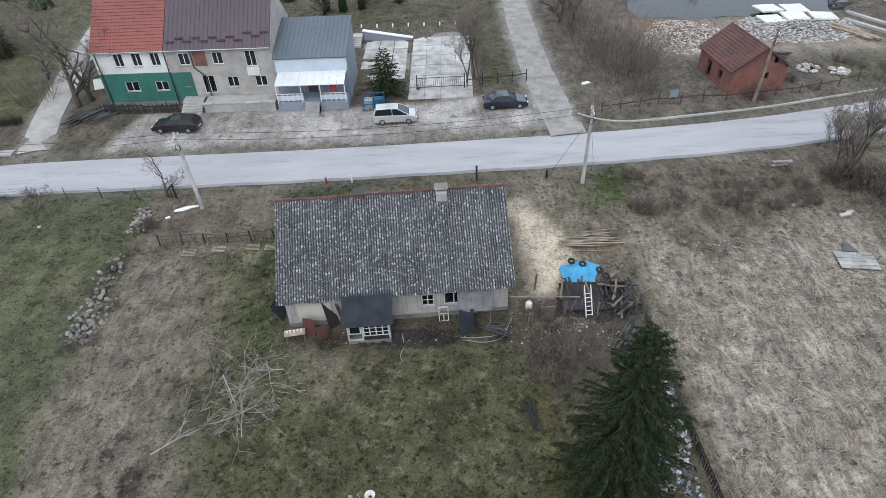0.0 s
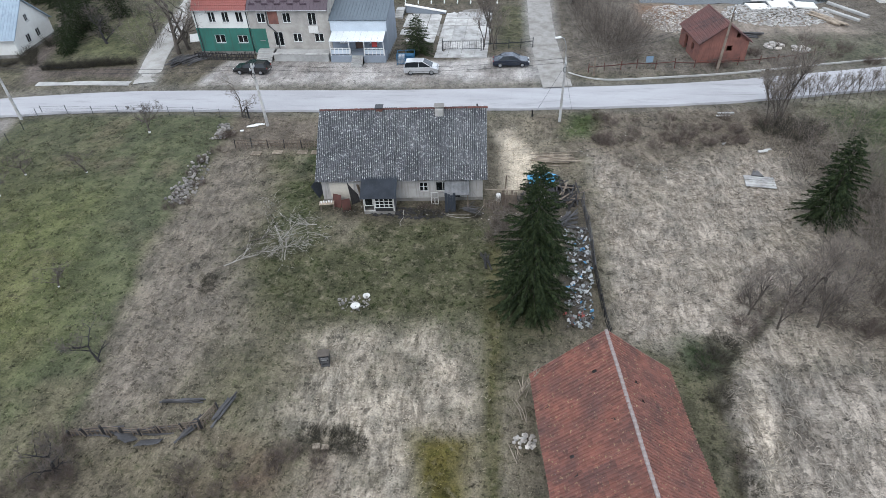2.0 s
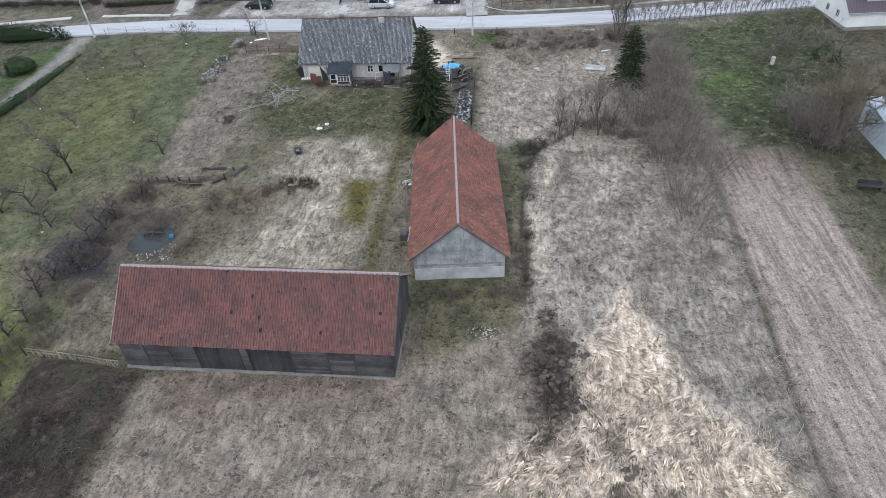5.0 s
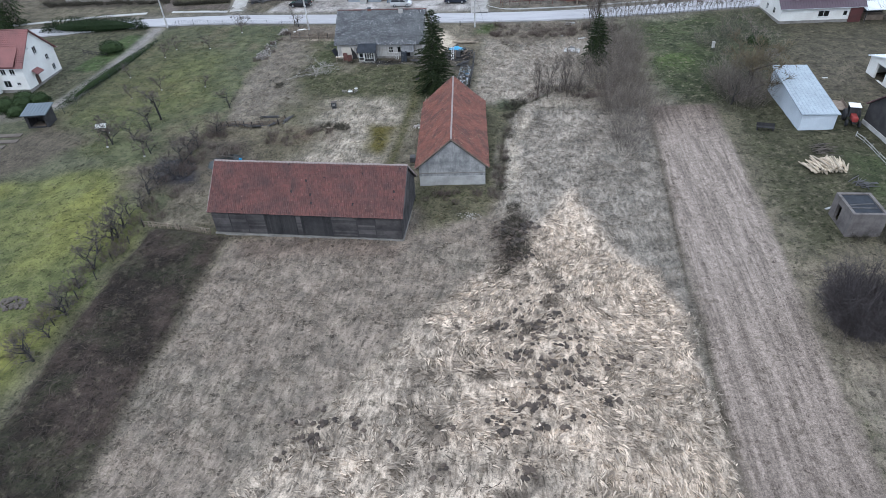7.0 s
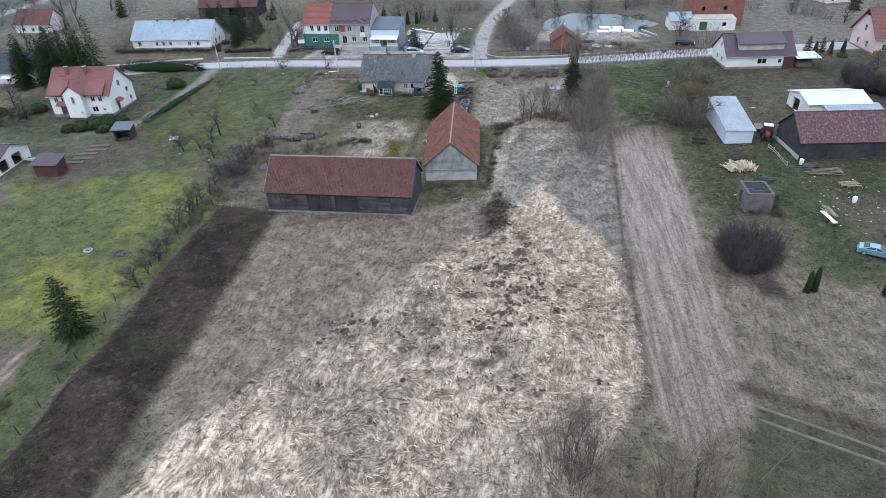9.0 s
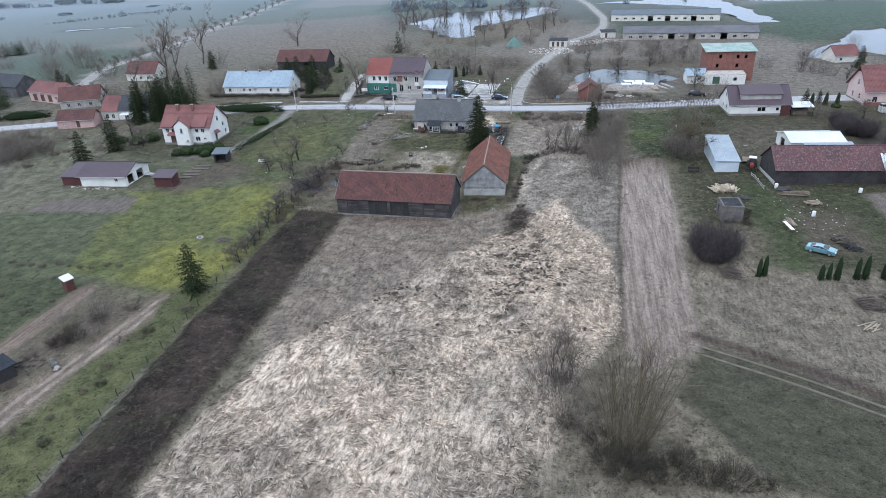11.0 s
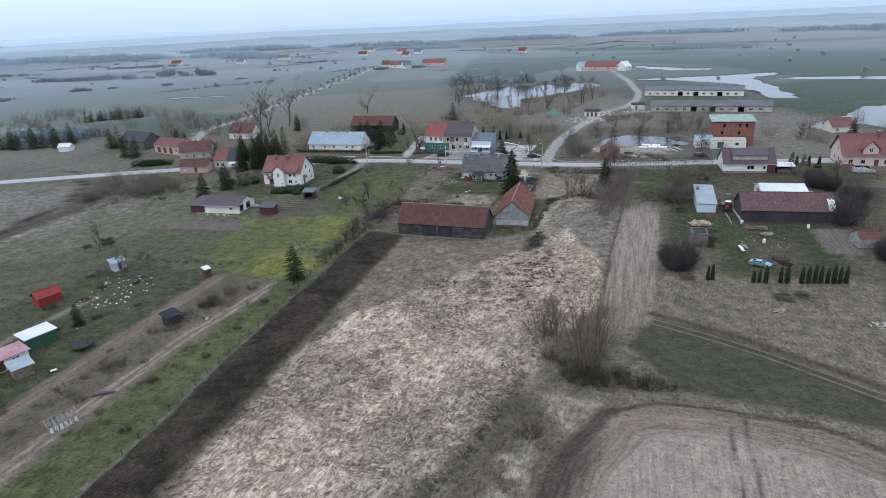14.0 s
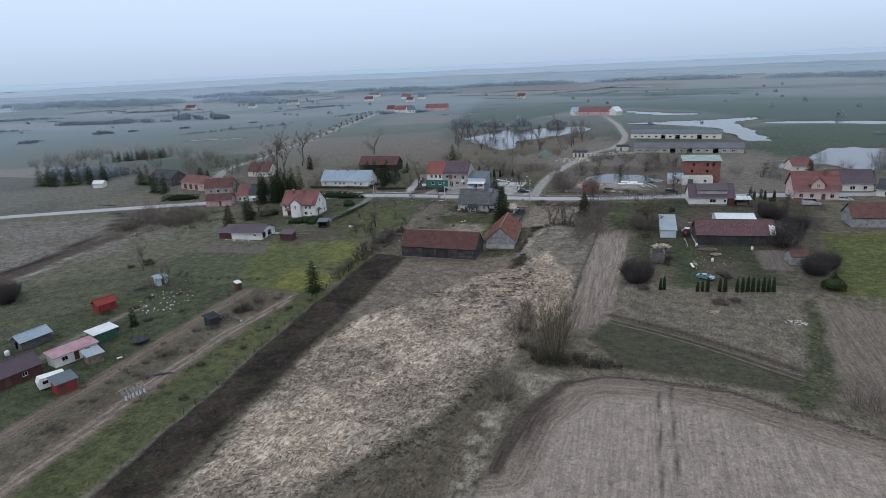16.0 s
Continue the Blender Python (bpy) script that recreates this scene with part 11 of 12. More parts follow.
for x, y, zz, a in ((9.2, 34.6, .84, 8), (7.9, 33.6, .12, 0), (10.5, 34.5, .3, 15), (10.9, 34.0, .15, 30), (8.6, 35.6, .2, 10)):
    tyre(x, y, land(x, y) + zz, a, a * .6)


def ruined_shed():
    rng = random.Random(90)
    ob = thing("ruined_shed", 8.9, 31.6, 0, land(8.9, 31.6), "collapsed timber shed with a sagging roof and boards", "shed")
    for x, y, h in ((-3.4, -1.3, 1.7), (-1.6, -1.4, 1.4), (.6, -1.4, 1.3), (3.3, -1.2, 1.2), (-3.4, 1.3, 1.6), (0, 1.4, 1.3), (3.2, 1.4, 1.2)):
        part("post", Form().tube([(x, y, -.2), (x + rng.uniform(-.15, .15), y + rng.uniform(-.1, .1), h)], .07, 6), MAT["wood"], ob)
    for k in range(9):
        x = -3.6 + k * .16
        part("board", Form().box(-.07, -.02, -.1, .07, .02, rng.uniform(1.3, 1.9), pose(x, -1.45 + rng.uniform(-.08, .08), 0, rng.uniform(-6, 6), rng.uniform(-5, 5), 0)), MAT["wood"], ob)
    for k in range(14):
        part("roof_board", Form().box(-.07, -.9, -.02, .07, .9, .02, pose(-1.6 + k * .38, .5, .85 + .2 * math.sin(k), rng.uniform(-9, 9), rng.uniform(-8, 8), rng.uniform(-14, 14))), MAT["dark_boards"] if k % 5 else MAT["wood"], ob)
    for k in range(22):
        part("plank", Form().box(-.9, -.07, -.02, .9, .07, .02, pose(rng.uniform(.8, 3.8), rng.uniform(-1.6, 1.8), rng.uniform(.15, 1.0), rng.uniform(-20, 20), rng.uniform(-30, 30), rng.uniform(0, 180))), MAT["wood"] if k % 2 else MAT["dark_boards"], ob)
    part("back_wall", Form().box(-1.4, 1.2, -.2, 3.2, 1.3, .7), MAT["dark_boards"], ob)
    part("sunken_roof", Form().soft_box(-2.0, -1.3, 0, 1.0, 1.2, .05, .02, pose(.3, .1, .5, 6, 4, 3)), MAT["dark_boards"], ob)
    part("door_board", Form().box(-.5, -.03, 0, .5, .03, 1.6, pose(-2.9, -1.7, -.05, 8, 0, 5)), MAT["wood"], ob)
    return ob


ruined_shed()
rubble_heap("shed_debris", 9.6, 31.4, 2.9, 1.7, 420, "dark debris of the fallen shed", (.06, .25), MAT["dark_boards"], 91)
rubble_heap("firewood_heap", 7.6, 29.6, 1.3, .7, 260, "small heap of chopped firewood", (.03, .09), MAT["wood"], 92, "firewood", .4)


def ladder(x, y, rz, ln, tilt, material, label):
    ob = thing("ladder", x, y, rz, land(x, y), label, "ladder")
    lean = pose(0, 0, 0, tilt, 0, 0)
    for px in (-.22, .22):
        part("rail", Form().box(px - .03, -.03, 0, px + .03, .03, ln, lean), material, ob)
    for k in range(int((ln - .2) / .3)):
        part("rung", Form().box(-.19, -.02, .2 + k * .3, .19, .02, .24 + k * .3, lean), material, ob)


ladder(9.0, 30.1, 6, 2.3, -32, MAT["white_paint"], "white wooden ladder leaning on the shed")
ladder(7.0, 8.8, -83, 3.4, -24, MAT["pale_wood"], "pale wooden ladder leaning on the barn eave")
for gy0 in (-1.4, -2.7, -4.0):
    gf = thing("glazed_frame", 8.9 - .13 * gy0 * .2, gy0, -83, land(8.9, gy0), "old glazed window sash leaning on the barn", "window sash", "window sashes")
    part("frame", Form().box(-.55, -.03, 0, -.48, .03, 1.3).box(.48, -.03, 0, .55, .03, 1.3).box(-.48, -.03, 0, .48, .03, .08).box(-.48, -.03, 1.22, .48, .03, 1.3).box(-.03, -.03, .08, .03, .03, 1.22), MAT["old_white_wood"], gf, m=pose(0, 0, 0, -24, 0, 0))
    for px in (-.255, .255):
        part("pane", Form().box(px - .22, -.006, .085, px + .22, .006, 1.215), MAT["pale_blue_roof"], gf, m=pose(0, 0, 0, -24, 0, 0))
solid("drum", Form().lathe([(.2, 0), (.24, .02), (.24, .4), (.25, .42), (.24, .44), (.24, .62), (.18, .74), (.06, .76)], 14), MAT["white_paint"], 4.9, 31.0, 0, land(4.9, 31) - .02, "white plastic drum beside the shed", "drum", smooth=True)
rail = Form().tube([(3.6, 31.3, 1.2), (5.4, 31.2, 1.25), (8.4, 31.0, 1.3)], .05, 6)
solid("pole_rail", rail, MAT["pale_wood"], 0, 0, 0, land(5, 31) - .2, "long pale pole laid from house to shed", "pole")
fence("yard_boards", [(3.6, 29.9), (5.0, 29.7)], "old board panel between house and shed", 1.0, .7, MAT["wood"], 2, MAT["wood"], pickets=.15, lean=.05, seed=21)


def leaning(name, x, y, rz, w, h, tilt, material, label, category="board", t=.04, boards=0):
    ob = thing(name, x, y, rz, land(x, y), label, category)
    if boards:
        for k in range(boards):
            part("board", Form().box(-w / 2 + k * w / boards, -t / 2, -.05, -w / 2 + (k + 1) * w / boards - .01, t / 2, h * (1 - .06 * (k % 3)), pose(0, 0, 0, tilt, 0, 0)), material, ob)
    else:
        part("panel", Form().soft_box(-w / 2, -t / 2, -.05, w / 2, t / 2, h, .01, pose(0, 0, 0, tilt, 0, 0)), material, ob)
    return ob


leaning("door_panel", .55, 29.0, 6, 1.0, 1.9, -14, MAT["felt"], "dark old door leaning by the canopy", "door", boards=4)
leaning("rusty_sheet", -9.2, 28.6, 24, .8, 1.2, -12, MAT["rust"], "rusty sheet standing in front of the wall", "sheet")
leaning("rusty_sheet", -10.3, 29.1, -15, .9, 1.3, -16, MAT["rust"], "dark rusty sheet leaning on boards", "sheet")
leaning("board_stack", -8.6, 29.8, 35, .8, 2.2, -18, MAT["dark_boards"], "tall dark boards leaning against the wall", "board", boards=5)
leaning("board_stack", -7.9, 29.9, 60, .3, 2.0, -14, MAT["wood"], "few grey boards leaning against the wall", "board", boards=2)
wf = thing("window_frame", -1.05, 30.2, 6, land(-1.05, 30.2), "old white window frame leaning on the wall", "window frame")
for bx0, bz0, bx1, bz1 in ((-.35, -.05, -.28, 1.2), (.28, -.05, .35, 1.2), (-.278, -.05, .278, .03), (-.278, 1.12, .278, 1.2), (-.278, .6, .278, .65), (-.03, .032, .03, .598)):
    part("bar", Form().box(bx0, -.02, bz0, bx1, .02, bz1, pose(0, 0, 0, -10, 0, 0)), MAT["old_white_wood"], wf)
leaning("black_sheeting", -12.3, 31.2, 80, 1.4, 1.4, -30, MAT["felt"], "torn black sheeting by the corner", "sheet")
tb = thing("work_table", -11.1, 28.7, 10, land(-11.1, 28.7), "small rough outdoor table with scrap", "table")
part("tabletop", Form().soft_box(-.7, -.3, .72, .7, .3, .78, .02), MAT["pale_wood"], tb)
for x in (-.6, .6):
    for y in (-.22, .22):
        part("leg", Form().box(x - .03, y - .03, -.1, x + .03, y + .03, .718), MAT["wood"], tb)
for k in range(5):
    part("tin", Form().lathe([(.06, .782), (.07, .95), (.05, .95)], 8, pose(-.5 + k * .24, .05 * (k % 2), 0)), MAT["white_paint"], tb)
for s, line in ((1, [(-2.6, 29.7), (-1.0, 28.9), (.6, 28.5), (2.6, 28.7), (3.4, 29.5), (3.6, 30.3), (4.3, 30.5)]), (2, [(.2, 28.4), (1.6, 28.1), (2.9, 28.4), (3.3, 29.3)]), (3, [(-3.9, 29.0), (-3.7, 28.0), (-4.0, 27.2), (-3.7, 26.6)])):
    pts = []
    for (ax, ay), (bx, by) in zip(line, line[1:]):
        pts += [(ax + (bx - ax) * i / 5, ay + (by - ay) * i / 5) for i in range(5)]
    for _ in range(3):
        pts = [pts[0]] + [((a[0] + b[0] * 2 + c[0]) / 4, (a[1] + b[1] * 2 + c[1]) / 4) for a, b, c in zip(pts, pts[1:], pts[2:])] + [pts[-1]]
    solid("garden_hose", Form().tube([(x, y, land(x, y) + .06) for x, y in pts], .028, 6), MAT["pale_bark"], 0, 0, 0, 0, "pale hose lying in loops on the ground", "hose")
heap_of_poles("stick_heap", 2.4, 29.4, 14, 1.8, .04, .5, "grey sticks heaped under the canopy", "wood pile", MAT["grey_boards"], 31, 10, .6, 14)
rubble_heap("wall_debris", -5, 28.9, 5.5, .7, 60, "small debris along the house wall", (.03, .08), MAT["rubble"], 33, "debris", .1)
rubble_heap("wall_debris", -3.5, 28.6, 4.0, .8, 200, "dark debris along the house wall", (.05, .2), MAT["dark_boards"], 34, "debris", .15)
for x, y, a in ((-21.3, 37.9, 3), (-19.0, 38.2, 1), (-16.3, 38.35, 2), (-14.8, 38.4, 2)):
    pl = thing("pallet", x, y, a, land(x, y), "grey slatted pallet lying on the grass", "pallet", "pallets")
    for k in range(5):
        part("slat", Form().box(-.55, -.4 + k * .17, .06, .55, -.31 + k * .17, .09), MAT["pale_wood"], pl)
    for k in (-.5, 0, .44):
        part("bearer", Form().box(k, -.4, -.03, k + .08, .42, .058), MAT["wood"], pl)
ws = solid("plastic_sheet", Form().prism([(-1.0, -.15, .06), (-.2, -.3, .1), (.5, .05, .06), (1.1, .05, .1), (1.0, .35, .07), (.1, .3, .15), (-.9, .12, .06)], (0, 0, -.06)), MAT["white_paint"], -23.4, 43.7, 12, land(-23.4, 43.7), "torn white plastic sheet on the ground", "sheet")
solid("scrap", Form().soft_box(-.2, -.12, 0, .2, .12, .12, .02), MAT["white_paint"], -24.6, 42.6, 30, land(-24.6, 42.6), "small white scrap on the ground", "scrap")
rf = thing("timber_raft", 29.6, 35.0, -6, land(29.6, 35), "weathered timber platform lying in the grass", "platform")
for k in range(5):
    part("board", Form().box(-1.35, -.95 + k * .4, .1, 1.35, -.58 + k * .4, .15, pose(0, 0, 0, 0, 0, (k % 3 - 1) * 1.5)), MAT["pale_concrete"], rf)
part("loose_board", Form().prism([(-.7, .9, .3), (.5, .9, .2), (.1, 2.0, .2), (-.3, 2.0, .25)], (0, 0, -.06)), MAT["grey_boards"], rf)
part("bearer", Form().box(-1.1, -.9, -.05, -1.0, 1.0, .098), MAT["wood"], rf)
part("bearer", Form().box(1.0, -.9, -.05, 1.1, 1.0, .098), MAT["wood"], rf)
for x, y, a, ln in ((28.9, 47.4, 5, 1.4), (31.8, 40.6, 20, .7), (27.8, 41.8, 50, .5), (57.2, -12.6, 30, 1.2), (66.5, 21.4, 10, .8)):
    solid("plank", Form().soft_box(-ln / 2, -.14, 0, ln / 2, .14, .08, .02), MAT["pale_concrete"], x, y, a, land(x, y), "pale plank lying in the grass", "plank")
# the little dump in the garden
rubble_heap("garden_rubble", -5.9, 16.8, 1.4, .9, 70, "small dump of stones and shards", (.04, .14), MAT["stone"], 35, "rubble", .25)
solid("basin", Form().lathe([(.12, 0), (.3, .05), (.36, .18), (.38, .2), (.33, .2), (.22, .1), (.05, .06)], 16, None, False), MAT["old_white_wood"], -5.75, 16.3, 0, land(-5.75, 16.3) + .12, "white enamel basin lying on the dump", "basin", smooth=True)
solid("basin", Form().lathe([(.1, 0), (.22, .05), (.3, .2), (.27, .2), (.18, .08)], 14, None, False), MAT["old_white_wood"], -5.1, 17.5, 0, land(-5.1, 17.5) + .1, "small white bowl lying on the dump", "basin", smooth=True)
for x, y in ((-7.3, 17.2), (-6.9, 16.8), (-6.2, 17.5)):
    solid("stone", Form().lump((0, 0, .06), .17, random.Random(int(x * 10)), .8), MAT["stone"], x, y, 0, land(x, y), "pale stone on the garden dump", "stone", "dump stones")
bx = thing("wire_crate", -6.7, 10.6, 12, land(-6.7, 10.6), "grey metal crate standing in the garden", "crate")
for x in (-.28, .28):
    for y in (-.25, .25):
        part("post", Form().box(x - .03, y - .03, 0, x + .03, y + .03, .8), MAT["grey_boards"], bx)
for z in (.05, .4, .75):
    part("shelf", Form().box(-.3, -.27, z, .3, .27, z + .04), MAT["grey_boards"], bx)
solid("pond_pool", Form().add([(-17.4 + (2.5 + .5 * math.sin(i * 1.9) + .35 * math.sin(i * 3.1)) * math.cos(i * .2618), -5.6 + (2.7 + .5 * math.sin(i * 1.3 + 1)) * math.sin(i * .2618), 0) for i in range(24)], [tuple(range(24))]), MAT["water"], 0, 0, 0, float(height(-17.4, -5.6)) - .32, "dark pool among brushwood", "pool")
rubble_heap("pool_litter", -15.6, -8.0, 2.2, 1.6, 60, "pale litter around the dark pool", (.03, .1), MAT["rubble"], 36, "litter", .1)
heap_of_poles("brushwood_pile", -18.4, -4.6, 36, 1.5, .025, 1.8, "grey brushwood fallen round the pool", "wood pile", MAT["bark"], 37, 60, .8, 30)
solid("bucket", Form().lathe([(.14, 0), (.2, .32), (.21, .33), (.17, .02)], 12, None, False), MAT["blue_plastic"], -15.4, -5.4, 0, land(-15.4, -5.4) + .05, "bright blue plastic bucket on the heap", "bucket")
solid("crate", Form().soft_box(-.35, -.5, 0, .35, .5, .7, .03), MAT["grey_boards"], 8.6, -3.9, 8, land(8.6, -3.9) - .02, "grey metal box beside the barn wall", "crate")
leaning("ladder_board", 10.4, -12.3, 15, .3, 2.2, -20, MAT["grey_boards"], "grey board leaning between the barns", "board")


# ---- the brick shed, and small buildings' yards ----
bs_ = house("brick_shed", 31.0, 63.9, 98, 6.8, 6.0, 2.6, 4.7, MAT["red_brick"], MAT["dark_tile"], "derelict red brick shed with a worn tile roof", "shed", plinth=0, gutter=False, over=.3,
            holes={"W": [(3.4, 1.4, .7, .7, 1, 1, "gap"), (4.2, 3.0, .5, .5, 1, 1, "gap")], "N": [(2.2, .05, 1.0, 1.9, 1, 1, "gap"), (4.6, .9, .8, .9, 1, 1, "gap")]})
sg = thing("notice_board", 22.4, 58.6, 10, land(22.4, 58.6), "small blue notice board on two posts", "sign")
for x in (-.35, .35):
    part("post", Form().box(x - .04, -.04, -.2, x + .04, .04, 1.7), MAT["wood"], sg)
part("board", Form().box(-.45, -.07, .8, .45, -.042, 1.6), weathered("faded_blue_board", (0.16, 0.24, 0.33), (0.2, 0.26, 0.3), 2, .6, .1), sg)
MAT["hut_blocks"] = weathered("dirty_block_wall", (0.145, 0.128, 0.12), (0.075, 0.066, 0.062), 1.8, .95, .4)
bh = thing("block_hut", 58.6, -15.6, 4, land(59.0, -15.8), "grey block hut without roof tiles", "hut")
for side, turn in SIDES.items():
    ln = 3.4 if side in "SN" else 3.6
    off = {"S": (-1.7, -2.1), "N": (1.7, 2.1), "E": (1.7, -1.8), "W": (-1.7, 1.8)}[side]
    part("wall", wall_form(ln, 2.7, .3, [(1.2, .1, .9, 1.9, 1, 1)] if side == "W" else [], -.4, 2.7), MAT["hut_blocks"], bh, m=pose(off[0], off[1], 0, 0, 0, turn))
part("roof", Form().box(-1.5, -1.8, 2.45, 1.5, 1.8, 2.55), MAT["felt"], bh)
for k in range(1, 3):
    part("roof_plank", Form().box(-1.35, -.1, 2.552, 1.1, .1, 2.6, pose(.05 * k, -1.4 + k * .7, 0, 0, 0, 8 * (k % 3 - 1))), MAT["grey_boards"], bh)
wb = thing("trestle_bench", 67.0, -19.3, 100, land(67.0, -19.3), "long white trestle bench in the yard", "bench")
part("plank", Form().soft_box(-1.7, -.3, .35, 1.7, .3, .42, .02), MAT["white_paint"], wb)
for x in (-1.2, 0, 1.2):
    part("leg", Form().box(x - .05, -.55, -.05, x + .05, .55, .348), MAT["wood"], wb)
for x, y in ((71.8, -14.2), (68.2, -2.6), (81.8, -3.0)):
    solid("barrel", Form().lathe([(.28, 0), (.3, .1), (.3, .8), (.28, .86), (.1, .86)], 14), MAT["white_paint"], x, y, 0, land(x, y) - .02, "pale barrel standing in the yard", "barrel", "yard barrels", smooth=True)
solid("garden_bench", Form().box(-1.1, -.3, .4, 1.1, .3, .46).box(-1.0, -.25, -.1, -.9, .25, .398).box(.9, -.25, -.1, 1.0, .25, .398).box(-1.1, .28, .46, 1.1, .32, .9), MAT["dark_boards"], 54.6, 5.4, -8, land(54.6, 5.4), "dark garden bench at the field's edge", "bench")
solid("upright_stone", Form().soft_box(-.25, -.15, 0, .25, .15, 1.1, .05), MAT["pale_concrete"], 53.0, 34.8, 10, land(53, 34.8) - .03, "upright pale stone in the lawn", "stone")
bt = thing("bird_table", -39.3, -0.3, 20, land(-39.3, -.3), "white-roofed bird table on a trestle", "bird table")
part("roof", Form().prism([(-.8, -.6, 1.3), (.8, -.6, 1.3), (.7, 0, 1.7), (-.7, 0, 1.7)], (0, 0, .05)).prism([(-.8, .6, 1.3), (.8, .6, 1.3), (.7, 0, 1.7), (-.7, 0, 1.7)], (0, 0, .05)), MAT["white_paint"], bt)
for x in (-.6, .6):
    for y in (-.4, .4):
        part("post", Form().box(x - .04, y - .04, -.2, x + .04, y + .04, 1.38), MAT["wood"], bt)
part("tray", Form().box(-.6, -.4, .7, .6, .4, .75), MAT["wood"], bt)
for x, y in ((-32.6, -35.2),):
    solid("well_ring", Form().lathe([(.55, 0), (.6, .3), (.45, .3), (.42, .05)], 16, None, False), MAT["pale_concrete"], x, y, 0, land(x, y) - .05, "round pale concrete well ring in the lawn", "well")
rubble_heap("soil_heap", -27.6, -35.4, 1.6, 1.0, 90, "low heap of dark brown soil", (.12, .3), MAT["bark"], 38, "soil", .2)

# ---- allotment things ----
cv = thing("caravan", -44.2, -107.0, 66, land(-44.2, -107), "white touring caravan parked beside a hut", "caravan")
part("body", Form().prism([(-2.4, -1.05, .45), (2.3, -1.05, .45), (2.5, -1.05, 1.2), (2.1, -1.05, 2.35), (-2.1, -1.05, 2.45), (-2.5, -1.05, 1.6)], (0, 2.1, 0)), MAT["white_paint"], cv)
for x in (-1.3, .3, 1.5):
    part("window", Form().soft_box(x - .45, -1.075, 1.3, x + .45, -1.052, 1.9, .01), MAT["car_glass"], cv)
for s in (-1, 1):
    part("wheel", Form().lathe([(.15, -.09), (.3, -.09), (.32, 0), (.3, .09), (.15, .09)], 14, pose(0, s * .9, .3, 90)), MAT["rubber"], cv)
tr_ = thing("trampoline", -43.2, -87.6, 0, land(-43.2, -87.6), "dark round trampoline with a safety net", "trampoline")
part("mat", Form().lathe([(1.7, .78), (1.75, .82), (.01, .8)], 20, None, False), MAT["rubber"], tr_)
part("ring", Form().tube([(1.8 * math.cos(i * .2618), 1.8 * math.sin(i * .2618), .8) for i in range(25)], .04, 5), MAT["dark_steel"], tr_)
part("top_ring", Form().tube([(1.7 * math.cos(i * .2618), 1.7 * math.sin(i * .2618), 2.3) for i in range(25)], .025, 5), MAT["dark_steel"], tr_)
for k in range(8):
    a = k * math.pi / 4
    part("post", Form().tube([(1.8 * math.cos(a), 1.8 * math.sin(a), -.05), (1.72 * math.cos(a), 1.72 * math.sin(a), 2.35)], .035, 5), MAT["dark_steel"], tr_)
gh = thing("greenhouse_frame", -26.4, -105.6, 72, land(-26.4, -105.6), "wrecked greenhouse frame with torn pale film", "greenhouse")
for k in range(5):
    x = -2 + k
    part("hoop", Form().tube([(x, -1.3, -.1), (x, -1.3, 1.1), (x, 0, 1.9), (x, 1.3, 1.1), (x, 1.3, -.1)], .06, 5), MAT["pale_wood"], gh)
for y, z in ((-1.3, 1.1), (0, 1.9), (1.3, 1.1)):
    part("purlin", Form().tube([(-2.2, y, z), (2.2, y, z)], .05, 5), MAT["pale_wood"], gh)
for k in range(6):
    part("film", Form().prism([(-1.9 + k * .65, -1.31, .2 + .3 * (k % 2)), (-1.45 + k * .65, -1.31, .1), (-1.5 + k * .65, -1.31, 1.0), (-1.85 + k * .65, -1.31, 1.1)], (0, -.012, 0)), MAT["white_sheet"], gh)
    part("film", Form().prism([(-1.9 + k * .65, -1.2, 1.2), (-1.45 + k * .65, -1.1, 1.25), (-1.5 + k * .65, -.3, 1.75), (-1.85 + k * .65, -.2, 1.8)], (0, .01, .02)), MAT["pale_corrugated"], gh)
sw = thing("garden_swing", -40.6, -95.2, 60, land(-40.6, -95.2), "small garden swing on a metal frame", "swing")
for s in (-1, 1):
    part("leg_frame", Form().tube([(s * .9, -.6, -.1), (s * .8, 0, 1.7), (s * .9, .6, -.1)], .035, 5), MAT["dark_steel"], sw)
part("top_bar", Form().tube([(-.8, 0, 1.7), (.8, 0, 1.7)], .035, 5), MAT["dark_steel"], sw)
part("seat", Form().soft_box(-.5, -.25, .35, .5, .25, .5, .03), MAT["white_paint"], sw)
for s in (-1, 1):
    part("rope", Form().tube([(s * .45, 0, .5), (s * .45, 0, 1.68)], .015, 4), MAT["dark_steel"], sw)
solid("water_tank", Form().lathe([(.4, 0), (.5, .1), (.5, .9), (.35, 1.05), (.1, 1.08)], 14), MAT["white_paint"], -66.2, -100.2, 0, land(-66.2, -100.2) - .03, "white plastic water tank", "tank", smooth=True)
heap_of_poles("plank_heap", -70.2, -61.5, 12, 2.6, .07, .8, "scrap planks by the allotment fence", "wood pile", MAT["grey_boards"], 39, 70, .3, 12)
heap_of_poles("plank_heap", -49.4, -93.6, 14, 1.6, .07, 1.0, "cluttered scrap in front of the cabin", "wood pile", MAT["grey_boards"], 40, 70, .5, 20)
for k in range(3):
    solid("garden_stone", Form().lump((0, 0, .2), .5, random.Random(200 + k), .8), MAT["stone"], -28.4 - k * 1.0, -72.6 + k * .6, 0, land(-28.4, -72), "large pale stone beside the track", "stone", "track stones")
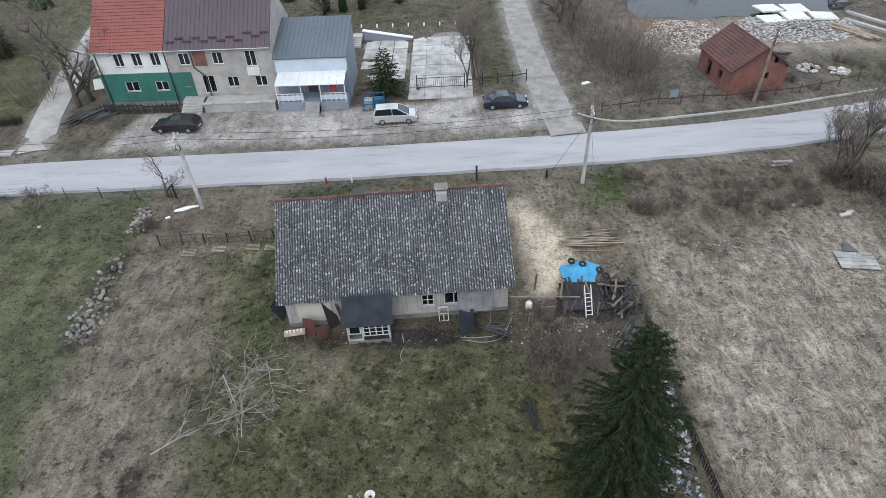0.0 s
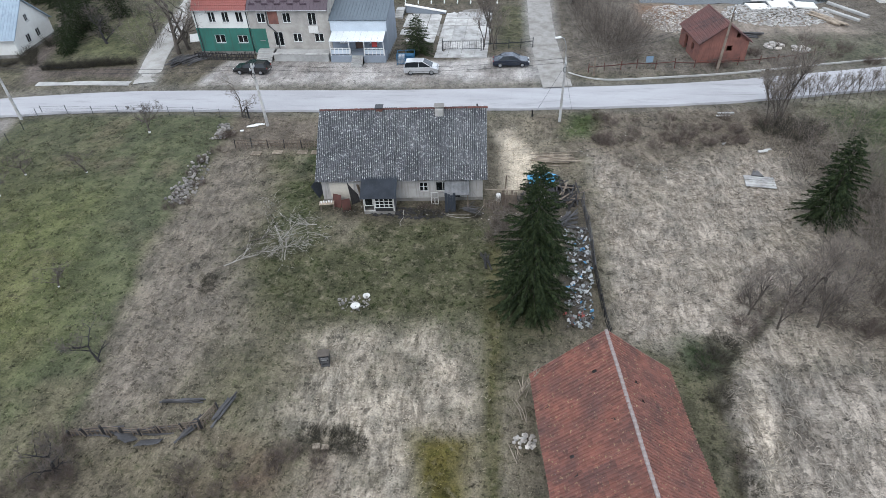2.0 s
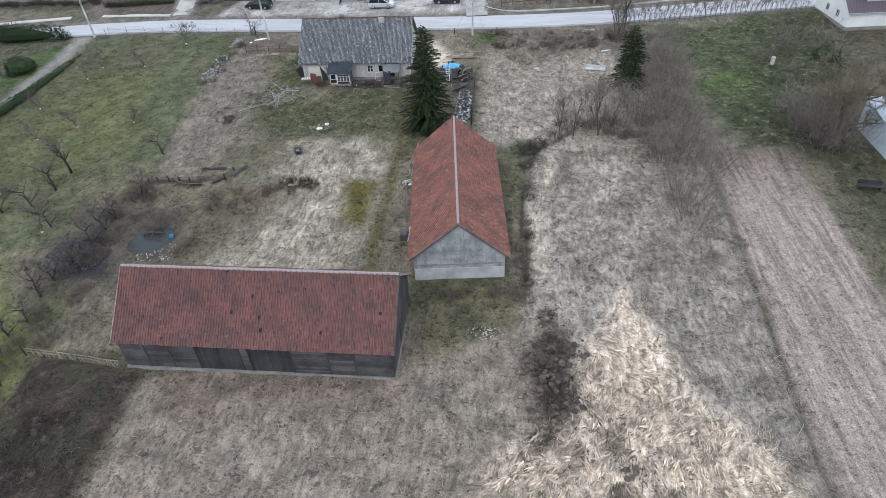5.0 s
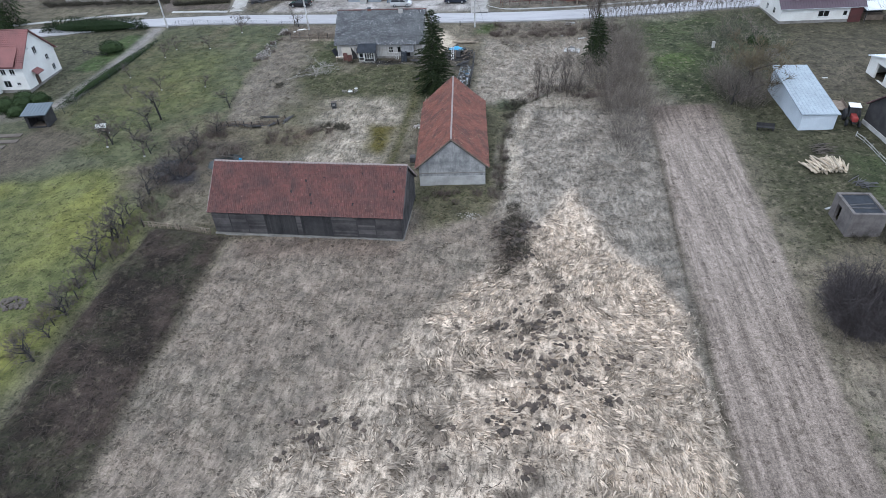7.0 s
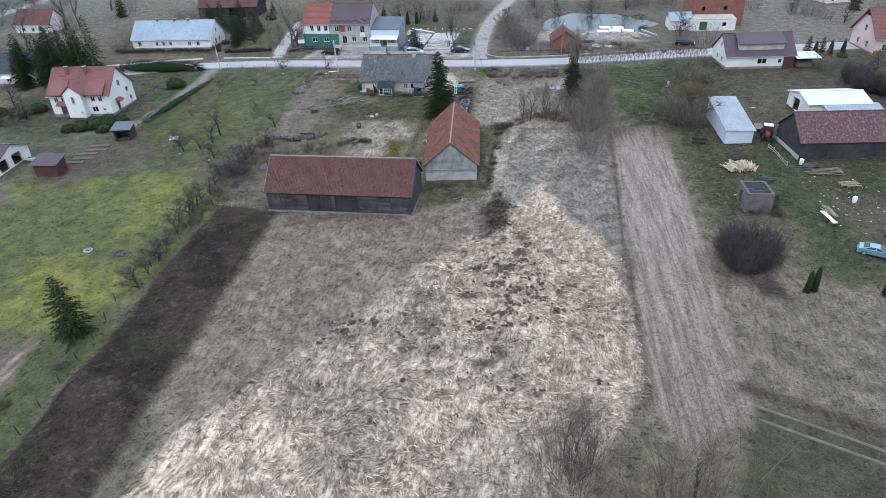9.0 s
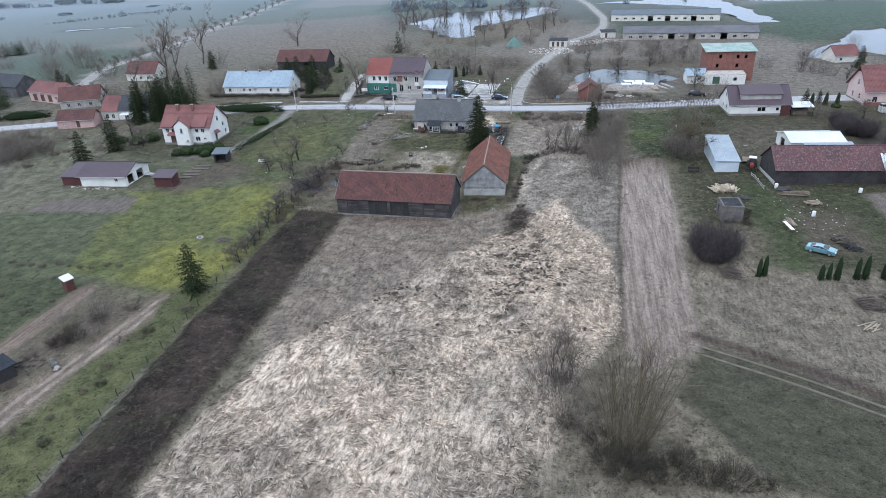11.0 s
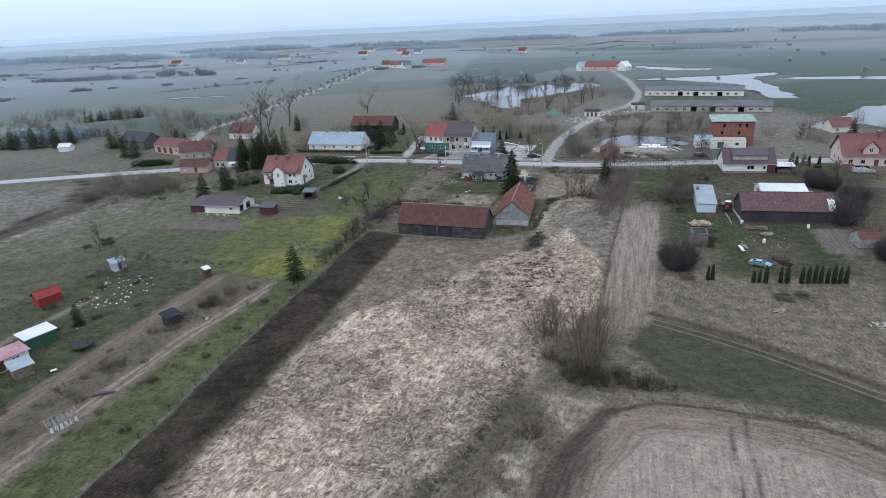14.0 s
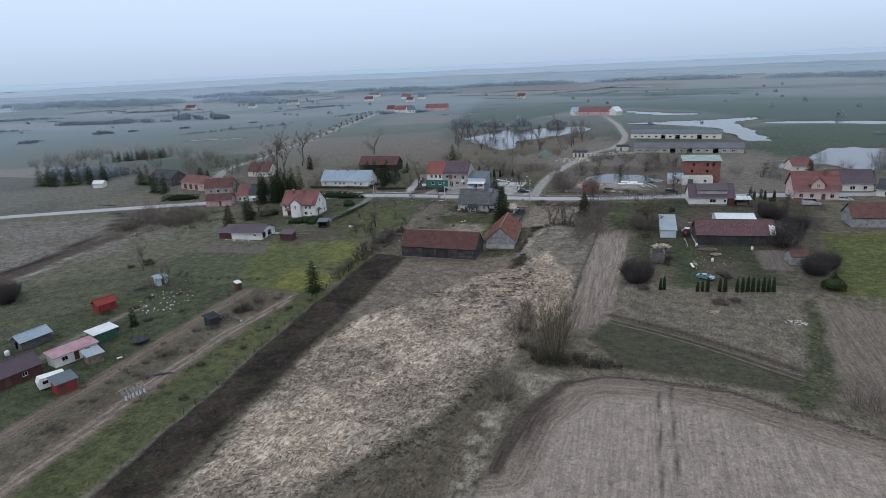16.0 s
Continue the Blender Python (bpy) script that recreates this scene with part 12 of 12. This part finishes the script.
for k in range(5):
    pb = Form().soft_box(-2.0, -.5, -.05, 2.0, .5, .16, .03)
    solid("garden_bed", pb, weathered("bare_bed_soil", (0.12, 0.1, 0.082), (0.085, 0.07, 0.058), 1.5, .95, .4), -54.4 + .8 * (k % 2), -9.4 + k * 1.9, 10, land(-54.4, -9.4 + k * 1.9), "bare raised garden bed of dark soil", "garden bed", "garden beds")


# ---- more of the yards' clutter ----
rubble_heap("garden_litter", -57, -66, 7, 9, 70, "white scraps and pots strewn over the allotment grass", (.08, .3), MAT["whitewash"], 110, "litter", .05)
rubble_heap("garden_litter", -60, -58, 3, 2.4, 36, "dark scrap beside the pale hut", (.12, .45), MAT["bark"], 111, "litter", .2)
rubble_heap("garden_litter", -33, -72.4, 2.0, 1.6, 26, "dark scrap and pale bits round the tarred hut", (.12, .4), MAT["bark"], 112, "litter", .2)
for x, y, s in ((-60, -72, .5), (-56.5, -62, .4), (-62, -66, .5), (-50.6, -77.6, .5), (-54, -84, .4), (-47.2, -71, .35), (-64.4, -77, .6), (-58.4, -83, .5)):
    tagged(plant_at(b_base, x, y, s, PR.uniform(0, 360), sz=s * .9), "dark garden shrub in the allotment grass")
for x, y, rz, ln, k in ((-20.2, 3.7, 9, 3.6, 70), (-17.0, 4.2, 10, 3.4, 71), (-14.2, 4.6, 70, 2.4, 72), (-15.6, 6.6, 8, 2.8, 73), (-12.7, 6.2, 74, 2.4, 74)):
    heap_of_poles("fallen_fence", x, y, 6, ln, .075, .22, "fallen grey boards of an old garden fence", "fence", MAT["grey_boards"], k, rz, .35, 3)
for x, y, rz in ((-16.6, 3.6, 10), (-18.2, 3.9, -30)):
    leaning("fence_panel", x, y, rz, 1.5, 1.0, 55, MAT["grey_boards"], "grey board panel lying over the fallen fence", "fence", boards=6)
sv = thing("old_stove", -6.8, 10.8, 12, land(-6.8, 10.8), "rusty iron stove standing in the grass", "stove")
part("body", Form().soft_box(-.38, -.3, .12, .38, .3, .95, .04), MAT["dark_steel"], sv)
part("top_plate", Form().soft_box(-.42, -.34, .952, .42, .34, 1.0, .01), MAT["bark"], sv)
part("fire_door", Form().soft_box(-.2, -.33, .5, .2, -.302, .8, .01), MAT["pale_concrete"], sv)
for x in (-.3, .3):
    for y in (-.22, .22):
        part("leg", Form().box(x - .04, y - .04, -.08, x + .04, y + .04, .118), MAT["rust"], sv)
for k in range(2):
    solid("pale_block", Form().soft_box(-.25, -.2, 0, .25, .2, .3, .03), MAT["pale_wood"], -5.6 + .6 * k, 3.9, 10, land(-5.6 + .6 * k, 3.9) - .02, "pale block lying in dark brush", "block", "pale blocks")
for x, y, s in ((-5.2, 4.4, .5), (-4.0, 4.6, .45), (-6.4, 4.7, .4), (-3.2, 4.2, .4), (-18.8, 18.6, .35), (-18.6, 17.6, .3), (22.6, -13.6, .4), (23.0, -16.8, .5), (22.8, -19.6, .5), (23.6, -22.2, .55), (20.9, -9.6, .35), (21.0, -3, .3), (20.8, 3.4, .35), (20.4, 9.6, .45), (20.6, 12.6, .6), (21.6, 14.0, .6), (22.4, -25.4, .4)):
    tagged(plant_at(b_base, x, y, s, PR.uniform(0, 360), sz=s * .75), "dark dead brush in the grass")
for k in (0, 2, 5):
    heap_of_poles("loose_laths", 7.6 - .1 * k, 9.6 - 1.0 * k, 4, 1.5, .035, .25, "loose grey laths lying at the barn's foot", "laths", MAT["pale_wood"], 80 + k, 80 + 9 * (k % 3), .3, 6)
rubble_heap("pale_rubble", 7.6, 5.4, .8, .6, 40, "small heap of pale stones by the barn wall", (.08, .22), MAT["rubble"], 107, "rubble", .5)
heap_of_poles("plank_pile", -37.6, 60.4, 22, 4.2, .08, 1.3, "long grey planks heaped beside the terrace", "wood pile", MAT["grey_boards"], 62, 58, .5, 8)
leaning("white_board", -40.2, 67.0, 20, 2.0, 1.5, -62, MAT["white_paint"], "white board lying aslant beside the drive", "board")
heap_of_poles("plank_heap", -64.2, -8.4, 10, 2.2, .05, .8, "white window frames stacked by the workshop", "frames", MAT["white_paint"], 63, 60, .9, 50)
rubble_heap("yard_litter", -72, -17.6, 6, 1.0, 60, "pale and dark litter along the workshop front", (.08, .28), MAT["rubble"], 106, "litter", .15)
for x, y, h in ((39.4, 65.8, 1.0), (42.2, 64.7, 1.3)):
    rubble_heap("white_rubble", x, y, 1.2, .9, 26, "small heap of white broken slabs in the wasteland", (.15, .45), MAT["rubble"], int(x * 3), "rubble", .5)
heap_of_poles("timber_pile", 48.9, 75.0, 14, 6.5, .12, 1.0, "long pale beams lying on the cleared ground", "wood pile", MAT["pale_wood"], 64, 118, .4, 3)
heap_of_poles("timber_pile", 37.0, 69.3, 10, 3.2, .1, .8, "grey beams beside the brick shed", "wood pile", MAT["grey_boards"], 65, 170, .5, 8)
solid("white_slab", Form().soft_box(-.9, -.16, 0, .9, .16, .2, .04), MAT["pale_concrete"], 29.3, 47.8, 4, land(29.3, 47.8) - .02, "pale slab lying by the road verge", "slab")
solid("white_slab", Form().soft_box(-.5, -.18, 0, .5, .18, .18, .04), MAT["pale_concrete"], 31.2, 40.2, 15, land(31.2, 40.2) - .02, "small pale slab in the brush", "slab")
heap_of_poles("board_pile", 70.6, -5.4, 22, 4.6, .08, 1.0, "long grey boards stacked before the barn", "wood pile", MAT["wood"], 50, 6, .5, 8)
heap_of_poles("board_pile", 72.8, -9.2, 16, 2.2, .1, .9, "stack of pale sawn boards in the yard", "wood pile", MAT["pale_wood"], 51, 4, .5, 4)
heap_of_poles("scrap_heap", 73.6, -23.4, 26, 2.6, .07, 1.2, "dark heap of scrap timber and iron", "wood pile", MAT["bark"], 52, 15, .7, 20)
heap_of_poles("brush_heap", 60.6, -13.0, 30, 2.0, .05, .9, "dark brushwood heaped beside the hut", "wood pile", MAT["bark"], 53, 70, .8, 20)
heap_of_poles("brush_heap", 56.4, -35.0, 60, 2.4, .035, 1.6, "low tangle of cut branches beside the bush", "wood pile", MAT["bark"], 54, 10, .6, 20)
heap_of_poles("brush_heap", 72.5, -41.2, 50, 2.6, .05, 1.6, "brown heap of dead branches on dry grass", "wood pile", MAT["bark"], 55, 10, .8, 20)
heap_of_poles("plank_heap", 67.6, -17.6, 12, 3.0, .08, .7, "pale planks lying across trestles", "wood pile", MAT["pale_wood"], 56, 100, .3, 6)
heap_of_poles("plank_heap", 62.0, -7.8, 14, 2.4, .06, 1.2, "scattered boards near the log heap", "wood pile", MAT["grey_boards"], 57, 40, .3, 16)
heap_of_poles("scrap_heap", -34.2, -74.0, 16, 1.6, .06, .8, "dark scrap beside the tarred hut", "wood pile", MAT["dark_boards"], 58, 20, .5, 20)
heap_of_poles("plank_heap", -66.0, -56.2, 18, 1.8, .06, 1.0, "scrap wood heaped beside the pale hut", "wood pile", MAT["wood"], 59, 40, .4, 20)
heap_of_poles("plank_heap", -79.6, -8.6, 20, 2.0, .07, 1.2, "scrap and boards behind the workshop", "wood pile", MAT["grey_boards"], 60, 30, .6, 20)
heap_of_poles("plank_heap", -70.6, -12.4, 16, 1.6, .06, 1.0, "loose scrap beside the workshop wall", "wood pile", MAT["pale_wood"], 61, 70, .4, 20)
rubble_heap("yard_litter", 71, -14, 6, 9, 60, "small pale litter about the yard", (.05, .16), MAT["rubble"], 101, "litter", .05)
rubble_heap("yard_litter", -77, -9, 5, 3, 50, "small pale litter about the workshop", (.06, .2), MAT["rubble"], 102, "litter", .1)
rubble_heap("yard_litter", 7, 29, 4, 2.4, 90, "small pale litter by the fallen shed", (.03, .1), MAT["rubble"], 103, "litter", .05)
rubble_heap("farmyard_rubble", 12, 140, 9, 8, 160, "pale rubble and scrap on bare ground", (.15, .6), MAT["rubble"], 104, "rubble", .2)
rubble_heap("farmyard_rubble", 33, 166, 8, 5, 160, "pale rubble and scrap by the cow shed", (.15, .6), MAT["rubble"], 105, "rubble", .3)


def clod_clusters(name, spots, seed, label):
    """Dark turned-up root clods that lie in loose clusters among the straw."""
    rng = random.Random(seed)
    fm = Form()
    for x, y, sx, sy, k in spots:
        for _ in range(k):
            cx, cy = x + rng.gauss(0, sx), y + rng.gauss(0, sy)
            for _ in range(rng.randint(3, 9)):
                px, py = cx + rng.gauss(0, .55), cy + rng.gauss(0, .32)
                s = rng.uniform(.08, .3)
                fm.lump((px, py, land(px, py) + .14 + .15 * s), s, rng, .4, 6)
    return tagged(new(name, fm.mesh(name, weathered("dark_root_clods", (0.08, 0.062, 0.05), (0.045, 0.036, 0.03), 2, .95, .4, island=True, random=.5))), label, "clods", kind="stuff")


clod_clusters("root_clods", [(25.5, -33, 3.0, 2.6, 18), (27.5, -38, 2.6, 2.6, 26), (25.5, -43, 2.2, 2.2, 13), (30, -36, 2.5, 4, 6), (9, -46, 2.0, 1.4, 8), (23, -20, .9, 2.6, 26), (20, -53, 5, 4, 5), (31, -50, 3, 4, 4)], 111, "dark clods of roots torn up among the reeds")
